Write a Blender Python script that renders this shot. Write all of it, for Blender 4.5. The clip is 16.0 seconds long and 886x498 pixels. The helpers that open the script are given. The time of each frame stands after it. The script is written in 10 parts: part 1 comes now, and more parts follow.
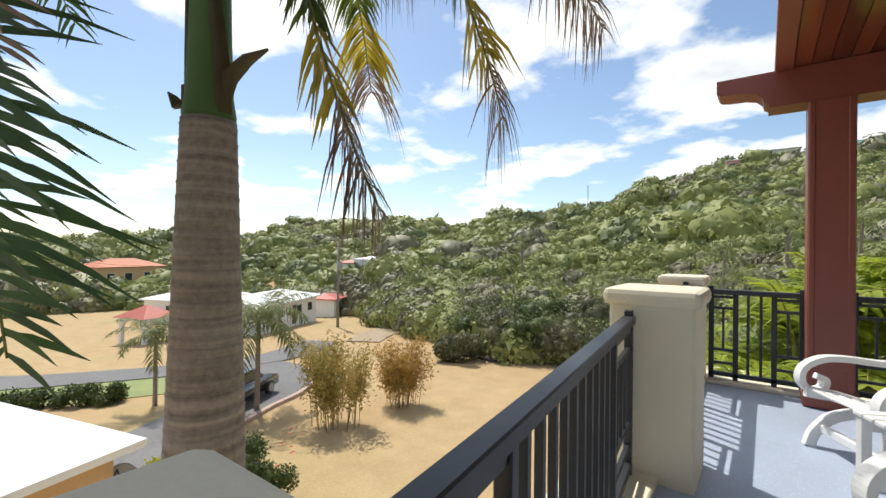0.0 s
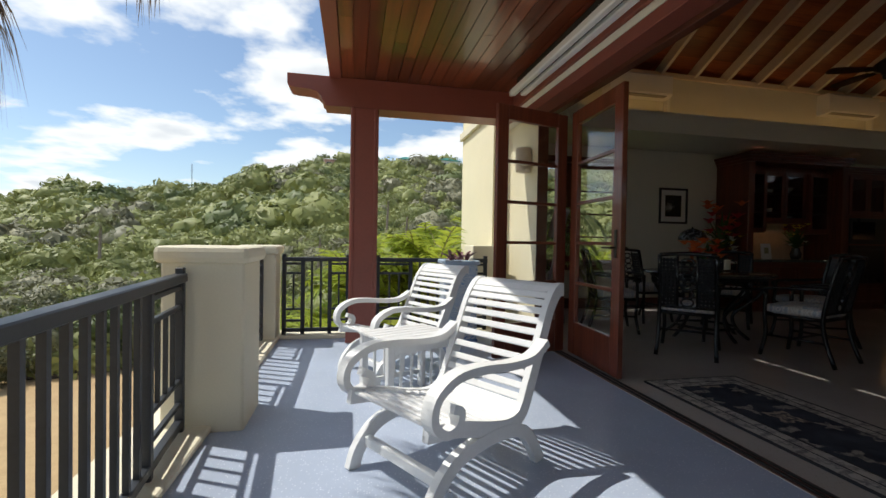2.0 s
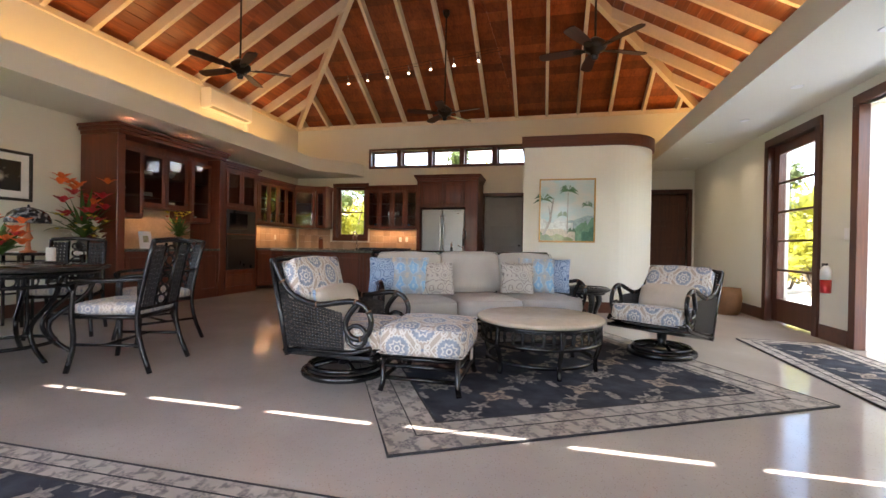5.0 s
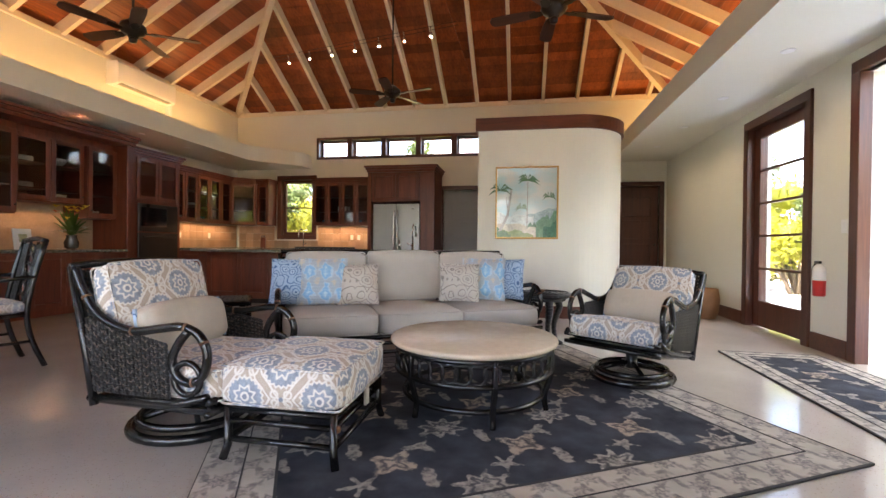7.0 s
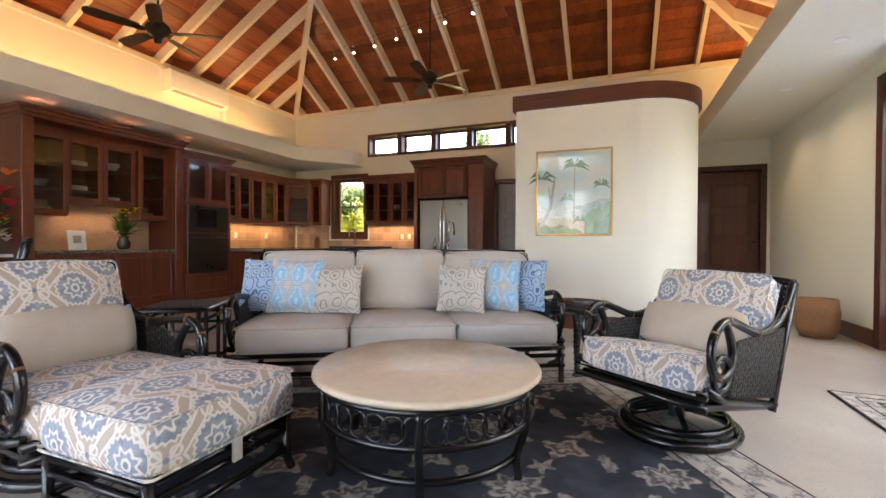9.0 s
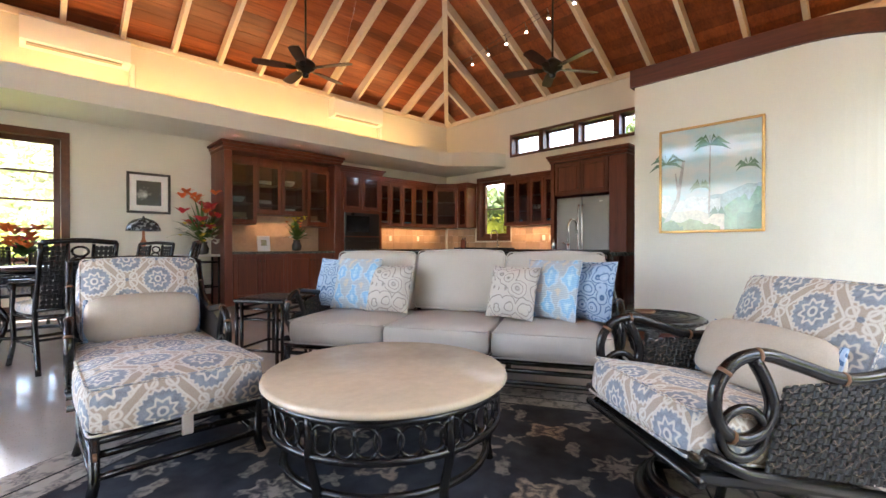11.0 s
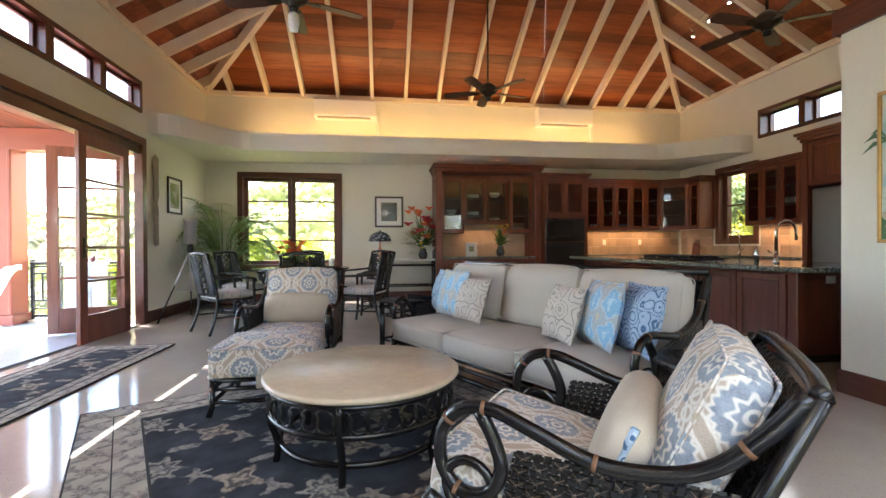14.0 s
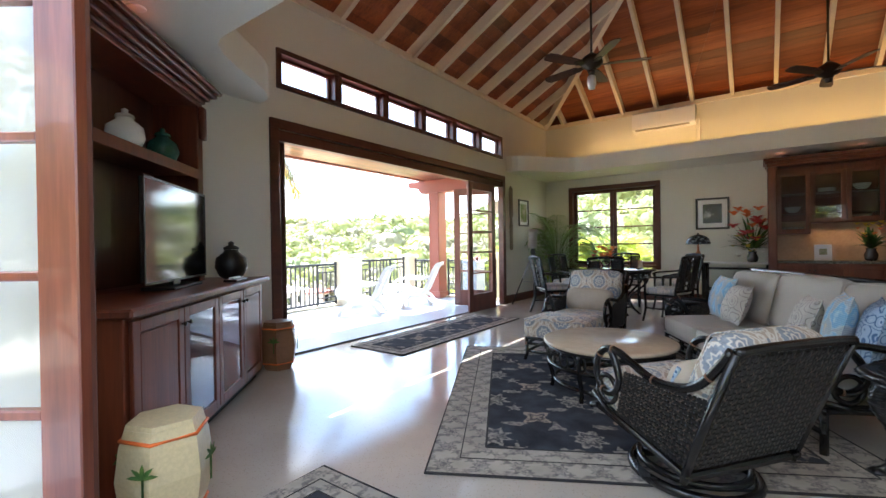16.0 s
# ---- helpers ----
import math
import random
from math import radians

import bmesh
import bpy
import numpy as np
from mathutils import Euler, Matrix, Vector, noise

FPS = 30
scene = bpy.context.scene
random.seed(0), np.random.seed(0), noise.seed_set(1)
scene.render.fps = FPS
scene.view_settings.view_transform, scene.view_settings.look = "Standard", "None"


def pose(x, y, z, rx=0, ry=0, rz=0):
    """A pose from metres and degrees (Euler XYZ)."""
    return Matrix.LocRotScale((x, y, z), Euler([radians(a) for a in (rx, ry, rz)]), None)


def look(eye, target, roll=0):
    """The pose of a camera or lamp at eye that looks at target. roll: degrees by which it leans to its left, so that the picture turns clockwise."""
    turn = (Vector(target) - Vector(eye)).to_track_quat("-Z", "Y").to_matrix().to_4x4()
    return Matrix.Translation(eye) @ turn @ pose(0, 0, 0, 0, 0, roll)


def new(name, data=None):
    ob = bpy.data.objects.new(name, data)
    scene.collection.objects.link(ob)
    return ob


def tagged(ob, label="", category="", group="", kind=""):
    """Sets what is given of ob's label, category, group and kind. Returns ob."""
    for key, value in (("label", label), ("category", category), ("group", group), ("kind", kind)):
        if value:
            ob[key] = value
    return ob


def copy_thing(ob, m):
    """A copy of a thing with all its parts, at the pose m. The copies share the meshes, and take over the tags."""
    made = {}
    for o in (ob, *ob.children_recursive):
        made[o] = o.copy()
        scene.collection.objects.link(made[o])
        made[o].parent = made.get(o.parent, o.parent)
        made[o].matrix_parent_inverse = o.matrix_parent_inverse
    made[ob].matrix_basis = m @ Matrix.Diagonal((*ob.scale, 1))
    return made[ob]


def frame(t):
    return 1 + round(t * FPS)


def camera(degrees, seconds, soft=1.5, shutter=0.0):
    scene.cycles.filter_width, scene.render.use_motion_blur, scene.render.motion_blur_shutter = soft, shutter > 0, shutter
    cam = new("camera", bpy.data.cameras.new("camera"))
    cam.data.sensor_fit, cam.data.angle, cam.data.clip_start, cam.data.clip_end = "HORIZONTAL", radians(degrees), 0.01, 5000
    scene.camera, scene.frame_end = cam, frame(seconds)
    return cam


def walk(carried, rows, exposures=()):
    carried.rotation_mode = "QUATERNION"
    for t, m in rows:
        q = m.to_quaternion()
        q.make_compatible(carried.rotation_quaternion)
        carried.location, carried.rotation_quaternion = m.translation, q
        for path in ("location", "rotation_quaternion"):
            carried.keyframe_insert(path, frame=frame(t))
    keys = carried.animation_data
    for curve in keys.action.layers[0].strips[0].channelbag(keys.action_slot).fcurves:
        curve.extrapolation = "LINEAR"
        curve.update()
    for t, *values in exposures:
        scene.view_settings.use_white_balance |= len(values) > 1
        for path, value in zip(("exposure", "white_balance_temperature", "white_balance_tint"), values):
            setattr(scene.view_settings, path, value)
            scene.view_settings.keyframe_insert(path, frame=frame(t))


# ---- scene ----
cam = camera(91.2, 16.0)
PATH = [
    (0, (0.693, 0.235, 1.18), (-0.502, 1.839, 1.186), 0.6),
    (0.5, (0.738, 0.294, 1.138), (-0.136, 2.092, 1.137), 0.8),
    (1, (0.794, 0.27, 1.092), (0.278, 2.203, 1.08), 0.9),
    (1.5, (0.907, 0.213, 1.074), (0.781, 2.209, 1.049), 0.8),
    (2, (0.986, 0.172, 1.035), (1.394, 2.13, 1.002), 1.0),
    (2.5, (1.012, 0.114, 1.043), (2.049, 1.824, 0.997), 1.4),
    (3, (1.285, 0.192, 1.003), (2.721, 1.584, 0.983), 1.0),
    (3.5, (1.622, 0.265, 0.966), (3.259, 1.413, 0.955), 0.7),
    (4, (1.976, 0.281, 0.963), (3.772, 1.161, 0.951), 0.5),
    (4.5, (2.265, 0.315, 0.964), (4.159, 0.956, 0.948), 0.9),
    (5, (2.492, 0.345, 0.947), (4.438, 0.807, 0.936), 1.0),
    (7.5, (3.668, 0.006, 0.949), (5.636, 0.362, 0.932), 0.6),
    (8, (3.876, -0.097, 0.956), (5.828, 0.339, 0.934), 0.5),
    (10.5, (4.815, -0.925, 0.907), (6.36, 0.345, 0.898), 0.1),
    (11, (4.962, -1.094, 0.919), (6.35, 0.346, 0.908), 0.0),
    (11.5, (5.132, -1.279, 0.935), (6.339, 0.316, 0.923), -0.0),
    (12, (5.31, -1.436, 0.953), (6.323, 0.289, 0.941), -0.1),
    (12.5, (5.526, -1.562, 0.977), (6.345, 0.263, 0.962), -0.2),
    (13, (5.806, -1.686, 1.006), (6.417, 0.218, 0.988), -0.4),
    (13.5, (6.023, -1.793, 1.026), (6.458, 0.159, 1.008), -0.3),
    (14, (6.164, -1.928, 1.038), (6.44, 0.052, 1.025), -0.3),
    (14.5, (6.287, -2.127, 1.021), (6.356, -0.128, 1.026), -0.3),
    (15, (6.483, -2.471, 1.041), (6.227, -0.487, 1.044), -0.4),
    (15.5, (6.757, -2.839, 1.106), (6.059, -0.965, 1.1), -0.7),
    (16, (7.039, -3.139, 1.16), (5.857, -1.526, 1.147), -0.8),
]
EXPOSURES = [(0.0, -0.14, 6600, 7), (2.0, -0.28, 6500, 7), (3.0, -0.5, 6600, 9), (3.5, 0.15, 6700, 10), (4.0, 1.4, 6700, 14), (4.5, 2.9, 6800, 15), (5.0, 3.1, 6800, 15),
             (8.0, 3.4, 6800, 15), (10.5, 3.65, 6450, 13), (12.5, 3.75, 6350, 12), (14.5, 3.15, 6250, 8), (16.0, 2.68, 6050, 8)]
SUN, SKY, COVE, CLOUD_EDGE = 5.0, 0.17, 7.0, 0.485
walk(cam, [(t, look(eye, target, roll)) for t, eye, target, roll in PATH], EXPOSURES)

# ---- world, sun, exposure ----
SUN_WAY = Vector((-0.57, 0.27, 1.0)).normalized()      # towards the sun
world = bpy.data.worlds.new("sky")
scene.world = world
world.use_nodes = True
wn, wl = world.node_tree.nodes, world.node_tree.links
wn.clear()
w_out, w_bg = wn.new("ShaderNodeOutputWorld"), wn.new("ShaderNodeBackground")
w_sky = wn.new("ShaderNodeTexSky")
w_sky.sky_type, w_sky.sun_disc = "NISHITA", False
w_sky.sun_elevation = math.asin(SUN_WAY.z)
w_sky.sun_rotation = math.atan2(SUN_WAY.x, SUN_WAY.y)
w_sky.air_density, w_sky.dust_density, w_sky.ozone_density = 1.0, 0.6, 1.5
w_geo, w_sep = wn.new("ShaderNodeTexCoord"), wn.new("ShaderNodeSeparateXYZ")
wl.new(w_geo.outputs["Generated"], w_sep.inputs[0])


def wmath(op, a, b=None, clamp=False):
    n = wn.new("ShaderNodeMath")
    n.operation, n.use_clamp = op, clamp
    for i, v in enumerate((a, b)):
        if v is None:
            continue
        if isinstance(v, (int, float)):
            n.inputs[i].default_value = v
        else:
            wl.new(v, n.inputs[i])
    return n.outputs[0]


# cumulus: noise over a flat cloud layer
zc = wmath("ADD", wmath("MAXIMUM", w_sep.outputs[2], 0.0), 0.16)
w_cmb = wn.new("ShaderNodeCombineXYZ")
wl.new(wmath("DIVIDE", w_sep.outputs[0], zc), w_cmb.inputs[0])
wl.new(wmath("DIVIDE", w_sep.outputs[1], zc), w_cmb.inputs[1])
w_cmb.inputs[2].default_value = 3.7


def wnoise(scale, detail, rough):
    n = wn.new("ShaderNodeTexNoise")
    n.inputs["Scale"].default_value, n.inputs["Detail"].default_value, n.inputs["Roughness"].default_value = scale, detail, rough
    wl.new(w_cmb.outputs[0], n.inputs["Vector"])
    return n.outputs["Fac"]


body = wnoise(1.7, 9.0, 0.52)
shade = wnoise(1.9, 5.0, 0.5)
cover = wmath("MULTIPLY", wmath("SUBTRACT", body, CLOUD_EDGE), 11.0, True)
thick = wmath("MULTIPLY", wmath("SUBTRACT", body, CLOUD_EDGE + 0.07), 5.5, True)
w_white, w_mix = wn.new("ShaderNodeMix"), wn.new("ShaderNodeMix")
w_white.data_type = w_mix.data_type = "RGBA"
w_white.inputs[6].default_value, w_white.inputs[7].default_value = (8.0, 8.0, 8.0, 1), (4.0, 4.5, 5.3, 1)
wl.new(wmath("MULTIPLY", thick, wmath("MULTIPLY", shade, 1.5, True)), w_white.inputs[0])
wl.new(cover, w_mix.inputs[0])
wl.new(w_sky.outputs[0], w_mix.inputs[6])
wl.new(w_white.outputs[2], w_mix.inputs[7])
wl.new(w_mix.outputs[2], w_bg.inputs[0])
w_bg.inputs[1].default_value = SKY
wl.new(w_bg.outputs[0], w_out.inputs[0])

sun = new("sun", bpy.data.lights.new("sun", "SUN"))
sun.data.energy, sun.data.angle, sun.data.color = SUN, radians(0.55), (1.0, 0.95, 0.88)
sun.matrix_world = look(SUN_WAY * 60, (0, 0, 0))


def area_lamp(name, m, sx, sy, watts, color):
    ob = new(name, bpy.data.lights.new(name, "AREA"))
    ob.data.shape, ob.data.size, ob.data.size_y, ob.data.energy, ob.data.color = "RECTANGLE", sx, sy, watts, color
    ob.matrix_world = m
    return ob


# cove lights behind the edges of the dropped ceilings, shining up the walls
area_lamp("cove_light", pose(7.7, 6.12, 3.02, 155, 0, 0), 7.6, 0.08, COVE * 0.72, (1.0, 0.56, 0.20))
area_lamp("cove_light", pose(8.1, -2.15, 3.02, 205, 0, 0), 8.4, 0.08, COVE * 1.1, (1.0, 0.56, 0.20))
# recessed downlights in the dropped ceilings
DOWNLIGHTS = [(x, 5.95) for x in (3.55, 4.35, 7.3, 8.3, 9.25, 10.2, 11.1)] + [(11.9, 5.4)] + [(x, -2.1) for x in (4.0, 5.2, 6.4, 7.6, 8.8, 10.0, 11.2)]
for x, y in DOWNLIGHTS:
    ob = new("downlight", bpy.data.lights.new("downlight", "SPOT"))
    ob.data.energy, ob.data.spot_size, ob.data.spot_blend, ob.data.shadow_soft_size = (0.6 if x < 4.4 else 2.4 if y < 0 else 1.6), radians(140), 0.9, 0.03
    ob.data.color = (1.0, 0.78, 0.52)
    ob.location = (x, y, 2.615)
# lights under the wall cabinets
area_lamp("cabinet_light", pose(11.1, 6.42, 1.33, 0, 0, 0), 1.9, 0.05, 1.1, (1.0, 0.55, 0.25))
area_lamp("cabinet_light", pose(12.32, 3.9, 1.33, 0, 0, 0), 0.05, 1.3, 0.8, (1.0, 0.55, 0.25))
area_lamp("cabinet_light", pose(8.2, 6.4, 1.36, 0, 0, 0), 1.2, 0.05, 0.25, (1.0, 0.55, 0.25))

# ---- materials ----


def principled(name):
    m = bpy.data.materials.new(name)
    m.use_nodes = True
    t = m.node_tree
    return m, t.nodes, t.links, t.nodes["Principled BSDF"]


def rgb(c):
    return (*c, 1.0)


def mixc(n, l, fac, a, b, mode="MIX"):
    x = n.new("ShaderNodeMix")
    x.data_type, x.blend_type = "RGBA", mode
    for slot, v in ((0, fac), (6, a), (7, b)):
        if isinstance(v, (int, float)):
            x.inputs[slot].default_value = v
        elif isinstance(v, tuple):
            x.inputs[slot].default_value = rgb(v[:3])
        else:
            l.new(v, x.inputs[slot])
    return x.outputs[2]


def tex_noise(n, l, scale, detail=4.0, rough=0.6, stretch=None, coord="Object"):
    tc, mp, tx = n.new("ShaderNodeTexCoord"), n.new("ShaderNodeMapping"), n.new("ShaderNodeTexNoise")
    l.new(tc.outputs[coord], mp.inputs[0])
    l.new(mp.outputs[0], tx.inputs["Vector"])
    if stretch:
        mp.inputs["Scale"].default_value = stretch
    tx.inputs["Scale"].default_value, tx.inputs["Detail"].default_value, tx.inputs["Roughness"].default_value = scale, detail, rough
    return tx.outputs["Fac"]


def ramp(n, l, fac, *stops):
    r = n.new("ShaderNodeValToRGB")
    while len(r.color_ramp.elements) < len(stops):
        r.color_ramp.elements.new(0.5)
    for e, (p, c) in zip(r.color_ramp.elements, stops):
        e.position, e.color = p, rgb(c)
    l.new(fac, r.inputs[0])
    return r.outputs[0]


def bump(n, l, bs, height, strength, dist=0.01):
    b = n.new("ShaderNodeBump")
    b.inputs["Strength"].default_value, b.inputs["Distance"].default_value = strength, dist
    l.new(height, b.inputs["Height"])
    l.new(b.outputs[0], bs.inputs["Normal"])


def shade_of(c, k):
    return tuple(min(1.0, v * k) for v in c)


def plain(name, c, rough=0.6, metal=0.0, fine=60.0, coarse=3.0, vary=0.12, relief=0.15, island=0.0, per_object=0.0, coat=0.0, coord="Object"):
    """A surface of one colour with stains at a coarse scale, grain at a fine one and slight relief."""
    m, n, l, bs = principled(name)
    f1, f2 = tex_noise(n, l, coarse, 5, coord=coord), tex_noise(n, l, fine, 3, coord=coord)
    col = ramp(n, l, f1, (0.3, shade_of(c, 1 - vary)), (0.7, shade_of(c, 1 + vary)))
    col = mixc(n, l, 0.35, col, ramp(n, l, f2, (0.35, shade_of(c, 1 - 1.3 * vary)), (0.65, shade_of(c, 1 + 1.1 * vary))))
    if island or per_object:
        g = n.new("ShaderNodeNewGeometry" if island else "ShaderNodeObjectInfo")
        k = island or per_object
        hsv = n.new("ShaderNodeHueSaturation")
        mr = n.new("ShaderNodeMapRange")
        mr.inputs[3].default_value, mr.inputs[4].default_value = 1 - k, 1 + k
        l.new(g.outputs["Random Per Island" if island else "Random"], mr.inputs[0])
        l.new(mr.outputs[0], hsv.inputs["Value"])
        l.new(col, hsv.inputs["Color"])
        col = hsv.outputs[0]
    l.new(col, bs.inputs["Base Color"])
    rr = n.new("ShaderNodeMapRange")
    rr.inputs[3].default_value, rr.inputs[4].default_value = max(0.02, rough - 0.1), min(1, rough + 0.1)
    l.new(f1, rr.inputs[0])
    l.new(rr.outputs[0], bs.inputs["Roughness"])
    bs.inputs["Metallic"].default_value = metal
    bs.inputs["Coat Weight"].default_value = coat
    if relief:
        bump(n, l, bs, f2, relief, 0.004)
    return m


def timber(name, dark, light, axis, rough=0.4, per_object=0.25, island=0.0, scale=9.0, coat=0.0):
    """Wood with grain along the axis, each board of its own tone."""
    m, n, l, bs = principled(name)
    st = [1.0, 1.0, 1.0]
    st["xyz".index(axis)] = 0.06
    f1, f2 = tex_noise(n, l, scale, 6, 0.65, tuple(st)), tex_noise(n, l, scale * 7, 4, 0.6, tuple(st))
    col = ramp(n, l, f1, (0.3, dark), (0.72, light))
    col = mixc(n, l, 0.3, col, ramp(n, l, f2, (0.35, shade_of(dark, 0.7)), (0.65, light)))
    g = n.new("ShaderNodeNewGeometry" if island else "ShaderNodeObjectInfo")
    k = island or per_object
    mr, hsv = n.new("ShaderNodeMapRange"), n.new("ShaderNodeHueSaturation")
    mr.inputs[3].default_value, mr.inputs[4].default_value = 1 - k, 1 + k
    l.new(g.outputs["Random Per Island" if island else "Random"], mr.inputs[0])
    l.new(mr.outputs[0], hsv.inputs["Value"])
    l.new(col, hsv.inputs["Color"])
    l.new(hsv.outputs[0], bs.inputs["Base Color"])
    bs.inputs["Roughness"].default_value, bs.inputs["Coat Weight"].default_value = rough, coat
    bump(n, l, bs, f2, 0.12, 0.003)
    return m


def glass_mat(name, tint=(1, 1, 1), gloss=0.55):
    m, n, l, bs = principled(name)
    tr, gl, mx, lw = n.new("ShaderNodeBsdfTransparent"), n.new("ShaderNodeBsdfGlossy"), n.new("ShaderNodeMixShader"), n.new("ShaderNodeLayerWeight")
    tr.inputs[0].default_value, gl.inputs["Roughness"].default_value, lw.inputs[0].default_value = rgb(tint), 0.02, 0.5
    pw, mu = n.new("ShaderNodeMath"), n.new("ShaderNodeMath")
    pw.operation, mu.operation = "POWER", "MULTIPLY_ADD"
    pw.inputs[1].default_value, mu.inputs[1].default_value, mu.inputs[2].default_value = 3.5, gloss, 0.03
    l.new(lw.outputs["Facing"], pw.inputs[0])
    l.new(pw.outputs[0], mu.inputs[0])
    l.new(mu.outputs[0], mx.inputs[0])
    l.new(tr.outputs[0], mx.inputs[1])
    l.new(gl.outputs[0], mx.inputs[2])
    l.new(mx.outputs[0], n["Material Output"].inputs[0])
    return m


def glow(name, c, k):
    m, n, l, bs = principled(name)
    bs.inputs["Base Color"].default_value = rgb(c)
    bs.inputs["Emission Color"].default_value, bs.inputs["Emission Strength"].default_value = rgb(c), k
    return m


def terrazzo(name, base, chips, rough):
    m, n, l, bs = principled(name)
    vo = n.new("ShaderNodeTexVoronoi")
    tc = n.new("ShaderNodeTexCoord")
    l.new(tc.outputs["Object"], vo.inputs["Vector"])
    vo.inputs["Scale"].default_value = 85.0
    chip = ramp(n, l, vo.outputs["Distance"], (0.18, (1, 1, 1)), (0.3, (0, 0, 0)))
    pick = n.new("ShaderNodeSeparateColor")
    l.new(vo.outputs["Color"], pick.inputs[0])
    some = ramp(n, l, pick.outputs[0], (0.55, (0, 0, 0)), (0.6, (1, 1, 1)))
    fac = mixc(n, l, 1.0, chip, some, "MULTIPLY")
    cloudy = ramp(n, l, tex_noise(n, l, 0.9, 6), (0.3, shade_of(base, 0.86)), (0.7, shade_of(base, 1.1)))
    l.new(mixc(n, l, fac, cloudy, chips), bs.inputs["Base Color"])
    rr = n.new("ShaderNodeMapRange")
    rr.inputs[3].default_value, rr.inputs[4].default_value = rough * 0.7, rough * 1.4
    l.new(tex_noise(n, l, 2.2, 6), rr.inputs[0])
    l.new(rr.outputs[0], bs.inputs["Roughness"])
    return m


def foliage(name, dark, mid, light, trans=0.25, coord="Object", scale=0.6, per_object=False, patch=0.4):
    m, n, l, bs = principled(name)
    g = n.new("ShaderNodeObjectInfo" if per_object else "ShaderNodeNewGeometry")
    f = tex_noise(n, l, scale, 5)
    c1 = ramp(n, l, g.outputs["Random" if per_object else "Random Per Island"], (0.0, dark), (0.45, mid), (0.9, light))
    c2 = ramp(n, l, f, (0.3, shade_of(dark, 0.8)), (0.7, light))
    l.new(mixc(n, l, patch, c1, c2), bs.inputs["Base Color"])
    bs.inputs["Roughness"].default_value = 0.55
    bs.inputs["Specular IOR Level"].default_value = 0.3
    if trans:
        tl, mx = n.new("ShaderNodeBsdfTranslucent"), n.new("ShaderNodeMixShader")
        tl.inputs[0].default_value = rgb(light)
        mx.inputs[0].default_value = trans
        l.new(bs.outputs[0], mx.inputs[1])
        l.new(tl.outputs[0], mx.inputs[2])
        l.new(mx.outputs[0], n["Material Output"].inputs[0])
    return m


M_CREAM = plain("cream_paint", (0.74, 0.68, 0.52), 0.7, fine=90, coarse=1.2, vary=0.05, relief=0.2)
M_INNER = plain("pale_wall_paint", (0.74, 0.73, 0.645), 0.75, fine=110, coarse=1.0, vary=0.04, relief=0.12)
M_YELLOW = plain("yellow_render", (0.78, 0.71, 0.50), 0.8, fine=80, coarse=1.0, vary=0.06, relief=0.3)
M_SOFFIT = plain("ceiling_paint", (0.76, 0.75, 0.66), 0.8, fine=90, coarse=0.8, vary=0.03, relief=0.08)
M_RAFTER = plain("whitewashed_rafter", (0.78, 0.68, 0.52), 0.6, fine=40, coarse=3, vary=0.08, relief=0.1)
M_ROOFBOARD = timber("varnished_roof_boards", (0.14, 0.03, 0.01), (0.42, 0.115, 0.033), "x", 0.35, island=0.35, scale=5)
M_REDPAINT = plain("red_brown_paint", (0.23, 0.062, 0.042), 0.42, fine=60, coarse=2, vary=0.1, relief=0.06)
M_MAHOG = timber("dark_mahogany", (0.045, 0.013, 0.008), (0.12, 0.035, 0.018), "z", 0.38, per_object=0.12, coat=0.08)
M_MAHOGX = timber("mahogany_trim", (0.05, 0.014, 0.008), (0.13, 0.036, 0.018), "y", 0.38, per_object=0.1, coat=0.08)
M_CHERRY = timber("cherry_cabinet_wood", (0.075, 0.016, 0.007), (0.20, 0.046, 0.018), "z", 0.42, per_object=0.1, coat=0.08)
M_BLUEFLOOR = terrazzo("blue_speckled_floor", (0.40, 0.46, 0.58), (0.68, 0.72, 0.78), 0.33)
M_FLOOR = terrazzo("cream_terrazzo", (0.47, 0.43, 0.385), (0.34, 0.30, 0.26), 0.11)
M_IRON = plain("black_powder_coat", (0.028, 0.032, 0.040), 0.42, vary=0.2, relief=0.05)
M_GLASS = glass_mat("clear_glass")
M_DARKGLASS = glass_mat("cabinet_glass", (0.8, 0.8, 0.8))
M_BLACK = plain("black_enamel", (0.012, 0.012, 0.013), 0.3, vary=0.2, relief=0.0)
M_WHITE = plain("white_paint", (0.8, 0.8, 0.79), 0.4, fine=50, coarse=4, vary=0.04, relief=0.08)
M_STEEL = plain("brushed_steel", (0.26, 0.255, 0.25), 0.34, 1.0, fine=120, vary=0.06, relief=0)
M_CHROME = plain("chrome", (0.7, 0.7, 0.72), 0.12, 1.0, vary=0.03, relief=0)
M_WHITEPLASTIC = plain("white_plastic", (0.82, 0.82, 0.8), 0.4, vary=0.02, relief=0)
M_CHARCOAL = plain("shadow_gap", (0.02, 0.018, 0.015), 0.8)

# ---- building helpers ----


def part(name, bm, material, parent=None, label="", smooth=False):
    me = bpy.data.meshes.new(name)
    bm.to_mesh(me)
    bm.free()
    me.materials.append(material)
    if smooth:
        me.polygons.foreach_set("use_smooth", [True] * len(me.polygons))
    ob = new(name, me)
    ob.parent = parent
    if label:
        ob["label"] = label
    return ob


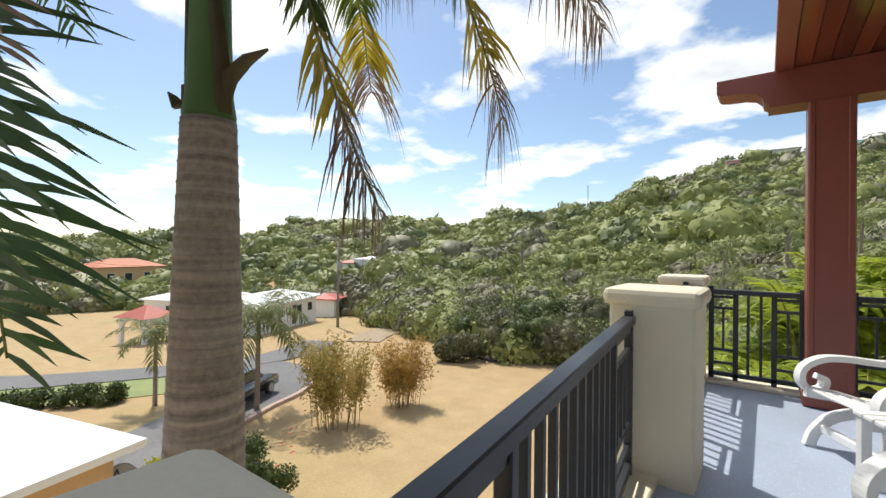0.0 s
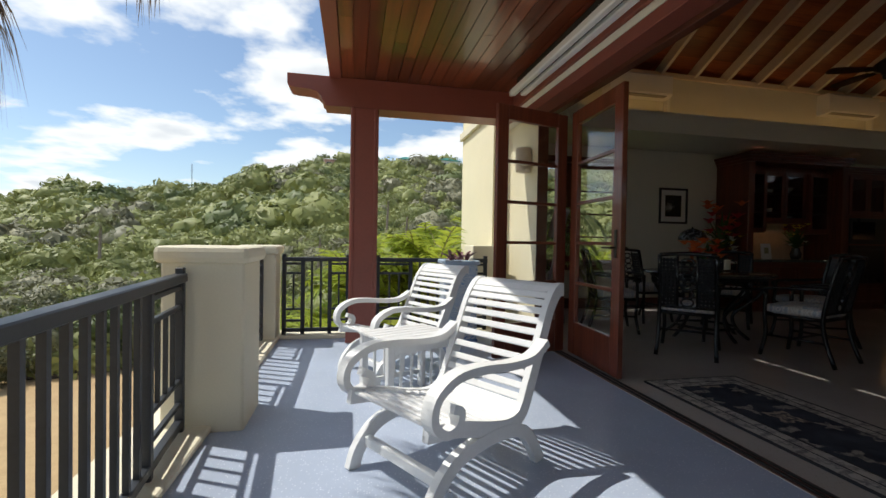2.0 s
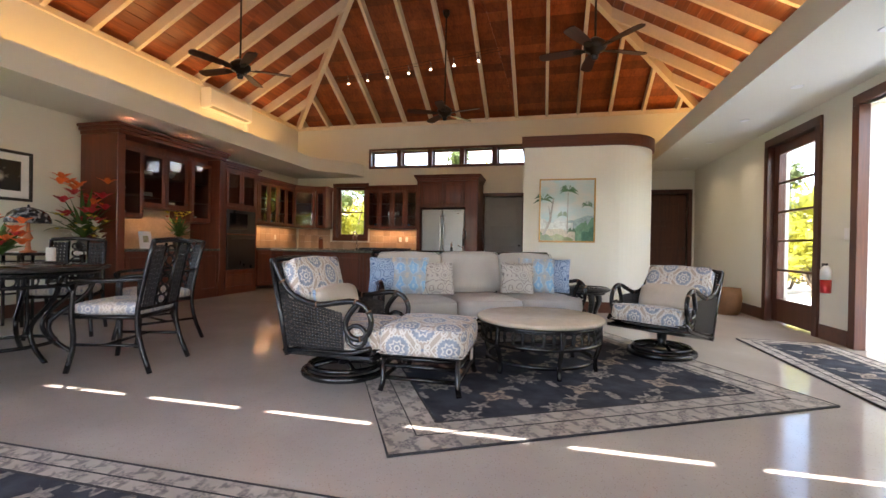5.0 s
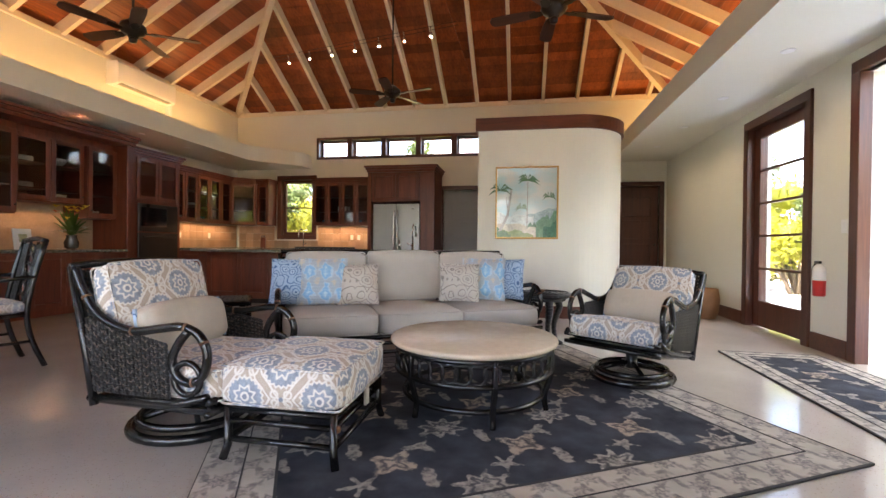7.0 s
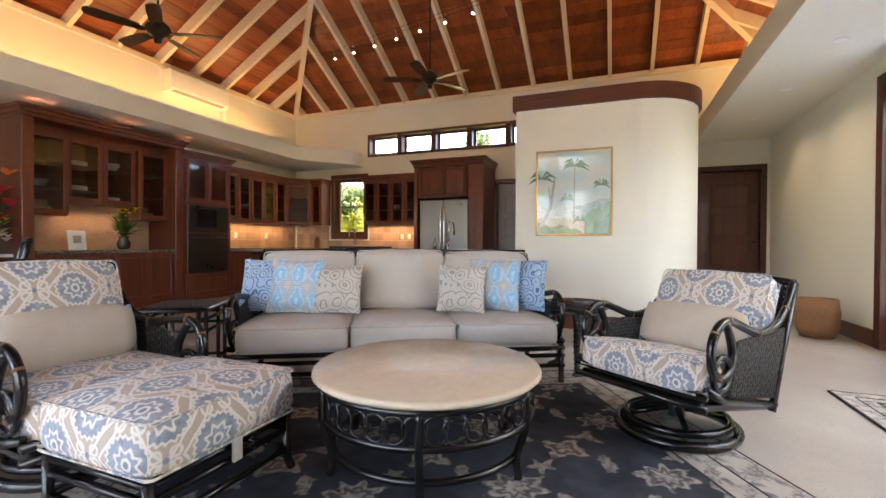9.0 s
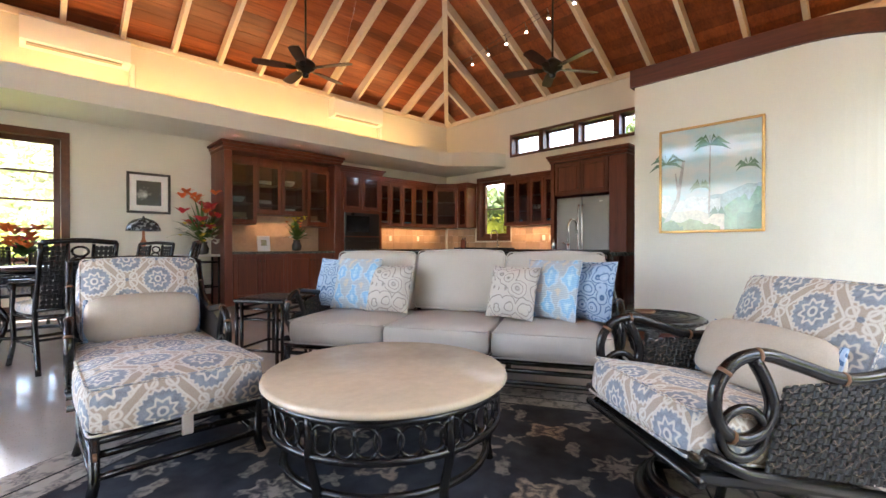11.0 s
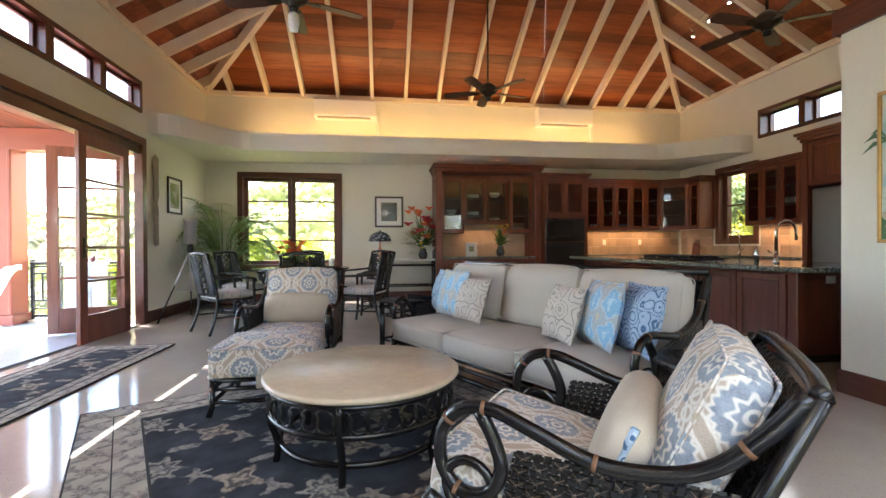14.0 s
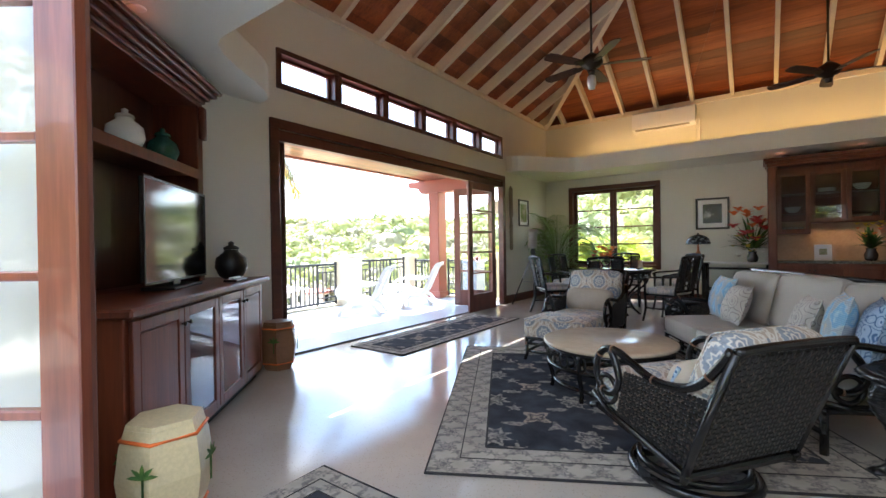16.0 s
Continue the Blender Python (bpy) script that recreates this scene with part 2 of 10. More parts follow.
def mesh_part(name, verts, faces, material, parent=None, label="", smooth=False):
    me = bpy.data.meshes.new(name)
    me.from_pydata(verts, [], faces)
    me.materials.append(material)
    if smooth:
        me.polygons.foreach_set("use_smooth", [True] * len(me.polygons))
    me.update()
    ob = new(name, me)
    ob.parent = parent
    if label:
        ob["label"] = label
    return ob


def thing(name, label, category, group="", m=None, kind=""):
    ob = tagged(new(name), label, category, group, kind)
    if m is not None:
        ob.matrix_basis = m
    return ob


def add_box(bm, x0, x1, y0, y1, z0, z1, bevel=0.0, m=None):
    g = bmesh.ops.create_cube(bm, size=1.0)
    vs = g["verts"]
    for v in vs:
        v.co = Vector(((x0 + x1) / 2 + v.co.x * (x1 - x0), (y0 + y1) / 2 + v.co.y * (y1 - y0), (z0 + z1) / 2 + v.co.z * (z1 - z0)))
    if bevel:
        es = list({e for v in vs for e in v.link_edges})
        r = bmesh.ops.bevel(bm, geom=es, offset=bevel, segments=2 if bevel > 0.012 else 1, affect="EDGES", profile=0.5)
        vs = r["verts"] if m is None else list({v for f in r["faces"] for v in f.verts} | set(v for v in vs if v.is_valid))
    if m is not None:
        bmesh.ops.transform(bm, matrix=m, verts=[v for v in vs if v.is_valid])


def box(name, x0, x1, y0, y1, z0, z1, material, parent=None, bevel=0.004, label=""):
    bm = bmesh.new()
    add_box(bm, x0, x1, y0, y1, z0, z1, bevel)
    return part(name, bm, material, parent, label)


def add_tube(bm, pts, r, sides=8, closed=False, taper=None):
    """A round bar swept along points; r one radius, or taper a radius for each point."""
    if isinstance(taper, float):
        taper = [r + r * (taper - 1) * k / (len(pts) - 1) for k in range(len(pts))]
    pts = [Vector(p) for p in pts]
    n = len(pts)
    rings, side = [], None
    for i, p in enumerate(pts):
        a = pts[(i - 1) % n] if (closed or i) else p
        b = pts[(i + 1) % n] if (closed or i < n - 1) else p
        d = (b - a).normalized()
        if side is None:
            side = d.orthogonal().normalized()
        side = (side - d * side.dot(d)).normalized()
        up = d.cross(side)
        rr = taper[i] if taper else r
        rings.append([bm.verts.new(p + rr * (math.cos(t) * side + math.sin(t) * up)) for t in (2 * math.pi * k / sides for k in range(sides))])
    for i in range(n if closed else n - 1):
        a, b = rings[i], rings[(i + 1) % n]
        shift = 0
        if closed and i == n - 1:
            shift = min(range(sides), key=lambda s: (a[0].co - b[s].co).length)
        for k in range(sides):
            bm.faces.new((a[k], a[(k + 1) % sides], b[(k + 1 + shift) % sides], b[(k + shift) % sides]))
    if not closed:
        bm.faces.new(rings[0][::-1])
        bm.faces.new(rings[-1])


def tube(name, pts, r, material, parent=None, sides=8, closed=False, label="", taper=None):
    bm = bmesh.new()
    add_tube(bm, pts, r, sides, closed, taper)
    return part(name, bm, material, parent, label, smooth=True)


def add_lathe(bm, prof, n=24, cx=0.0, cy=0.0):
    """prof: (radius, z) from bottom to top."""
    rings = []
    for r, z in prof:
        if r < 1e-4:
            rings.append([bm.verts.new((cx, cy, z))])
        else:
            rings.append([bm.verts.new((cx + r * math.cos(2 * math.pi * k / n), cy + r * math.sin(2 * math.pi * k / n), z)) for k in range(n)])
    for a, b in zip(rings, rings[1:]):
        for k in range(n):
            q = [a[k % len(a)], a[(k + 1) % n % len(a)], b[(k + 1) % n % len(b)], b[k % len(b)]]
            q = list(dict.fromkeys(q))
            if len(q) > 2:
                bm.faces.new(q)
    for r, flip in ((rings[0], True), (rings[-1], False)):
        if len(r) > 2:
            bm.faces.new(r[::-1] if flip else r)


def lathe(name, prof, material, parent=None, n=24, label="", smooth=True):
    bm = bmesh.new()
    add_lathe(bm, prof, n)
    return part(name, bm, material, parent, label, smooth)


def add_prism(bm, outline, axis, a, b):
    """A flat outline (u, v) pushed along an axis from a to b."""
    def at(u, v, w):
        return {"x": (w, u, v), "y": (u, w, v), "z": (u, v, w)}[axis]
    lo = [bm.verts.new(at(u, v, a)) for u, v in outline]
    hi = [bm.verts.new(at(u, v, b)) for u, v in outline]
    n = len(outline)
    bm.faces.new(lo[::-1])
    bm.faces.new(hi)
    for k in range(n):
        bm.faces.new((lo[k], lo[(k + 1) % n], hi[(k + 1) % n], hi[k]))
    bmesh.ops.recalc_face_normals(bm, faces=bm.faces)


def prism(name, outline, axis, a, b, material, parent=None, label=""):
    bm = bmesh.new()
    add_prism(bm, outline, axis, a, b)
    return part(name, bm, material, parent, label)


def wall(name, axis, face, back, lo, hi, z0, z1, holes, material, label):
    """A wall along y (axis 'x': face and back are x) or along x (axis 'y'), with rectangular holes (a, b, za, zb) cut through it."""
    cuts = sorted({lo, hi, *(v for h in holes for v in h[:2])})
    levels = sorted({z0, z1, *(v for h in holes for v in h[2:])})
    bm = bmesh.new()
    f0, f1 = sorted((face, back))
    solid = {}
    for i, (a, b) in enumerate(zip(cuts, cuts[1:])):
        for j, (c, d) in enumerate(zip(levels, levels[1:])):
            u, v = (a + b) / 2, (c + d) / 2
            solid[i, j] = not any(h[0] < u < h[1] and h[2] < v < h[3] for h in holes)
    def P(w, u, v):
        return bm.verts.new((w, u, v) if axis == "x" else (u, w, v))
    for (i, j), s in solid.items():
        if not s:
            continue
        a, b, c, d = cuts[i], cuts[i + 1], levels[j], levels[j + 1]
        for w in (f0, f1):
            bm.faces.new([P(w, a, c), P(w, b, c), P(w, b, d), P(w, a, d)])
        for di, dj, e in ((-1, 0, ((a, c), (a, d))), (1, 0, ((b, c), (b, d))), (0, -1, ((a, c), (b, c))), (0, 1, ((a, d), (b, d)))):
            if not solid.get((i + di, j + dj), False):
                (u1, v1), (u2, v2) = e
                bm.faces.new([P(f0, u1, v1), P(f0, u2, v2), P(f1, u2, v2), P(f1, u1, v1)])
    bmesh.ops.remove_doubles(bm, verts=bm.verts, dist=1e-5)
    bmesh.ops.recalc_face_normals(bm, faces=bm.faces)
    return tagged(part(name, bm, material), label, "wall", kind="structure")


# ---- house: floor, walls, ceilings ----
WX, EX, SY, NY = 2.95, 12.5, -2.65, 6.6        # inner faces of the room
PLATE = 3.9
OP0, OP1, OPH = -0.48, 4.42, 2.42             # the wide opening to the terrace

tagged(box("floor", WX - 0.06, EX + 0.2, SY - 0.2, NY + 0.2, -0.3, 0.0, M_FLOOR, bevel=0), "polished cream terrazzo floor with fine speckles", "floor", kind="structure")
tagged(box("terrace_floor", -0.12, WX - 0.06, -3.2, 5.25, -0.32, -0.004, M_BLUEFLOOR, bevel=0), "blue speckled terrace floor with light sheen", "floor", kind="structure")
tagged(box("terrace_slab", -0.2, WX + 10, -3.2, 7.0, -5.6, -0.32, M_CREAM, bevel=0), "cream rendered base wall under the terrace", "wall", kind="structure")
tagged(box("south_terrace_floor", 2.9, 13.0, -6.2, SY - 0.2, -0.32, -0.006, M_BLUEFLOOR, bevel=0), "pale terrace floor beyond the garden doors", "floor", kind="structure")

CLW = [(OP0 + 0.0 + k * 0.817 + 0.06, OP0 + (k + 1) * 0.817 - 0.06, 2.9, 3.22) for k in range(6)]
wall("wall_west", "x", WX, WX - 0.25, SY - 0.25, NY + 0.25, 0, 2.62, [(OP0, 5.3, 0.0, OPH)], M_INNER, "pale plaster wall with a wide opening to the terrace")
tagged(box("wall_west_recess", 2.885, WX, OP1, 5.3, 0.0, OPH, M_INNER, bevel=0), "pale plaster wall beside the wide opening", "wall", kind="structure")
tagged(box("wall_recess_render", 2.862, 2.885, OP1, 5.3, -0.3, OPH, M_YELLOW, bevel=0), "sunlit pale yellow rendered wall beside the doors", "wall", kind="structure")
wall("wall_west_top", "x", WX, WX - 0.13, SY - 0.25, NY + 0.25, 2.62, PLATE, [(OP0, OP1, 2.85, 3.27)], M_INNER, "pale plaster upper wall with clerestory windows")
wall("wall_north", "y", NY, NY + 0.25, WX, EX + 0.25, 0, PLATE, [(3.5, 5.4, 0.62, 2.44)], M_INNER, "pale plaster wall with a window")
wall("wall_east", "x", EX, EX + 0.25, SY - 0.25, NY, 0, PLATE, [(0.75, 4.63, 2.83, 3.31), (4.63, 5.58, 1.05, 2.48), (-2.52, -1.72, 0.0, 2.15), (0.88, 1.74, 0.0, 2.12)], M_INNER, "pale plaster wall with high windows")
wall("wall_south", "y", SY, SY - 0.25, WX, EX, 0, PLATE, [(8.28, 9.4, 0.0, 2.42), (5.1, 7.59, 0.0, 2.42)], M_INNER, "pale plaster wall with garden doors")
# outer skins
tagged(box("wall_west_render", WX - 0.28, WX - 0.253, 5.3, NY + 0.25, -0.3, PLATE, M_YELLOW, bevel=0), "sunlit pale yellow rendered outer wall", "wall", kind="structure")
tagged(box("wall_west_upper", WX - 0.16, WX - 0.133, OP0 - 3, OP1 + 0.1, 3.42, PLATE, M_YELLOW, bevel=0), "pale yellow rendered outer wall", "wall", kind="structure")

# curved wall with the painting
def curved_outline(grow):
    r, cx, cy = 0.7, 9.35 + 0.7, -0.57
    pts = [(9.35 - grow, 0.70 + grow)]
    for k in range(17):
        a = math.pi + k / 16 * math.pi / 2
        pts.append((cx + (r + grow) * math.cos(a), cy + (r + grow) * math.sin(a)))
    return pts + [(11.6, -1.27 - grow), (11.6, 0.70 + grow)]

bm = bmesh.new()
add_prism(bm, curved_outline(0.0), "z", 0.0, 2.5)
tagged(part("wall_curved", bm, M_INNER), "white plastered wall with a rounded corner", "wall", kind="structure")
bm = bmesh.new()
add_prism(bm, curved_outline(0.035), "z", 2.5, 2.67)
tagged(part("trim_curved", bm, M_MAHOGX), "dark mahogany cap band on the curved wall", "trim", kind="structure")

# ---- dropped ceilings along the walls ----
def soffit_outline(side):
    """Along the north wall (side 1) or the south wall (side -1), swept into the end walls."""
    wallv, front, end = (NY, 5.55, 4.62) if side > 0 else (SY, -1.6, -0.68)
    pts = [(WX, wallv), (WX, end)]
    for k in range(9):
        s = k / 8
        pts.append((WX + 0.12 + 0.95 * s, end + (front - end) * (3 * s * s - 2 * s ** 3)))
    if side > 0:
        for k in range(9):
            s = k / 8
            pts.append((11.25 + 1.05 * s, front + (4.78 - front) * (3 * s * s - 2 * s ** 3)))
        pts += [(EX, 4.76), (EX, wallv)]
    else:
        pts += [(EX, front), (EX, wallv)]
    return pts

for side in (1, -1):
    bm = bmesh.new()
    add_prism(bm, soffit_outline(side), "z", 2.63, 2.92)
    tagged(part("ceiling", bm, M_SOFFIT), "pale dropped ceiling with curved ends and recessed lights", "ceiling", kind="structure")

M_LAMP = glow("lamp_glow", (1.0, 0.85, 0.62), 14)
dl = None
for x, y in DOWNLIGHTS:
    if dl is None:
        dl = thing("recessed_light", "small round recessed ceiling light with white ring", "ceiling light", "recessed lights", pose(x, y, 2.63))
        lathe("ring", [(0.035, -0.004), (0.05, -0.006), (0.055, 0.0), (0.035, 0.0)], M_WHITEPLASTIC, dl, 20)
        lathe("bulb", [(0.0, -0.003), (0.034, -0.003), (0.034, 0.002)], M_LAMP, dl, 16)
    else:
        copy_thing(dl, pose(x, y, 2.63))

# ---- hip roof: boards on whitewashed rafters ----
PITCH = 0.56
RIDGE_Y = (SY + NY) / 2
HALF = (NY - SY) / 2
TOP = PLATE + PITCH * HALF
RIDGE0, RIDGE1 = WX + HALF, EX - HALF

def roof_z(x, y):
    return PLATE + PITCH * min(x - WX, EX - x, y - SY, NY - y)

bm = bmesh.new()
def board_quad(p0, p1, p2, p3, lift, thick):
    lo = [bm.verts.new((*p[:2], p[2] + lift)) for p in (p0, p1, p2, p3)]
    hi = [bm.verts.new((*p[:2], p[2] + lift + thick)) for p in (p0, p1, p2, p3)]
    bm.faces.new(lo[::-1]), bm.faces.new(hi)
    for k in range(4):
        bm.faces.new((lo[k], lo[(k + 1) % 4], hi[(k + 1) % 4], hi[k]))

step = 0.16
d = -0.45
while d < HALF - 0.02:
    e = min(d + step - 0.006, HALF - 0.005)
    za, zb = PLATE + PITCH * d, PLATE + PITCH * e
    for s in (0, 1):
        ya, yb = (NY - d, NY - e) if s else (SY + d, SY + e)
        for a, b in ((0, 0.31), (0.31, 0.68), (0.68, 1)):
            xa0, xa1, xb0, xb1 = WX + d, EX - d, WX + e, EX - e
            board_quad((xa0 + a * (xa1 - xa0) + 0.002, ya, za), (xa0 + b * (xa1 - xa0) - 0.002, ya, za), (xb0 + b * (xb1 - xb0) - 0.002, yb, zb), (xb0 + a * (xb1 - xb0) + 0.002, yb, zb), 0.15, 0.02)
        xa, xb = (EX - d, EX - e) if s else (WX + d, WX + e)
        for a, b in ((0, 0.4), (0.4, 1)):
            ya0, ya1, yb0, yb1 = SY + d, NY - d, SY + e, NY - e
            board_quad((xa, ya0 + a * (ya1 - ya0) + 0.002, za), (xa, ya0 + b * (ya1 - ya0) - 0.002, za), (xb, yb0 + b * (yb1 - yb0) - 0.002, zb), (xb, yb0 + a * (yb1 - yb0) + 0.002, zb), 0.15, 0.02)
    d += step
tagged(part("ceiling_boards", bm, M_ROOFBOARD), "varnished red-brown roof boards above the rafters", "ceiling", kind="structure")
bm = bmesh.new()
O = 0.45
c = [(WX - O, SY - O), (EX + O, SY - O), (EX + O, NY + O), (WX - O, NY + O)]
zo = PLATE - PITCH * O + 0.2
v = [bm.verts.new((*p, zo)) for p in c] + [bm.verts.new((RIDGE0, RIDGE_Y, TOP + 0.2)), bm.verts.new((RIDGE1, RIDGE_Y, TOP + 0.2))]
for f in ((0, 1, 5, 4), (1, 2, 5), (2, 3, 4, 5), (3, 0, 4)):
    bm.faces.new([v[k] for k in f])
bmesh.ops.solidify(bm, geom=bm.faces[:], thickness=0.03)
M_ROOFTILE = plain("roof_sheet", (0.45, 0.43, 0.4), 0.6)
tagged(part("roof", bm, M_ROOFTILE), "hipped roof over the living room", "roof", kind="structure")

def add_beam(bm, p, q, w, h):
    """A rafter from p to q, w wide, hanging h below its line."""
    p, q = Vector(p), Vector(q)
    d = (q - p).normalized()
    s = d.cross(Vector((0, 0, 1))).normalized() * (w / 2)
    dn = Vector((0, 0, -h))
    vs = [bm.verts.new(t) for t in (p - s, p + s, p + s + dn, p - s + dn, q - s, q + s, q + s + dn, q - s + dn)]
    for f in ((0, 1, 2, 3), (7, 6, 5, 4), (0, 4, 5, 1), (1, 5, 6, 2), (2, 6, 7, 3), (3, 7, 4, 0)):
        bm.faces.new([vs[k] for k in f])

bm = bmesh.new()
L = 0.148
for x in [3.4 + k * 0.646 for k in range(15)]:
    if WX + 0.15 < x < EX - 0.15:
        for y, s in ((NY, -1), (SY, 1)):
            reach = min(HALF, x - WX, EX - x)
            add_beam(bm, (x, y - s * 0.35, PLATE - 0.35 * PITCH + L), (x, y + s * reach, PLATE + PITCH * reach + L), 0.06, 0.19)
for y in [1.72 + k * 0.668 for k in range(-7, 8)]:
    if SY + 0.15 < y < NY - 0.15:
        for x, s in ((WX, 1), (EX, -1)):
            reach = min(HALF, y - SY, NY - y)
            add_beam(bm, (x - s * 0.35, y, PLATE - 0.35 * PITCH + L), (x + s * reach, y, PLATE + PITCH * reach + L), 0.06, 0.19)
for x, y, rx in ((WX, SY, RIDGE0), (WX, NY, RIDGE0), (EX, SY, RIDGE1), (EX, NY, RIDGE1)):
    add_beam(bm, (x, y, PLATE + L - 0.01), (rx, RIDGE_Y, TOP + L - 0.01), 0.09, 0.2)
add_beam(bm, (RIDGE0, RIDGE_Y, TOP + L), (RIDGE1, RIDGE_Y, TOP + L), 0.09, 0.26)
bmesh.ops.recalc_face_normals(bm, faces=bm.faces)
tagged(part("ceiling_rafters", bm, M_RAFTER), "whitewashed rafters of the open hipped ceiling", "ceiling", kind="structure")
bm = bmesh.new()
add_box(bm, WX, EX, NY - 0.045, NY + 0.0, PLATE - 0.06, PLATE + 0.03, 0.006)
add_box(bm, WX, EX, SY, SY + 0.045, PLATE - 0.06, PLATE + 0.03, 0.006)
add_box(bm, WX, WX + 0.045, SY + 0.045, NY - 0.045, PLATE - 0.06, PLATE + 0.03, 0.006)
add_box(bm, EX - 0.045, EX, SY + 0.045, NY - 0.045, PLATE - 0.06, PLATE + 0.03, 0.006)
tagged(part("trim_wall_plate", bm, M_RAFTER), "pale wall plate under the rafters", "trim", kind="structure")

# ---- baseboards ----
M_BASE = M_MAHOGX
def baseboard(x0, x1, y0, y1):
    tagged(box("baseboard", x0, x1, y0, y1, 0.0, 0.16, M_BASE, bevel=0.006), "tall dark mahogany baseboard", "baseboard", kind="structure")
baseboard(WX, WX + 0.02, OP1 + 0.12, NY - 0.02)
baseboard(WX, WX + 0.02, SY + 0.02, OP0 - 0.12)
baseboard(WX, 7.2, NY - 0.02, NY)
baseboard(9.5, EX, SY, SY + 0.02)
baseboard(7.7, 8.18, SY, SY + 0.02)
baseboard(WX, 4.98, SY, SY + 0.02)
bm = bmesh.new()
add_prism(bm, curved_outline(0.018), "z", 0.0, 0.16)
tagged(part("baseboard", bm, M_BASE), "dark mahogany baseboard round the curved wall", "baseboard", kind="structure")

# ---- land around ----
def lerp_table(table, v):
    if v <= table[0][0]:
        return table[0][1]
    for (a, p), (b, q) in zip(table, table[1:]):
        if v <= b:
            s = (v - a) / (b - a)
            s = s * s * (3 - 2 * s)
            return p + (q - p) * s
    return table[-1][1]

RIDGE_RISE = [(-180, 0.02), (-100, -0.01), (-75, 0.012), (-61, 0.03), (-54, 0.066), (-35, 0.058), (-21, 0.088), (-9.4, 0.15), (-3, 0.182), (10, 0.185), (25, 0.16), (60, 0.12), (120, 0.06), (180, 0.02)]
FOOT = [(-180, 60), (-90, 95), (-62, 90), (-50, 62), (-40, 40), (-28, 31), (-10, 30), (10, 26), (60, 30), (180, 60)]
RIDGE_FAR = [(-180, 200), (-90, 330), (-61, 260), (-35, 210), (-10, 190), (10, 180), (60, 150), (180, 200)]

def lawn_z(r):
    return -5.2 - 0.055 * max(0.0, min(r, 95) - 10)

def land_z(x, y):
    dx, dy = x - 0.8, y - 0.2
    r, b = math.hypot(dx, dy), math.degrees(math.atan2(dx, dy))
    f, d = lerp_table(FOOT, b), lerp_table(RIDGE_FAR, b)
    top = 1.1 + d * lerp_table(RIDGE_RISE, b) - 2.0
    if r < f:
        return lawn_z(r) + 0.12 * noise.noise((x * 0.09, y * 0.09, 0))
    s = min(1.0, (r - f) / (d - f))
    z = lawn_z(f) + (top - lawn_z(f)) * (s ** 1.15)
    z += 2.2 * s * noise.noise((x * 0.02, y * 0.02, 3.0))
    if r > d:
        z -= (r - d) * 0.12
    return max(z, -75.0)

radii = [0.0] + [2.0 * 1.052 ** k for k in range(150)]
radii = [r for r in radii if r < 3800]
NB = 200
verts, faces = [], []
for r in radii:
    for k in range(NB):
        b = radians(360 * k / NB)
        x, y = 0.8 + r * math.sin(b), 0.2 + r * math.cos(b)
        verts.append((x, y, land_z(x, y)))
for i in range(len(radii) - 1):
    for k in range(NB):
        a, b2 = i * NB + k, i * NB + (k + 1) % NB
        faces.append((a, a + NB, b2 + NB, b2))
m, n, l, bs = principled("dry_grass")
f1, f2, f3 = tex_noise(n, l, 0.07, 6), tex_noise(n, l, 0.9, 6), tex_noise(n, l, 14, 4)
col = ramp(n, l, f1, (0.35, (0.44, 0.28, 0.14)), (0.52, (0.48, 0.34, 0.17)), (0.68, (0.30, 0.29, 0.10)))
col = mixc(n, l, 0.45, col, ramp(n, l, f2, (0.3, (0.32, 0.22, 0.11)), (0.7, (0.56, 0.40, 0.22))))
col = mixc(n, l, 0.3, col, ramp(n, l, f3, (0.3, (0.2, 0.14, 0.06)), (0.7, (0.5, 0.36, 0.18))))
l.new(col, bs.inputs["Base Color"])
bs.inputs["Roughness"].default_value = 0.95
bump(n, l, bs, f3, 0.5, 0.05)
M_LAWN = m
tagged(mesh_part("ground", verts, faces, M_LAWN, smooth=True), "dry straw-coloured lawn and hillside", "ground", kind="structure")
M_SEA = plain("sea", (0.05, 0.12, 0.2), 0.3, fine=0.5, coarse=0.01, vary=0.1, relief=0.1)
tagged(mesh_part("water", [(-4800, -4800, -60), (4800, -4800, -60), (4800, 4800, -60), (-4800, 4800, -60)], [(0, 1, 2, 3)], M_SEA), "far blue sea at the horizon", "sea", kind="structure")

# scrub on the hills
bm = bmesh.new()
bmesh.ops.create_icosphere(bm, subdivisions=1, radius=1.0)
bm.verts.ensure_lookup_table()
ICO_V = np.array([v.co[:] for v in bm.verts])
ICO_F = np.array([[v.index for v in f.verts] for f in bm.faces])
bm.free()
bm = bmesh.new()
bmesh.ops.create_icosphere(bm, subdivisions=2, radius=1.0)
ICO3_V = np.array([v.co[:] for v in bm.verts])
ICO3_F = np.array([[v.index for v in f.verts] for f in bm.faces])
bm.free()

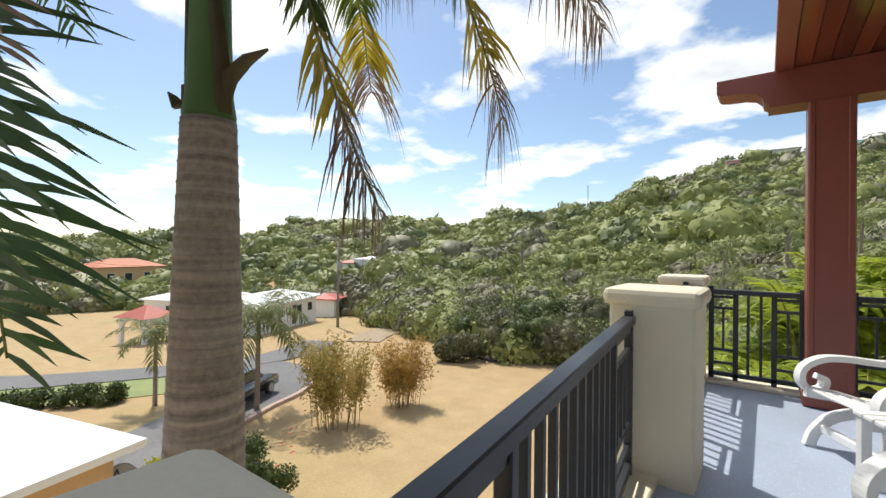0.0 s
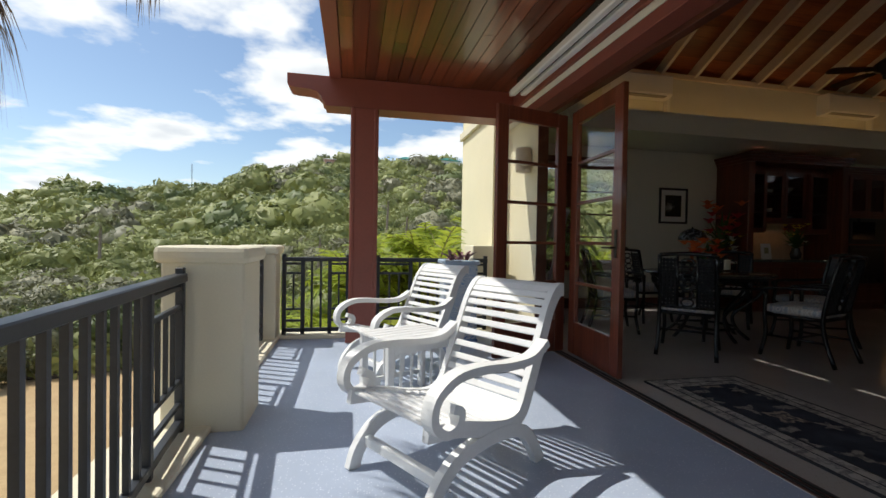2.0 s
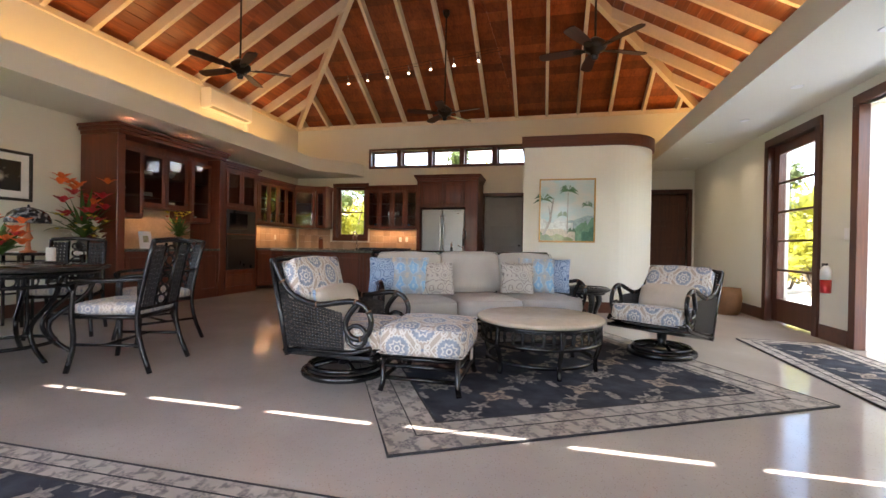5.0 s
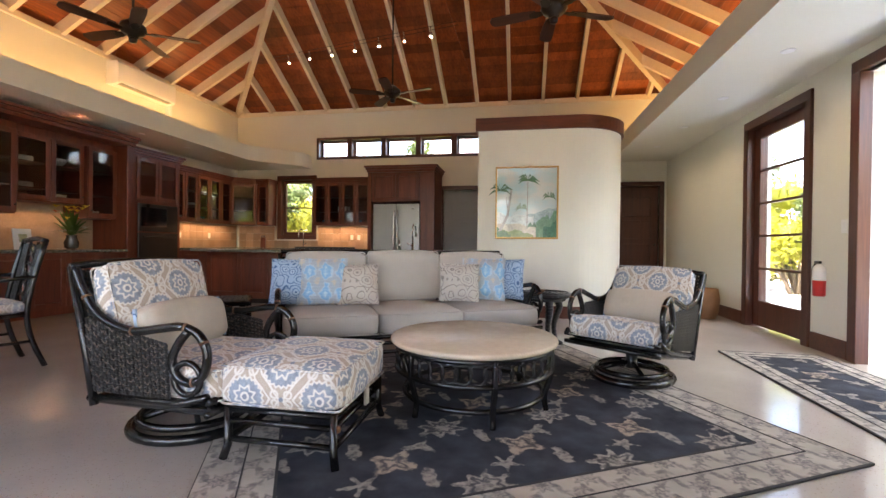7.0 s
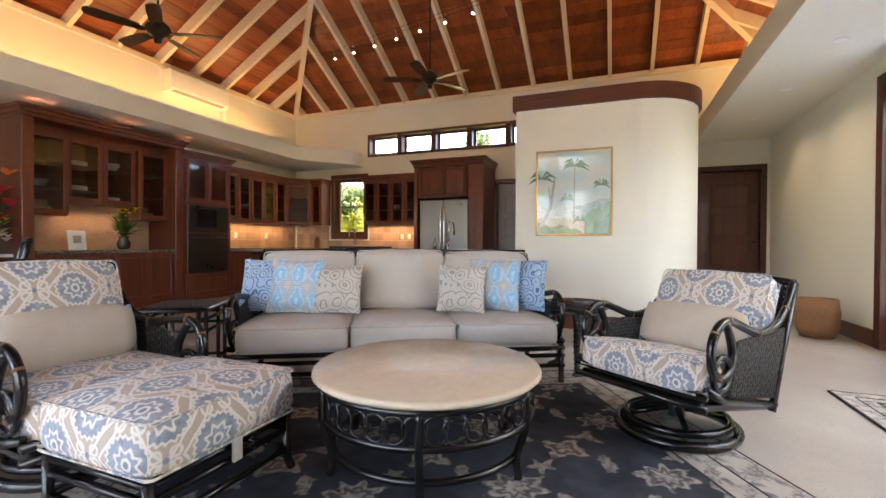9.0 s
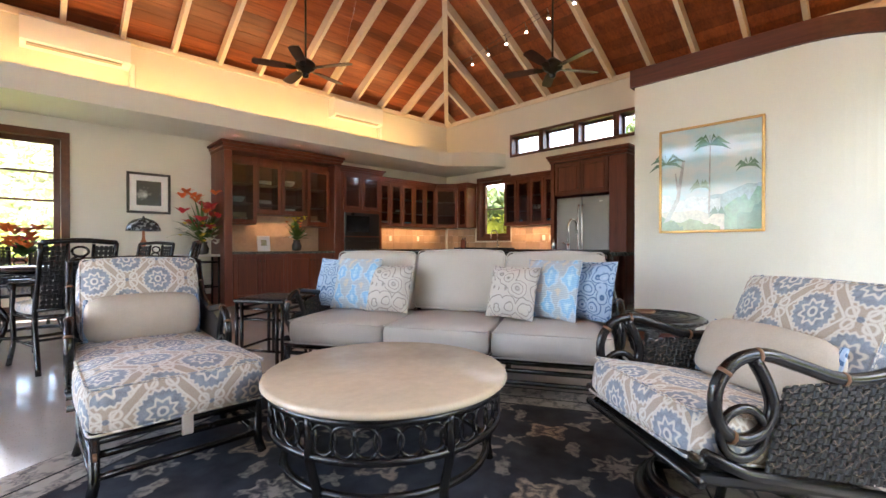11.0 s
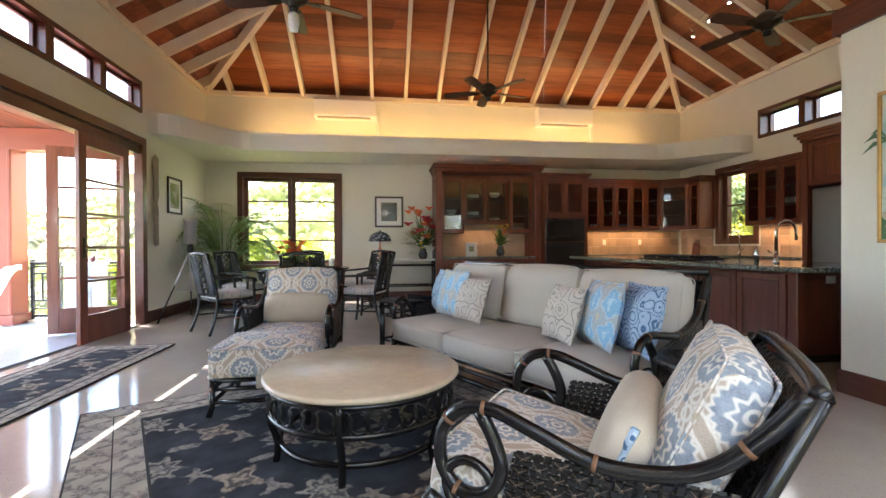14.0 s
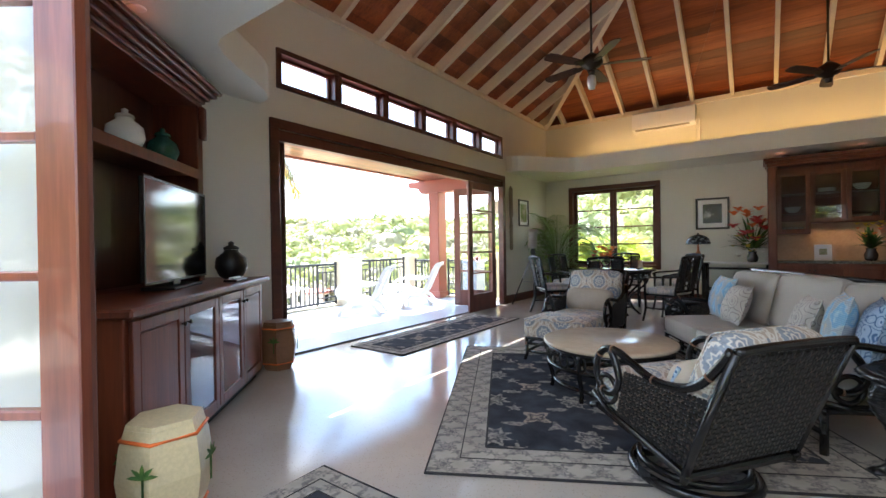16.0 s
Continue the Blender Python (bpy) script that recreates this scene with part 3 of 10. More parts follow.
def tri_mesh(name, vs, fs, material, parent=None, smooth=False):
    me = bpy.data.meshes.new(name)
    vs, fs = np.concatenate(vs), np.concatenate(fs)
    me.vertices.add(len(vs))
    me.vertices.foreach_set("co", vs.astype(np.float32).ravel())
    me.loops.add(fs.size)
    me.loops.foreach_set("vertex_index", fs.astype(np.int32).ravel())
    me.polygons.add(len(fs))
    me.polygons.foreach_set("loop_start", np.arange(0, fs.size, fs.shape[1], dtype=np.int32))
    me.materials.append(material)
    me.update(calc_edges=True)
    if smooth:
        me.polygons.foreach_set("use_smooth", [True] * len(me.polygons))
    ob = new(name, me)
    ob.parent = parent
    return ob

rng = np.random.default_rng(4)

def leaf_burst(center, radius, count, size):
    """Small leaf triangles facing outward at random over a bumpy ball."""
    d = rng.normal(size=(count, 3))
    d /= np.linalg.norm(d, axis=1)[:, None]
    d[:, 2] = np.abs(d[:, 2]) * 1.1 - 0.25
    p = center + d * radius * rng.uniform(0.8, 1.16, (count, 1))
    a = rng.normal(size=(count, 3))
    a = (a - 0.8 * d * (a * d).sum(1)[:, None]) * size
    b = np.cross(a, d + 0.55 * rng.normal(size=(count, 3)))
    v = np.stack([p + a, p + b, p - (a + b) * 0.6], 1).reshape(-1, 3)
    return v, np.arange(count * 3).reshape(-1, 3)

def scrub(name, spots, material, label, near):
    vs, fs, off = [], [], 0
    for x, y, z, s in spots:
        base, faces_ = ICO3_V, ICO3_F
        k = rng.uniform(0.62, 1.02, (len(base), 1))
        v = base * k * np.array([s * rng.uniform(0.9, 1.35), s * rng.uniform(0.9, 1.35), s * rng.uniform(0.65, 1.0)]) + np.array([x, y, z + s * 0.35])
        vs.append(v), fs.append(faces_ + off)
        off += len(v)
        lv, lf = leaf_burst(np.array([x, y, z + s * 0.35]), np.array([s * 1.12, s * 1.12, s * 0.9]), 700 if near else 210, s * (0.07 if near else 0.098))
        vs.append(lv), fs.append(lf + off)
        off += len(lv)
    return tagged(tri_mesh(name, vs, fs, material), label, "scrub", kind="stuff")

M_SCRUB = foliage("scrub_green", (0.14, 0.17, 0.055), (0.235, 0.265, 0.085), (0.35, 0.365, 0.125), 0.12, scale=0.09, patch=0.65)
M_SCRUBDARK = foliage("scrub_dark_green", (0.075, 0.105, 0.036), (0.14, 0.18, 0.065), (0.23, 0.265, 0.10), 0.12, scale=0.12, patch=0.55)
M_SCRUBGREY = foliage("scrub_grey", (0.125, 0.125, 0.07), (0.195, 0.19, 0.11), (0.27, 0.26, 0.155), 0.05, scale=0.12, patch=0.55)
near_g, far_g, dark_g, dark_near, grey, grey_near = [], [], [], [], [], []
for b in np.arange(-88, 62, 0.78):
    f, d = lerp_table(FOOT, b), lerp_table(RIDGE_FAR, b)
    r = f + rng.uniform(0, 3)
    while r < d + 8:
        bb = radians(b + rng.uniform(-0.6, 0.6))
        x, y = 0.8 + r * math.sin(bb), 0.2 + r * math.cos(bb)
        clump = 0.5 + 0.9 * max(0.0, noise.noise((x * 0.045, y * 0.045, 2.0)) + 0.35)
        s = min(4.6, clump * rng.lognormal(0.52, 0.38)) * (0.75 + r / 260)
        if r < 60:
            s = min(s, 2.3)
        spot = (x, y, land_z(x, y), s)
        patch = noise.noise((x * 0.03, y * 0.03, 9.0)) + 0.28 * rng.normal()
        close = r < 75
        (((grey_near if close else grey) if patch > 0.46 else (dark_near if close else dark_g) if patch < -0.34 else near_g if close else far_g)).append(spot)
        r += rng.uniform(1.6, 3.6) * (0.7 + r / 160) * (0.7 + 0.3 * s)
scrub("hillside_scrub", far_g, M_SCRUB, "dense green scrub covering the hillside", False)
scrub("hillside_scrub", near_g, M_SCRUB, "green bushes at the foot of the hill", True)
scrub("hillside_scrub", dark_g, M_SCRUBDARK, "dark green bushes among the scrub", False)
scrub("hillside_scrub", dark_near, M_SCRUBDARK, "dark green bushes at the foot of the hill", True)
scrub("hillside_scrub", grey_near, M_SCRUBGREY, "grey dry bushes at the foot of the hill", True)
scrub("hillside_scrub", grey, M_SCRUBGREY, "grey dry scrub between the green bushes", False)

# ---- openings: frames, doors, windows ----
def rim(name, axis, w0, w1, a, b, z0, z1, t, material, parent=None, bottom=True, label=""):
    """A rectangular frame in a wall: along y where axis is 'x', along x where it is 'y'; w0..w1 its depth, t its width."""
    bm = bmesh.new()
    def bar(u0, u1, v0, v1):
        if axis == "x":
            add_box(bm, w0, w1, u0, u1, v0, v1, 0.004)
        else:
            add_box(bm, u0, u1, w0, w1, v0, v1, 0.004)
    lo = z0 + (t if bottom else 0)
    bar(a, a + t, lo, z1 - t)
    bar(b - t, b, lo, z1 - t)
    bar(a, b, z1 - t, z1)
    if bottom:
        bar(a, b, z0, z0 + t)
    return part(name, bm, material, parent, label)


def pane(axis, w, a, b, z0, z1, parent, material=None):
    o = box("pane", *((w - 0.003, w + 0.003, a, b) if axis == "x" else (a, b, w - 0.003, w + 0.003)), z0, z1, material or M_GLASS, parent, 0)
    o.visible_shadow = False
    return o


def setting(name, label, category):
    return thing(name, label, category, kind="structure")


# trim round the wide opening and the track in the floor
o = setting("door_frame_west", "dark mahogany frame round the wide terrace opening", "door frame")
rim("frame", "x", WX - 0.085, WX + 0.03, OP0 - 0.09, OP1 + 0.09, 0.0, OPH + 0.1, 0.1, M_MAHOGX, o, bottom=False)
bm = bmesh.new()
for k in range(2):
    add_box(bm, WX - 0.045 + 0.04 * k, WX - 0.025 + 0.04 * k, OP0, OP1, -0.004, 0.010, 0.003)
part("track", bm, M_CHARCOAL, o, "black sliding track set in the threshold")
box("threshold", WX - 0.058, WX + 0.03, OP0, OP1, -0.02, 0.004, M_MAHOGX, o, 0.002)

# high windows over the opening
def high_windows(name, x, depth, a, b, z0, z1, count, label):
    o = setting(name, label, "window")
    step = (b - a) / count
    for k in range(count):
        rim("window_frame", "x", x - depth, x + 0.03 if depth > 0 else x - 0.03, a + k * step, a + (k + 1) * step, z0, z1, 0.055, M_MAHOGX, o) if depth > 0 else rim("window_frame", "x", x - 0.03, x - depth, a + k * step, a + (k + 1) * step, z0, z1, 0.055, M_MAHOGX, o)
        w = x - depth * 0.6
        rim("sash", "x", w - 0.02, w + 0.02, a + k * step + 0.056, a + (k + 1) * step - 0.056, z0 + 0.056, z1 - 0.056, 0.035, M_MAHOGX, o)
        pane("x", w, a + k * step + 0.09, a + (k + 1) * step - 0.09, z0 + 0.09, z1 - 0.09, o)
    return o

high_windows("window_1", WX, 0.13, OP0, OP1, 2.85, 3.27, 6, "row of six mahogany clerestory windows")
high_windows("window_2", EX, -0.25, 0.75, 4.63, 2.83, 3.31, 5, "row of five mahogany clerestory windows")

# north window: two sashes of four panes
def barred_window(name, axis, face, depth, a, b, z0, z1, sashes, rows, label):
    o = setting(name, label, "window")
    s0, s1 = sorted((face, face + depth))
    inner = face - math.copysign(0.03, depth)
    rim("window_frame", axis, min(inner, s0), max(inner, s1) - 0.0, a, b, z0, z1, 0.09, M_MAHOGX, o)
    w = face + depth * 0.45
    step = (b - a - 0.18 + 0.0) / sashes
    for k in range(sashes):
        u0, u1 = a + 0.09 + k * step, a + 0.09 + (k + 1) * step
        rim("sash", axis, w - 0.025, w + 0.025, u0 + 0.002, u1 - 0.002, z0 + 0.092, z1 - 0.092, 0.07, M_MAHOGX, o)
        h = (z1 - z0 - 0.18 - 0.14) / rows
        for r in range(rows):
            c0 = z0 + 0.16 + r * h
            pane(axis, w, u0 + 0.07, u1 - 0.07, c0, c0 + h, o)
            if r:
                bb = (w - 0.02, w + 0.02, u0 + 0.07, u1 - 0.07) if axis == "x" else (u0 + 0.07, u1 - 0.07, w - 0.02, w + 0.02)
                box("glazing_bar", *bb, c0 - 0.014, c0 + 0.014, M_MAHOGX, o, 0.003)
    return o

barred_window("window_3", "y", NY, 0.25, 3.5, 5.4, 0.62, 2.44, 2, 4, "mahogany double window with glazing bars")
barred_window("window_4", "x", EX, 0.25, 4.63, 5.58, 1.05, 2.48, 1, 2, "small mahogany kitchen window")


def glazed_leaf(parent_name, width, height, label, category, m, group="", handle=True, mat_=None):
    """A door leaf in local coordinates: hinge at the origin, leaf along +x, thickness along y."""
    o = thing(parent_name, label, category, group, m)
    wood = mat_ or M_REDWOOD
    st, t = 0.115, 0.022
    bm = bmesh.new()
    add_box(bm, 0.0, st, -t, t, 0.0, height, 0.004)
    part("stile", bm, wood, o)
    bm = bmesh.new()
    add_box(bm, width - st, width, -t, t, 0.0, height, 0.004)
    part("stile", bm, wood, o)
    box("top_rail", st, width - st, -t, t, height - 0.13, height, wood, o)
    box("bottom_rail", st, width - st, -t, t, 0.0, 0.30, wood, o)
    rows = 5
    h = (height - 0.13 - 0.30) / rows
    for r in range(rows):
        z = 0.30 + r * h
        g = box("pane", st - 0.005, width - st + 0.005, -0.003, 0.003, z, z + h, M_GLASS, o, 0)
        g.visible_shadow = False
        if r:
            box("glazing_bar", st, width - st, -0.018, 0.018, z - 0.014, z + 0.014, wood, o, 0.004)
    if handle:
        bm = bmesh.new()
        add_box(bm, width - 0.075, width - 0.04, -t - 0.008, -t, 0.92, 1.14, 0.003)
        add_box(bm, width - 0.075, width - 0.04, t, t + 0.008, 0.92, 1.14, 0.003)
        add_tube(bm, [(width - 0.058, -t, 1.0), (width - 0.058, -t - 0.05, 1.0), (width - 0.16, -t - 0.055, 1.0)], 0.009, 8)
        add_tube(bm, [(width - 0.058, t, 1.0), (width - 0.058, t + 0.05, 1.0), (width - 0.16, t + 0.055, 1.0)], 0.009, 8)
        part("door_handle", bm, M_BRONZE, o, "dark bronze lever handle")
    return o

M_REDWOOD = timber("red_brown_door_wood", (0.10, 0.022, 0.012), (0.24, 0.065, 0.032), "z", 0.35, per_object=0.08, coat=0.3)
M_BRONZE = plain("dark_bronze", (0.05, 0.04, 0.03), 0.35, 0.8, vary=0.1, relief=0.05)
# folded leaves at the north jamb: one stands along the opening, the other out over the terrace
glazed_leaf("folding_door", 0.85, 2.26, "open red-brown glazed folding door leaf beside the jamb", "door", pose(3.03, 3.965, 0.012, 0, 0, -92.6), "folding doors")
glazed_leaf("folding_door", 0.80, 2.25, "open red-brown glazed folding door leaf turned outwards", "door", pose(2.985, 4.04, 0.012, 0, 0, 195.3), "folding doors", handle=False)
# folded leaves at the south jamb, seen edge on
for k in range(3):
    glazed_leaf("folding_door", 0.9, 2.36, "folded dark red-brown glazed door leaf stacked at the jamb", "door", pose(2.80, OP0 + 0.06 + 0.055 * k, 0.015, 0, 0, 180), "folding doors", handle=False, mat_=M_MAHOG)

# south wall: garden door and the wide opening
o = setting("door_frame_south", "dark mahogany frame round the garden opening", "door frame")
rim("frame", "y", SY - 0.07, SY + 0.03, 5.1 - 0.09, 7.59 + 0.09, 0.0, 2.52, 0.1, M_MAHOG, o, bottom=False)
rim("frame", "y", SY - 0.2, SY + 0.03, 8.28 - 0.08, 9.4 + 0.08, 0.0, 2.5, 0.1, M_MAHOG, o, bottom=False)
glazed_leaf("garden_door", 1.08, 2.38, "closed mahogany garden door with five panes", "door", pose(9.38, SY - 0.08, 0.02, 0, 0, 180), "garden doors", mat_=M_MAHOG)
glazed_leaf("folding_door", 0.92, 2.38, "open red-brown glazed door leaf folded out at the jamb", "door", pose(5.50, SY - 0.10, 0.012, 0, 0, 216), "garden doors", handle=False)

# east wall doors
def panel_door(name, x, y0, y1, h, panels, wood, label, group=""):
    o = thing(name, label, "door", group)
    rim("frame", "x", x - 0.03, x + 0.2, y0 - 0.08, y1 + 0.08, 0.0, h + 0.08, 0.08, M_MAHOG, o, bottom=False)
    box("leaf", x + 0.06, x + 0.1, y0 + 0.003, y1 - 0.003, 0.01, h - 0.003, wood, o)
    ph = (h - 0.3) / panels
    for k in range(panels):
        z = 0.17 + k * ph
        rim("panel_moulding", "x", x + 0.045, x + 0.062, y0 + 0.13, y1 - 0.13, z, z + ph - 0.08, 0.025, wood, o)
    lathe("door_handle", [(0.0, 0), (0.02, 0.005), (0.024, 0.03), (0.012, 0.05), (0, 0.052)], M_BRONZE, o).matrix_basis = pose(x + 0.06, y0 + 0.07, 1.0, 0, -90, 0)
    return o

M_GREYDOOR = plain("frosted_panel", (0.28, 0.26, 0.25), 0.5, vary=0.06)
panel_door("panel_door", EX, 0.88, 1.74, 2.12, 4, M_GREYDOOR, "panelled door with pale grey panels in a dark frame")
panel_door("panel_door", EX, -2.52, -1.72, 2.15, 4, M_MAHOG, "dark mahogany panelled door")

# ---- terrace ----
def pier(x0, x1, y0, y1, h):
    o = thing("terrace_pier", "cream rendered pier with a rounded capstone", "pier", "terrace piers", pose((x0 + x1) / 2, (y0 + y1) / 2, 0))
    w, d = (x1 - x0) / 2, (y1 - y0) / 2
    box("shaft", -w + 0.03, w - 0.03, -d + 0.03, d - 0.03, -0.25, h - 0.08, M_CREAM, o, 0.015)
    bm = bmesh.new()
    add_box(bm, -w, w, -d, d, h - 0.09, h, 0.03)
    part("capstone", bm, M_CREAM, o, smooth=False)
    return o

pier(-0.02, 0.45, 2.64, 3.10, 0.99)
pier(-0.13, 0.27, 4.72, 5.10, 0.97)
pier(0.13, 0.60, 0.06, 0.50, 0.945)
pier(0.35, 0.80, -2.6, -2.1, 0.97)

def rail_run(p, q, label, h=0.89):
    """Black railing between two points of the plan: end panels with double top bars, a middle of full balusters."""
    p, q = Vector((*p, 0)), Vector((*q, 0))
    L = (q - p).length
    m = pose(p.x, p.y, 0, 0, 0, math.degrees(math.atan2(q.y - p.y, q.x - p.x)))
    o = thing("terrace_railing", label, "railing", "railings", m)
    box("handrail", 0, L, -0.03, 0.03, h - 0.045, h, M_IRON, o, 0.005)
    box("bottom_rail", 0, L, -0.02, 0.02, 0.06, 0.10, M_IRON, o, 0.004)
    end = min(0.5, L * 0.3)
    for a in (0.02, end, L - end, L - 0.02):
        box("post", a - 0.02, a + 0.02, -0.02, 0.02, 0.03, h + (0.03 if a in (0.02, L - 0.02) else -0.045), M_IRON, o, 0.004)
    for a, b in ((0.04, end - 0.02), (L - end + 0.02, L - 0.04)):
        for z in (0.78, 0.68, 0.30, 0.18):
            box("crossbar", a, b, -0.012, 0.012, z - 0.012, z + 0.012, M_IRON, o, 0.003)
        n = max(2, round((b - a) / 0.1))
        for k in range(1, n):
            u = a + (b - a) * k / n
            box("baluster", u - 0.009, u + 0.009, -0.009, 0.009, 0.31, 0.67, M_IRON, o, 0)
    n = max(2, round((L - 2 * end) / 0.105))
    for k in range(1, n):
        u = end + (L - 2 * end) * k / n
        box("baluster", u - 0.011, u + 0.011, -0.011, 0.011, 0.10, h - 0.045, M_IRON, o, 0)
    return o

rail_run((0.335, 0.50), (0.122, 2.64), "black metal terrace railing with square balusters", 0.85)
rail_run((0.11, 3.10), (0.11, 4.72), "black metal terrace railing between two piers")
rail_run((0.27, 4.95), (0.96, 4.95), "black metal railing between pier and column", 0.85)
rail_run((1.24, 4.95), (2.5, 4.95), "black metal railing from the column to the house", 0.85)
rail_run((0.57, -2.1), (0.40, 0.06), "black metal terrace railing with square balusters")
tagged(box("terrace_kerb", -0.14, 0.26, -3.2, 5.2, -0.004, 0.035, M_CREAM, bevel=0.008), "low cream kerb under the railing", "kerb", kind="structure")
tagged(box("terrace_kerb", 0.26, 2.65, 4.86, 5.25, -0.004, 0.035, M_CREAM, bevel=0.008), "low cream kerb under the railing", "kerb", kind="structure")

# column, beam, ceiling and header of the porch
o = thing("porch_column", "square red-brown painted column on a plinth", "column", "", pose(1.09, 4.78, 0))
box("shaft", -0.14, 0.14, -0.14, 0.14, 0.14, 2.37, M_REDPAINT, o, 0.006)
for sx in (-1, 1):
    box("moulding", sx * 0.115 - 0.02, sx * 0.115 + 0.02, -0.148, 0.148, 0.14, 2.37, M_REDPAINT, o, 0.006)
box("plinth", -0.165, 0.165, -0.165, 0.165, 0.0, 0.14, M_REDPAINT, o, 0.006)
prof = [(0.34, 2.66), (0.34, 2.56), (0.36, 2.535), (0.42, 2.525), (0.54, 2.52), (0.62, 2.50), (0.66, 2.46), (0.67, 2.42), (0.70, 2.40), (0.70, 2.37), (2.698, 2.37), (2.698, 2.66)]
tagged(prism("porch_beam", prof, "y", 4.65, 4.92, M_REDPAINT), "red-brown painted beam with a carved end", "beam", kind="structure")
tagged(prism("porch_beam", prof, "y", -3.0, -2.75, M_REDPAINT), "red-brown painted beam with a carved end", "beam", kind="structure")
c2 = thing("porch_column", "square red-brown painted column on a plinth", "column", "", pose(1.09, -2.88, 0))
box("shaft", -0.14, 0.14, -0.12, 0.12, 0.0, 2.37, M_REDPAINT, c2, 0.006)
po = setting("ceiling_porch", "varnished red-brown boards of the porch ceiling", "ceiling")
x = 0.86
bm = bmesh.new()
brd = random.Random(3)
while x < 2.62:
    ys = [-3.1, -1.2 + brd.uniform(-0.9, 0.9), 1.7 + brd.uniform(-1, 1), 3.6 + brd.uniform(-0.6, 0.6), 4.95]
    for y0, y1 in zip(ys, ys[1:]):
        add_box(bm, x + 0.003, x + 0.107, y0 + 0.001, y1 - 0.001, 2.665, 2.69)
    x += 0.11
M_PORCHBOARD = timber("varnished_porch_boards", (0.085, 0.018, 0.008), (0.24, 0.055, 0.022), "y", 0.28, island=0.45, scale=5, coat=0.3)
part("board", bm, M_PORCHBOARD, po)
box("cover", 0.74, 2.7, -3.15, 5.0, 2.693, 2.80, M_REDPAINT, po, 0.004)
box("fascia", 0.74, 0.855, -3.15, 4.99, 2.645, 2.692, M_REDPAINT, po, 0.004)
box("edge_beam", 2.663, 2.697, -3.1, 4.64, 2.47, 2.69, M_REDPAINT, po, 0.004)
tagged(box("trim_header", 2.70, 2.86, OP0 + 0.002, OP1 - 0.002, 2.33, OPH - 0.002, M_REDPAINT, bevel=0.004), "red-brown header board over the opening", "trim", kind="structure")
tagged(box("trim_lintel", 2.863, 2.935, OP0 + 0.002, OP1 - 0.002, 2.30, OPH - 0.004, M_MAHOGX, bevel=0.002), "red-brown board under the lintel", "trim", kind="structure")
o = thing("awning_cassette", "white folded awning cassette fixed over the opening", "awning", "", pose(0, 0, 0))
box("cassette", 2.595, 2.658, OP0 - 0.2, OP1 - 0.15, 2.50, 2.58, M_WHITEPLASTIC, o, 0.01)
box("front_bar", 2.49, 2.55, OP0 - 0.2, OP1 - 0.15, 2.49, 2.555, M_WHITEPLASTIC, o, 0.01)
box("fabric", 2.551, 2.593, OP0 - 0.18, OP1 - 0.17, 2.53, 2.66, M_CHARCOAL, o, 0.002)
# house corner buttress and a lantern on the outer wall
tagged(box("wall_buttress", 2.36, 2.668, 5.05, 5.45, -0.3, 1.0, M_CREAM, bevel=0.015), "low cream pier against the house wall", "wall", kind="structure")
tagged(box("trim_cornice", 2.62, 2.668, 4.6, 6.87, 2.62, 2.74, M_CREAM, bevel=0.01), "cream cornice on the house corner", "trim", kind="structure")
o = thing("wall_lantern", "pale shell-shaped wall lamp on the rendered wall", "wall lamp", "", pose(2.78, 4.60, 1.80))
bm = bmesh.new()
add_lathe(bm, [(0.075, 0.0), (0.085, 0.02), (0.085, 0.24), (0.075, 0.26)], 16)
part("shade", bm, plain("bisque", (0.6, 0.52, 0.4), 0.7), o, smooth=True)
box("bracket", 0.03, 0.07, -0.04, 0.04, 0.06, 0.2, M_BRONZE, o)

# ---- fabrics and furniture materials ----
class Maths:
    """Short hand for chains of math nodes in one material."""
    def __init__(self, n, l):
        self.n, self.l = n, l

    def do(self, op, *args):
        x = self.n.new("ShaderNodeMath")
        x.operation = op
        for k, v in enumerate(args):
            if isinstance(v, (int, float)):
                x.inputs[k].default_value = v
            else:
                self.l.new(v, x.inputs[k])
        return x.outputs[0]

    def add(self, a, b): return self.do("ADD", a, b)
    def sub(self, a, b): return self.do("SUBTRACT", a, b)
    def mul(self, a, b): return self.do("MULTIPLY", a, b)
    def most(self, a, b): return self.do("MAXIMUM", a, b)
    def least(self, a, b): return self.do("MINIMUM", a, b)
    def mag(self, a): return self.do("ABSOLUTE", a)

    def below(self, v, edge, soft):
        """1 where v lies under edge, 0 over it."""
        x = self.n.new("ShaderNodeMapRange")
        self.l.new(v, x.inputs[0])
        x.inputs[1].default_value, x.inputs[2].default_value = edge - soft, edge + soft
        x.inputs[3].default_value, x.inputs[4].default_value = 1.0, 0.0
        return x.outputs[0]

    def cell(self, v, pitch, shift):
        """Signed distance from the middle of the cell along one axis, in metres."""
        return self.mul(self.sub(self.do("FRACT", self.add(self.do("DIVIDE", v, pitch), shift)), 0.5), pitch)

    def hyp(self, a, b):
        return self.do("SQRT", self.add(self.mul(a, a), self.mul(b, b)))


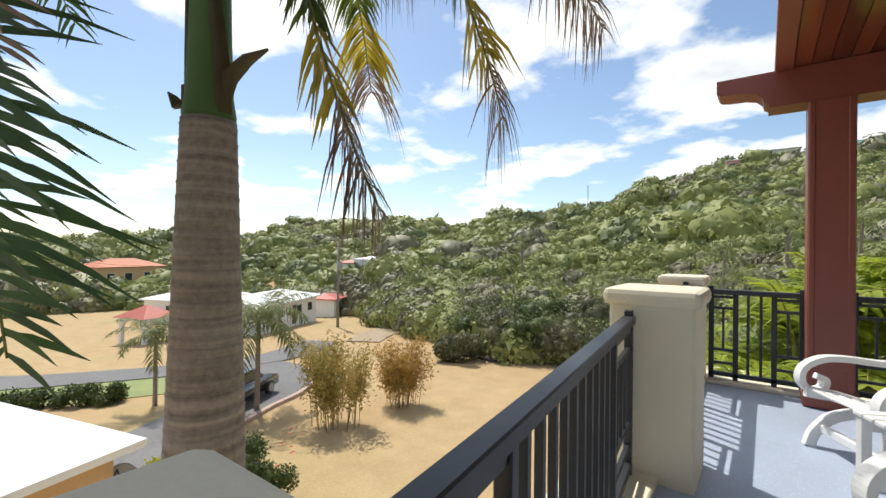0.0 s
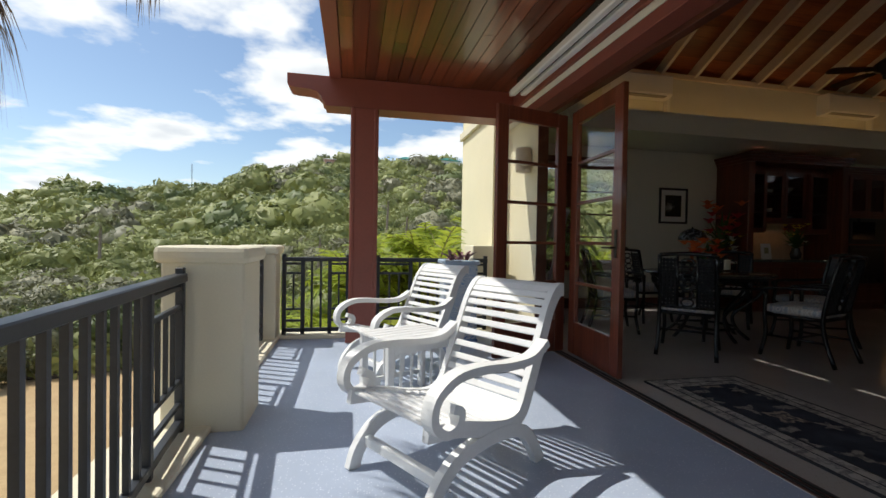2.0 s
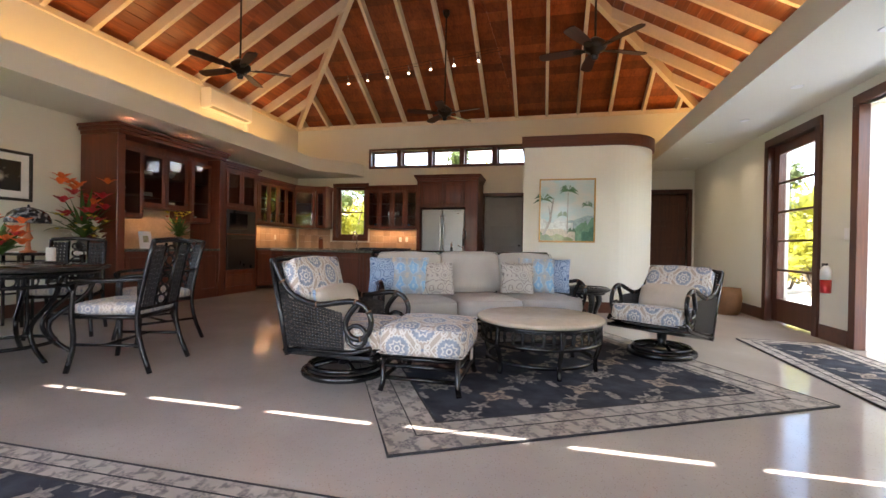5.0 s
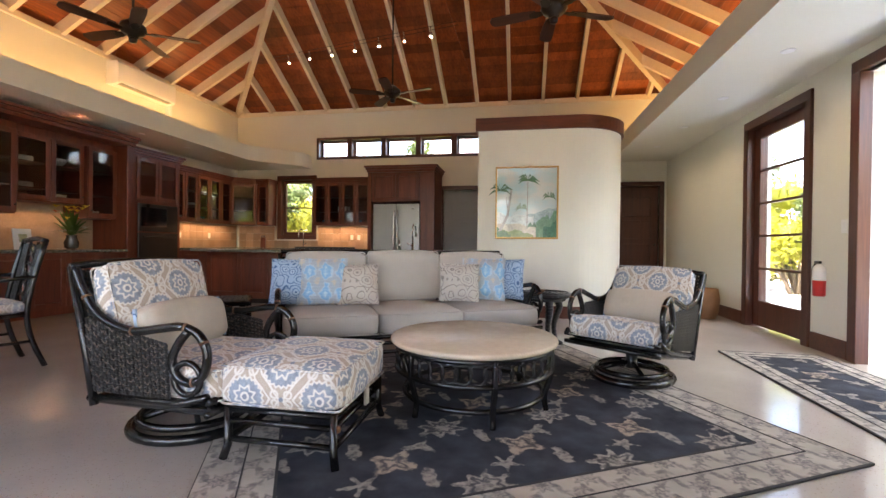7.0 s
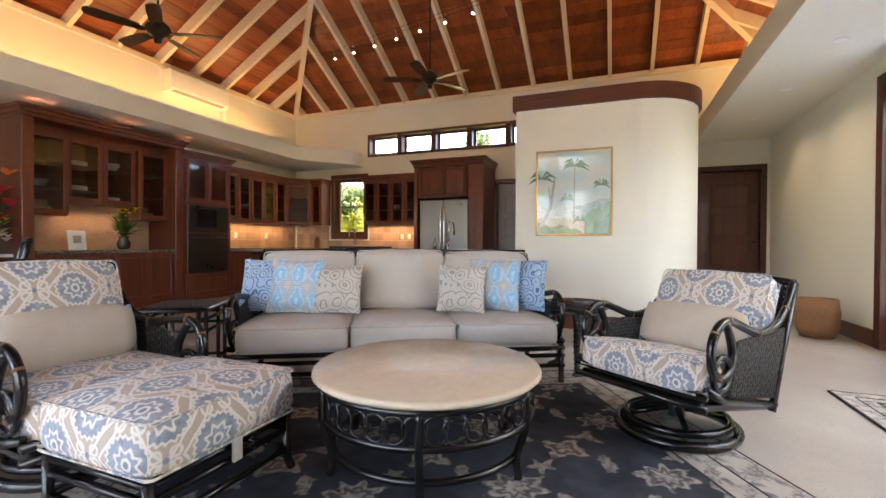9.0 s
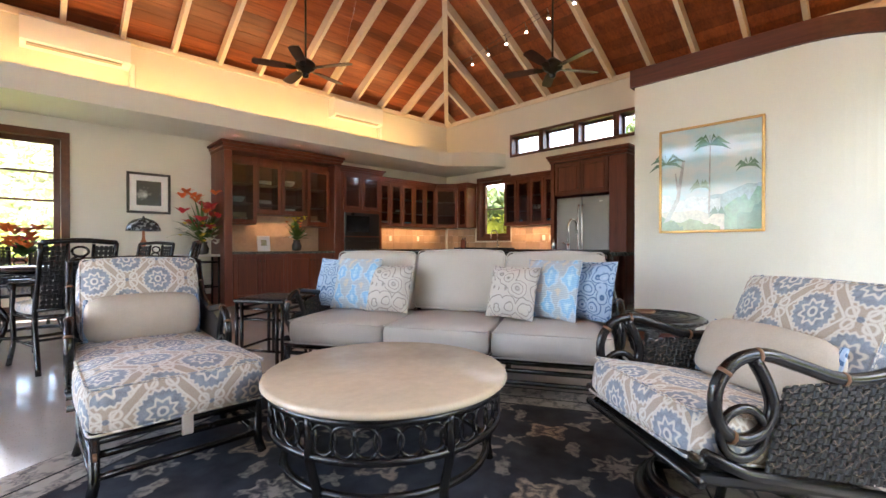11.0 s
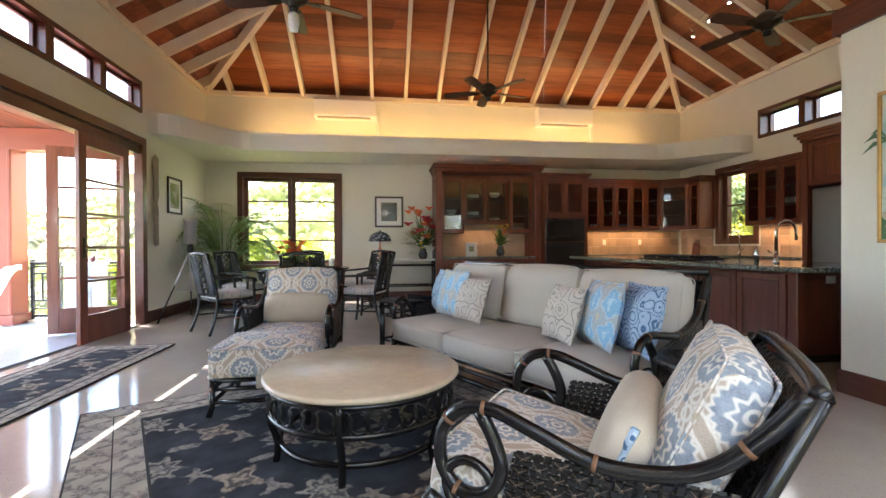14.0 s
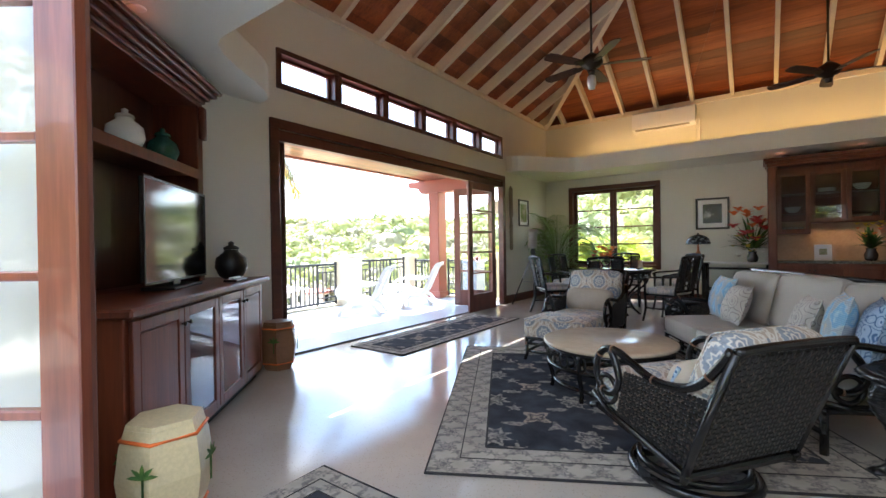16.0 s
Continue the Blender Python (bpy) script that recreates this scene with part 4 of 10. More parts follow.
def cloth_axes(n, l, mt):
    """Two axes that follow the faces of a block: x, y on top, x, z in front, y, z at the sides."""
    tc = n.new("ShaderNodeTexCoord")
    p, q = n.new("ShaderNodeSeparateXYZ"), n.new("ShaderNodeSeparateXYZ")
    l.new(tc.outputs["Object"], p.inputs[0])
    l.new(tc.outputs["Normal"], q.inputs[0])
    x, y, z = p.outputs
    side = mt.do("GREATER_THAN", mt.mag(q.outputs[0]), 0.72)
    front = mt.do("GREATER_THAN", mt.mag(q.outputs[1]), 0.72)
    u = mt.add(mt.mul(side, mt.sub(mt.add(y, 0.11), x)), x)
    v = mt.add(mt.mul(mt.most(side, front), mt.sub(z, y)), y)
    wob = n.new("ShaderNodeTexNoise")
    wob.inputs["Scale"].default_value, wob.inputs["Detail"].default_value = 22.0, 2.0
    l.new(tc.outputs["Object"], wob.inputs["Vector"])
    off = mt.mul(mt.sub(wob.outputs["Fac"], 0.5), 0.012)
    return mt.add(u, off), mt.sub(v, off)


def medallion_fabric(name, pu, pv, ground, pale, blue, deep, shift=(0.0, 0.0), grow=1.0):
    """Blue rosettes in a half-drop lattice, each with a pale toothed ring, between pale scrolls on a tan ground."""
    m, n, l, bs = principled(name)
    mt = Maths(n, l)
    u, v = cloth_axes(n, l, mt)
    def rosette(sa, sb):
        a, b = mt.cell(u, pu, sa + shift[0]), mt.cell(v, pv, sb + shift[1])
        return mt.hyp(a, b), mt.do("ARCTAN2", b, a)
    ra, ta = rosette(0.0, 0.0)
    rb, tb = rosette(0.5, 0.5)
    near = mt.do("LESS_THAN", ra, rb)
    r = mt.least(ra, rb)
    th = mt.add(mt.mul(near, mt.sub(ta, tb)), tb)
    tooth = mt.do("COSINE", mt.mul(th, 8.0))
    fine_tooth = mt.do("COSINE", mt.mul(th, 22.0))
    g = grow
    rim_r = mt.mul(r, mt.add(1.0, mt.mul(fine_tooth, 0.05)))
    gear_r = mt.mul(r, mt.add(1.0, mt.mul(tooth, 0.17)))
    # scrolls: paired bands along the seams between rosettes, and four curls round a dot at each crossing
    seam = mt.mag(mt.sub(ra, rb))
    sway = mt.mul(mt.do("COSINE", mt.mul(th, 4.0)), 0.006)
    band = mt.below(mt.mag(mt.sub(mt.add(seam, sway), 0.034 * g)), 0.0085 * g, 0.003)
    ca2 = mt.mag(mt.cell(u, pu, 0.5 + shift[0]))
    cb2 = mt.mag(mt.cell(v, pv, 0.0 + shift[1]))
    curl = mt.hyp(mt.sub(ca2, 0.034 * g), mt.sub(cb2, 0.024 * g))
    ring = mt.below(mt.mag(mt.sub(curl, 0.019 * g)), 0.005 * g, 0.0025)
    ca3, cb3 = mt.mag(mt.cell(u, pu, 0.0 + shift[0])), mt.mag(mt.cell(v, pv, 0.5 + shift[1]))
    curl3 = mt.hyp(mt.sub(ca3, 0.030 * g), mt.sub(cb3, 0.020 * g))
    ring3 = mt.below(mt.mag(mt.sub(curl3, 0.016 * g)), 0.0045 * g, 0.0025)
    dot = mt.most(mt.below(mt.hyp(ca2, cb2), 0.011 * g, 0.002), mt.below(mt.hyp(ca3, cb3), 0.010 * g, 0.002))
    col = mixc(n, l, mt.most(band, mt.most(ring, ring3)), ground, pale)
    col = mixc(n, l, dot, col, deep)
    worn = tex_noise(n, l, 30, 3)
    blues = mixc(n, l, ramp(n, l, worn, (0.35, (0, 0, 0)), (0.65, (1, 1, 1))), blue, deep)
    col = mixc(n, l, mt.below(rim_r, 0.088 * g, 0.003), col, pale)
    col = mixc(n, l, mt.below(rim_r, 0.078 * g, 0.003), col, blues)
    col = mixc(n, l, mt.below(gear_r, 0.048 * g, 0.003), col, pale)
    col = mixc(n, l, mt.below(gear_r, 0.036 * g, 0.003), col, blues)
    col = mixc(n, l, mt.below(r, 0.021 * g, 0.002), col, pale)
    col = mixc(n, l, mt.below(r, 0.011 * g, 0.002), col, deep)
    fine = tex_noise(n, l, 300, 2)
    l.new(mixc(n, l, 0.14, col, ramp(n, l, fine, (0.3, (0.1, 0.1, 0.1)), (0.7, (0.9, 0.88, 0.84)))), bs.inputs["Base Color"])
    bs.inputs["Roughness"].default_value = 0.9
    bs.inputs["Sheen Weight"].default_value = 0.15
    bump(n, l, bs, fine, 0.25, 0.002)
    return m


M_IKAT = medallion_fabric("medallion_fabric", 0.34, 0.27, (0.43, 0.345, 0.27), (0.70, 0.665, 0.61), (0.27, 0.325, 0.405), (0.15, 0.185, 0.25), (0.25, 0.15))
M_LINEN = plain("grey_beige_linen", (0.46, 0.43, 0.385), 0.95, fine=260, coarse=3.5, vary=0.08, relief=0.35)
M_SEATPAD = plain("beige_pad", (0.50, 0.44, 0.36), 0.95, fine=220, coarse=6, vary=0.12, relief=0.35)
M_LACQ = plain("black_lacquered_rattan", (0.007, 0.007, 0.008), 0.24, fine=40, coarse=5, vary=0.3, relief=0.1)
M_WRAP = plain("brown_rattan_binding", (0.16, 0.075, 0.035), 0.5, fine=200, vary=0.2, relief=0.3)
M_MARBLE = plain("honed_cream_marble", (0.62, 0.52, 0.385), 0.22, fine=18, coarse=4, vary=0.1, relief=0.02)


def two_tone(name, a, b, scale, lo, hi, stretch=None, rough=0.92, third=None, wave=False, bumpy=0.3):
    m, n, l, bs = principled(name)
    if wave:
        tc, wv = n.new("ShaderNodeTexCoord"), n.new("ShaderNodeTexWave")
        l.new(tc.outputs["Object"], wv.inputs["Vector"])
        wv.wave_type = "RINGS"
        wv.inputs["Scale"].default_value, wv.inputs["Distortion"].default_value, wv.inputs["Detail"].default_value, wv.inputs["Detail Scale"].default_value = scale, 9.0, 2.0, 2.2
        f = wv.outputs["Fac"]
    else:
        f = tex_noise(n, l, scale, 3, 0.55, stretch)
    col = mixc(n, l, ramp(n, l, f, (lo, (0, 0, 0)), (hi, (1, 1, 1))), a, b)
    if third:
        g = tex_noise(n, l, scale * 0.6, 2, 0.5, stretch)
        col = mixc(n, l, ramp(n, l, g, (0.56, (0, 0, 0)), (0.6, (1, 1, 1))), col, third)
    l.new(col, bs.inputs["Base Color"])
    bs.inputs["Roughness"].default_value = rough
    bump(n, l, bs, tex_noise(n, l, 240, 2), bumpy, 0.002)
    return m


def line_print(name, ground, line, tint, pitch, curl, width):
    """Curling printed outlines on a plain ground, with some of the shapes filled with a tint."""
    m, n, l, bs = principled(name)
    mt = Maths(n, l)
    tc, nz, vo = n.new("ShaderNodeTexCoord"), n.new("ShaderNodeTexNoise"), n.new("ShaderNodeTexVoronoi")
    l.new(tc.outputs["Object"], nz.inputs["Vector"])
    nz.inputs["Scale"].default_value, nz.inputs["Detail"].default_value = 9.0, 1.0
    warped = mixc(n, l, curl, tc.outputs["Object"], nz.outputs["Color"], "ADD")
    l.new(warped, vo.inputs["Vector"])
    vo.inputs["Scale"].default_value, vo.inputs["Randomness"].default_value = 1 / pitch, 0.85
    rings = mt.mag(mt.sub(mt.do("FRACT", mt.mul(vo.outputs["Distance"], 4.2)), 0.5))
    col = mixc(n, l, ramp(n, l, vo.outputs["Distance"], (0.0, (1, 1, 1)), (0.16, (0.9, 0.9, 0.9)), (0.22, (0, 0, 0))), ground, tint)
    col = mixc(n, l, mt.below(rings, width, 0.05), col, line)
    l.new(col, bs.inputs["Base Color"])
    bs.inputs["Roughness"].default_value = 0.92
    bump(n, l, bs, tex_noise(n, l, 240, 2), 0.3, 0.002)
    return m


def ikat_stripes(name):
    """Ribbed cloth with ragged diamonds in sky blue, white, grey and a touch of tan."""
    m, n, l, bs = principled(name)
    mt = Maths(n, l)
    tc, p, nz = n.new("ShaderNodeTexCoord"), n.new("ShaderNodeSeparateXYZ"), n.new("ShaderNodeTexNoise")
    l.new(tc.outputs["Object"], p.inputs[0])
    l.new(tc.outputs["Object"], nz.inputs["Vector"])
    nz.inputs["Scale"].default_value, nz.inputs["Detail"].default_value = 16.0, 5.0
    ragged = mt.mul(mt.sub(nz.outputs["Fac"], 0.5), 0.22)
    a = mt.mag(mt.cell(p.outputs[0], 0.13, 0.3))
    b = mt.mag(mt.cell(mt.add(p.outputs[2], ragged), 0.19, 0.1))
    diamond = mt.add(mt.mul(a, 1.4), b)
    c = mt.mag(mt.cell(p.outputs[0], 0.13, 0.8))
    d = mt.mag(mt.cell(mt.add(p.outputs[2], ragged), 0.19, 0.6))
    second = mt.add(mt.mul(c, 1.4), d)
    col = mixc(n, l, mt.below(second, 0.10, 0.008), (0.58, 0.66, 0.71), (0.40, 0.46, 0.53))
    col = mixc(n, l, mt.below(second, 0.035, 0.012), col, (0.58, 0.51, 0.42))
    col = mixc(n, l, mt.below(diamond, 0.075, 0.012), col, (0.24, 0.48, 0.71))
    col = mixc(n, l, mt.below(diamond, 0.025, 0.012), col, (0.46, 0.65, 0.76))
    rib = mt.do("SINE", mt.mul(p.outputs[2], 520.0))
    l.new(mixc(n, l, 0.10, col, ramp(n, l, rib, (0.2, (0.1, 0.15, 0.2)), (0.8, (0.9, 0.9, 0.9)))), bs.inputs["Base Color"])
    bs.inputs["Roughness"].default_value = 0.92
    bump(n, l, bs, rib, 0.3, 0.003)
    return m


M_PIL_LEAF = line_print("blue_leaf_fabric", (0.34, 0.45, 0.60), (0.06, 0.13, 0.27), (0.50, 0.59, 0.70), 0.085, 0.06, 0.12)
M_PIL_IKAT = ikat_stripes("sky_ikat_fabric")
M_PIL_PAISLEY = line_print("grey_paisley_fabric", (0.52, 0.485, 0.44), (0.23, 0.21, 0.20), (0.42, 0.39, 0.36), 0.11, 0.07, 0.085)


def rug_pile(name, dark, dark2, motif, warm, pu, pv, size, cover):
    """Worn pile with ragged star rosettes in a half-drop lattice and small leaf sprigs between them."""
    m, n, l, bs = principled(name)
    mt = Maths(n, l)
    tc, p, nz = n.new("ShaderNodeTexCoord"), n.new("ShaderNodeSeparateXYZ"), n.new("ShaderNodeTexNoise")
    l.new(tc.outputs["Object"], p.inputs[0])
    l.new(tc.outputs["Object"], nz.inputs["Vector"])
    nz.inputs["Scale"].default_value, nz.inputs["Detail"].default_value = 24.0, 4.0
    jag = mt.mul(mt.sub(nz.outputs["Fac"], 0.5), size * 0.9)
    def star(sa, sb, lobes, deep):
        a, b = mt.cell(p.outputs[0], pu, sa), mt.cell(p.outputs[1], pv, sb)
        r, th = mt.hyp(a, mt.mul(b, 1.25)), mt.do("ARCTAN2", b, a)
        return mt.add(mt.mul(r, mt.add(1.0, mt.mul(mt.do("COSINE", mt.mul(th, lobes)), deep))), jag)
    big, other = star(0.0, 0.0, 8.0, 0.22), star(0.5, 0.5, 4.0, 0.3)
    sprig = mt.least(star(0.25, 0.3, 3.0, 0.45), mt.least(star(0.75, 0.75, 5.0, 0.4), mt.least(star(0.3, 0.78, 2.0, 0.5), star(0.74, 0.22, 2.0, 0.5))))
    ring = mt.sub(mt.below(big, size, 0.008), mt.mul(mt.below(mt.mag(mt.sub(big, size * 0.58)), size * 0.12, 0.008), 0.8))
    ring2 = mt.sub(mt.below(other, size * 0.85, 0.008), mt.mul(mt.below(mt.mag(mt.sub(other, size * 0.4)), size * 0.12, 0.008), 0.8))
    small = mt.below(sprig, size * 0.42, 0.006)
    worn = ramp(n, l, tex_noise(n, l, 34, 5), (0.34, (0.25, 0.25, 0.25)), (0.56, (1, 1, 1)))
    field = ramp(n, l, tex_noise(n, l, 4.5, 7), (0.3, dark), (0.7, dark2))
    col = mixc(n, l, mixc(n, l, 1.0, mt.mul(small, 0.8 * cover), worn, "MULTIPLY"), field, motif)
    col = mixc(n, l, mixc(n, l, 1.0, mt.mul(ring, 0.95 * cover), worn, "MULTIPLY"), col, motif)
    col = mixc(n, l, mixc(n, l, 1.0, mt.mul(ring2, 0.95 * cover), worn, "MULTIPLY"), col, warm)
    l.new(col, bs.inputs["Base Color"])
    bs.inputs["Roughness"].default_value = 1.0
    bs.inputs["Specular IOR Level"].default_value = 0.15
    bump(n, l, bs, tex_noise(n, l, 180, 3), 0.5, 0.004)
    return m


M_RUGFIELD = rug_pile("dark_rug_pile", (0.020, 0.023, 0.031), (0.062, 0.069, 0.087), (0.36, 0.33, 0.29), (0.40, 0.33, 0.26), 0.62, 0.56, 0.105, 1.0)
M_RUGEDGE = rug_pile("beige_rug_border", (0.34, 0.315, 0.275), (0.50, 0.455, 0.40), (0.12, 0.12, 0.125), (0.17, 0.16, 0.155), 0.20, 0.20, 0.052, 0.9)
M_RUGBIND = plain("rug_binding", (0.03, 0.03, 0.034), 0.95)


def smooth_path(pts, steps=5):
    """Catmull-Rom through the points."""
    pts = [Vector(p) for p in pts]
    q = [pts[0] * 2 - pts[1]] + pts + [pts[-1] * 2 - pts[-2]]
    out = []
    for i in range(1, len(q) - 2):
        for k in range(steps):
            t = k / steps
            out.append(0.5 * (2 * q[i] + (q[i + 1] - q[i - 1]) * t + (2 * q[i - 1] - 5 * q[i] + 4 * q[i + 1] - q[i + 2]) * t * t + (3 * q[i] - q[i - 1] - 3 * q[i + 1] + q[i + 2]) * t ** 3))
    return out + [pts[-1]]


def ring_pts(c, r, axis="z", n=24, r2=None):
    c, r2 = Vector(c), r2 or r
    out = []
    for k in range(n):
        a = 2 * math.pi * k / n
        u, v = r * math.cos(a), r2 * math.sin(a)
        out.append(c + Vector({"x": (0, u, v), "y": (u, 0, v), "z": (u, v, 0)}[axis]))
    return out


def add_cushion(bm, w, d, h, r, puff=0.02, cuts=7, wrinkle=0.004, seed=0):
    """A soft block w x d x h about the origin, rounded by r and bulging by puff."""
    sub = bmesh.new()
    bmesh.ops.create_cube(sub, size=2.0)
    bmesh.ops.subdivide_edges(sub, edges=sub.edges[:], cuts=cuts, use_grid_fill=True)
    for v in sub.verts:
        p = Vector((v.co.x * w / 2, v.co.y * d / 2, v.co.z * h / 2))
        core = Vector((max(-w / 2 + r, min(w / 2 - r, p.x)), max(-d / 2 + r, min(d / 2 - r, p.y)), max(-h / 2 + r, min(h / 2 - r, p.z))))
        off = p - core
        if off.length > 1e-6:
            p = core + off.normalized() * r
        bx, by, bz = (1 - min(1, abs(q) / s) ** 2.2 for q, s in ((p.x, w / 2), (p.y, d / 2), (p.z, h / 2)))
        p.z += math.copysign(puff, v.co.z) * bx * by * (abs(v.co.z) > 0.9)
        p.x += math.copysign(puff, v.co.x) * by * bz * 0.6 * (abs(v.co.x) > 0.9)
        p.y += math.copysign(puff, v.co.y) * bx * bz * 0.6 * (abs(v.co.y) > 0.9)
        p += Vector(noise.noise_vector(p * 7 + Vector((seed, 0, 0)))) * wrinkle
        v.co = p
    me = bpy.data.meshes.new("tmp")
    sub.to_mesh(me)
    sub.free()
    n0 = len(bm.verts)
    bm.from_mesh(me)
    bpy.data.meshes.remove(me)
    bm.verts.ensure_lookup_table()
    return [bm.verts[k] for k in range(n0, len(bm.verts))]


def cushion(name, w, d, h, r, material, parent, m, puff=0.02, label="", seed=0, piping=None):
    bm = bmesh.new()
    add_cushion(bm, w, d, h, r, puff, seed=seed)
    ob = part(name, bm, material, parent, label, smooth=True)
    ob.matrix_basis = m
    if piping:
        for s in (-1, 1):
            pts = []
            a, b, rr = w / 2 - r * 0.6, d / 2 - r * 0.6, r * 0.5
            for cx, cy, a0 in ((a, b, 0), (-a, b, 90), (-a, -b, 180), (a, -b, 270)):
                for k in range(4):
                    t = radians(a0 + 30 * k)
                    pts.append((cx + rr * math.cos(t), cy + rr * math.sin(t), s * (h / 2 - r * 0.28)))
            tube("piping", pts, 0.005, piping, ob, 5, True)
    return ob


def throw_pillow(name, size, thick, material, label, m, group="", h=None):
    """A plump square pillow standing in its local x-z plane; a thing of its own."""
    h = h or size
    o = tagged(new(name, None), label, "pillow", group)
    n = 12
    verts, faces = [], []
    for s in (-1, 1):
        for i in range(n + 1):
            for j in range(n + 1):
                u, v = 2 * i / n - 1, 2 * j / n - 1
                t = thick / 2 * ((1 - abs(u) ** 2.6) * (1 - abs(v) ** 2.6)) ** 0.6
                pinch = 1 - 0.06 * (1 - u * u) * abs(v) ** 2 - 0.0
                pinch2 = 1 - 0.06 * (1 - v * v) * abs(u) ** 2
                verts.append((u * size / 2 * pinch2, s * t + 0.004 * noise.noise((u * 2, v * 2, s * 3.0)), v * h / 2 * pinch))
    k = (n + 1) ** 2
    for s in (0, 1):
        for i in range(n):
            for j in range(n):
                a = s * k + i * (n + 1) + j
                q = (a, a + 1, a + n + 2, a + n + 1)
                faces.append(q if s else q[::-1])
    body = mesh_part("cover", verts, faces, material, o, smooth=True)
    rimpts = []
    for a, b in (((-1, -1), (1, -1)), ((1, -1), (1, 1)), ((1, 1), (-1, 1)), ((-1, 1), (-1, -1))):
        for q in range(8):
            u, v = a[0] + (b[0] - a[0]) * q / 8, a[1] + (b[1] - a[1]) * q / 8
            rimpts.append((u * size / 2 * (1 - 0.06 * (1 - v * v) * abs(u) ** 2), 0, v * h / 2 * (1 - 0.06 * (1 - u * u) * abs(v) ** 2)))
    tube("cord", rimpts, 0.006, material, o, 5, True)
    o.matrix_basis = m
    return o


def weave(name, corners, nu, nv, parent, label="", tied=True):
    """A basket-woven panel over four corners (a, b, c, d): bulged strands both ways and pale crossed ties."""
    a, b, c, d = (Vector(p) for p in corners)
    nrm = (b - a).cross(d - a).normalized()
    bm = bmesh.new()
    def at(u, v):
        return (a * (1 - u) + b * u) * (1 - v) + (d * (1 - u) + c * u) * v
    for i in range(nu):
        for j in range(nv):
            up = (i + j) % 2
            u0, u1, v0, v1 = i / nu, (i + 1) / nu, j / nv, (j + 1) / nv
            for flip in (0, 1):
                hgt = 0.007 if up == flip else 0.002
                if flip:
                    pu0, pu1, pv0, pv1 = u0 - 0.15 / nu, u1 + 0.15 / nu, v0 + 0.12 / nv, v1 - 0.12 / nv
                else:
                    pu0, pu1, pv0, pv1 = u0 + 0.12 / nu, u1 - 0.12 / nu, v0 - 0.15 / nv, v1 + 0.15 / nv
                lo = [bm.verts.new(at(*p)) for p in ((pu0, pv0), (pu1, pv0), (pu1, pv1), (pu0, pv1))]
                cu, cv = (pu0 + pu1) / 2, (pv0 + pv1) / 2
                su, sv = (pu1 - pu0) * 0.3, (pv1 - pv0) * 0.3
                for sgn in (1, -1):
                    hi = [bm.verts.new(at(*p) + nrm * hgt * sgn) for p in ((cu - su, cv - sv), (cu + su, cv - sv), (cu + su, cv + sv), (cu - su, cv + sv))]
                    bm.faces.new(hi if sgn > 0 else hi[::-1])
                    for k in range(4):
                        q = (lo[k], lo[(k + 1) % 4], hi[(k + 1) % 4], hi[k])
                        bm.faces.new(q if sgn > 0 else q[::-1])
    ties = bmesh.new()
    for i in range(0, nu - 1, 2):
        for j in range((i // 2) % 2, nv - 1, 2):
            for du, dv in ((1, 1), (-1, 1)):
                p = at((i + 1 - 0.75 * du) / nu, (j + 1 - 0.75 * dv) / nv)
                q = at((i + 1 + 0.75 * du) / nu, (j + 1 + 0.75 * dv) / nv)
                w = (q - p).cross(nrm).normalized() * 0.0012
                for sgn in (1, -1):
                    f = [ties.verts.new(t + nrm * sgn * k) for t, k in ((p - w, 0.004), (q - w, 0.0085), (q + w, 0.0085), (p + w, 0.004))]
                    ties.faces.new(f if sgn > 0 else f[::-1])
    panel = tagged(part(name, bm, M_WEAVE, parent, label), kind="stuff")
    if tied:
        tagged(part("cane_ties", ties, M_TIE, panel, "pale crossed cane ties"), kind="stuff")
    else:
        ties.free()
    return panel


M_TIE = plain("pale_cane_tie", (0.17, 0.125, 0.095), 0.6, vary=0.2, relief=0)
M_WEAVE = plain("black_woven_cane", (0.009, 0.009, 0.010), 0.36, fine=90, coarse=6, vary=0.3, relief=0.1, island=0.4)


def bindings(pts, at, r, parent):
    for k in at:
        bm = bmesh.new()
        i = min(len(pts) - 2, int(k * (len(pts) - 1)))
        p, q = Vector(pts[i]), Vector(pts[i + 1])
        dd = (q - p).normalized()
        add_tube(bm, [p - dd * 0.006, p + dd * 0.006], r - 0.0015, 8)
        part("binding", bm, M_WRAP, parent, "brown cane binding", smooth=True)


ARM = [(0.40, 0.88), (0.355, 0.79), (0.28, 0.68), (0.18, 0.615), (0.03, 0.58), (-0.13, 0.60), (-0.25, 0.615), (-0.345, 0.585), (-0.395, 0.50), (-0.375, 0.40), (-0.30, 0.355), (-0.225, 0.385), (-0.20, 0.46), (-0.235, 0.535), (-0.29, 0.60)]


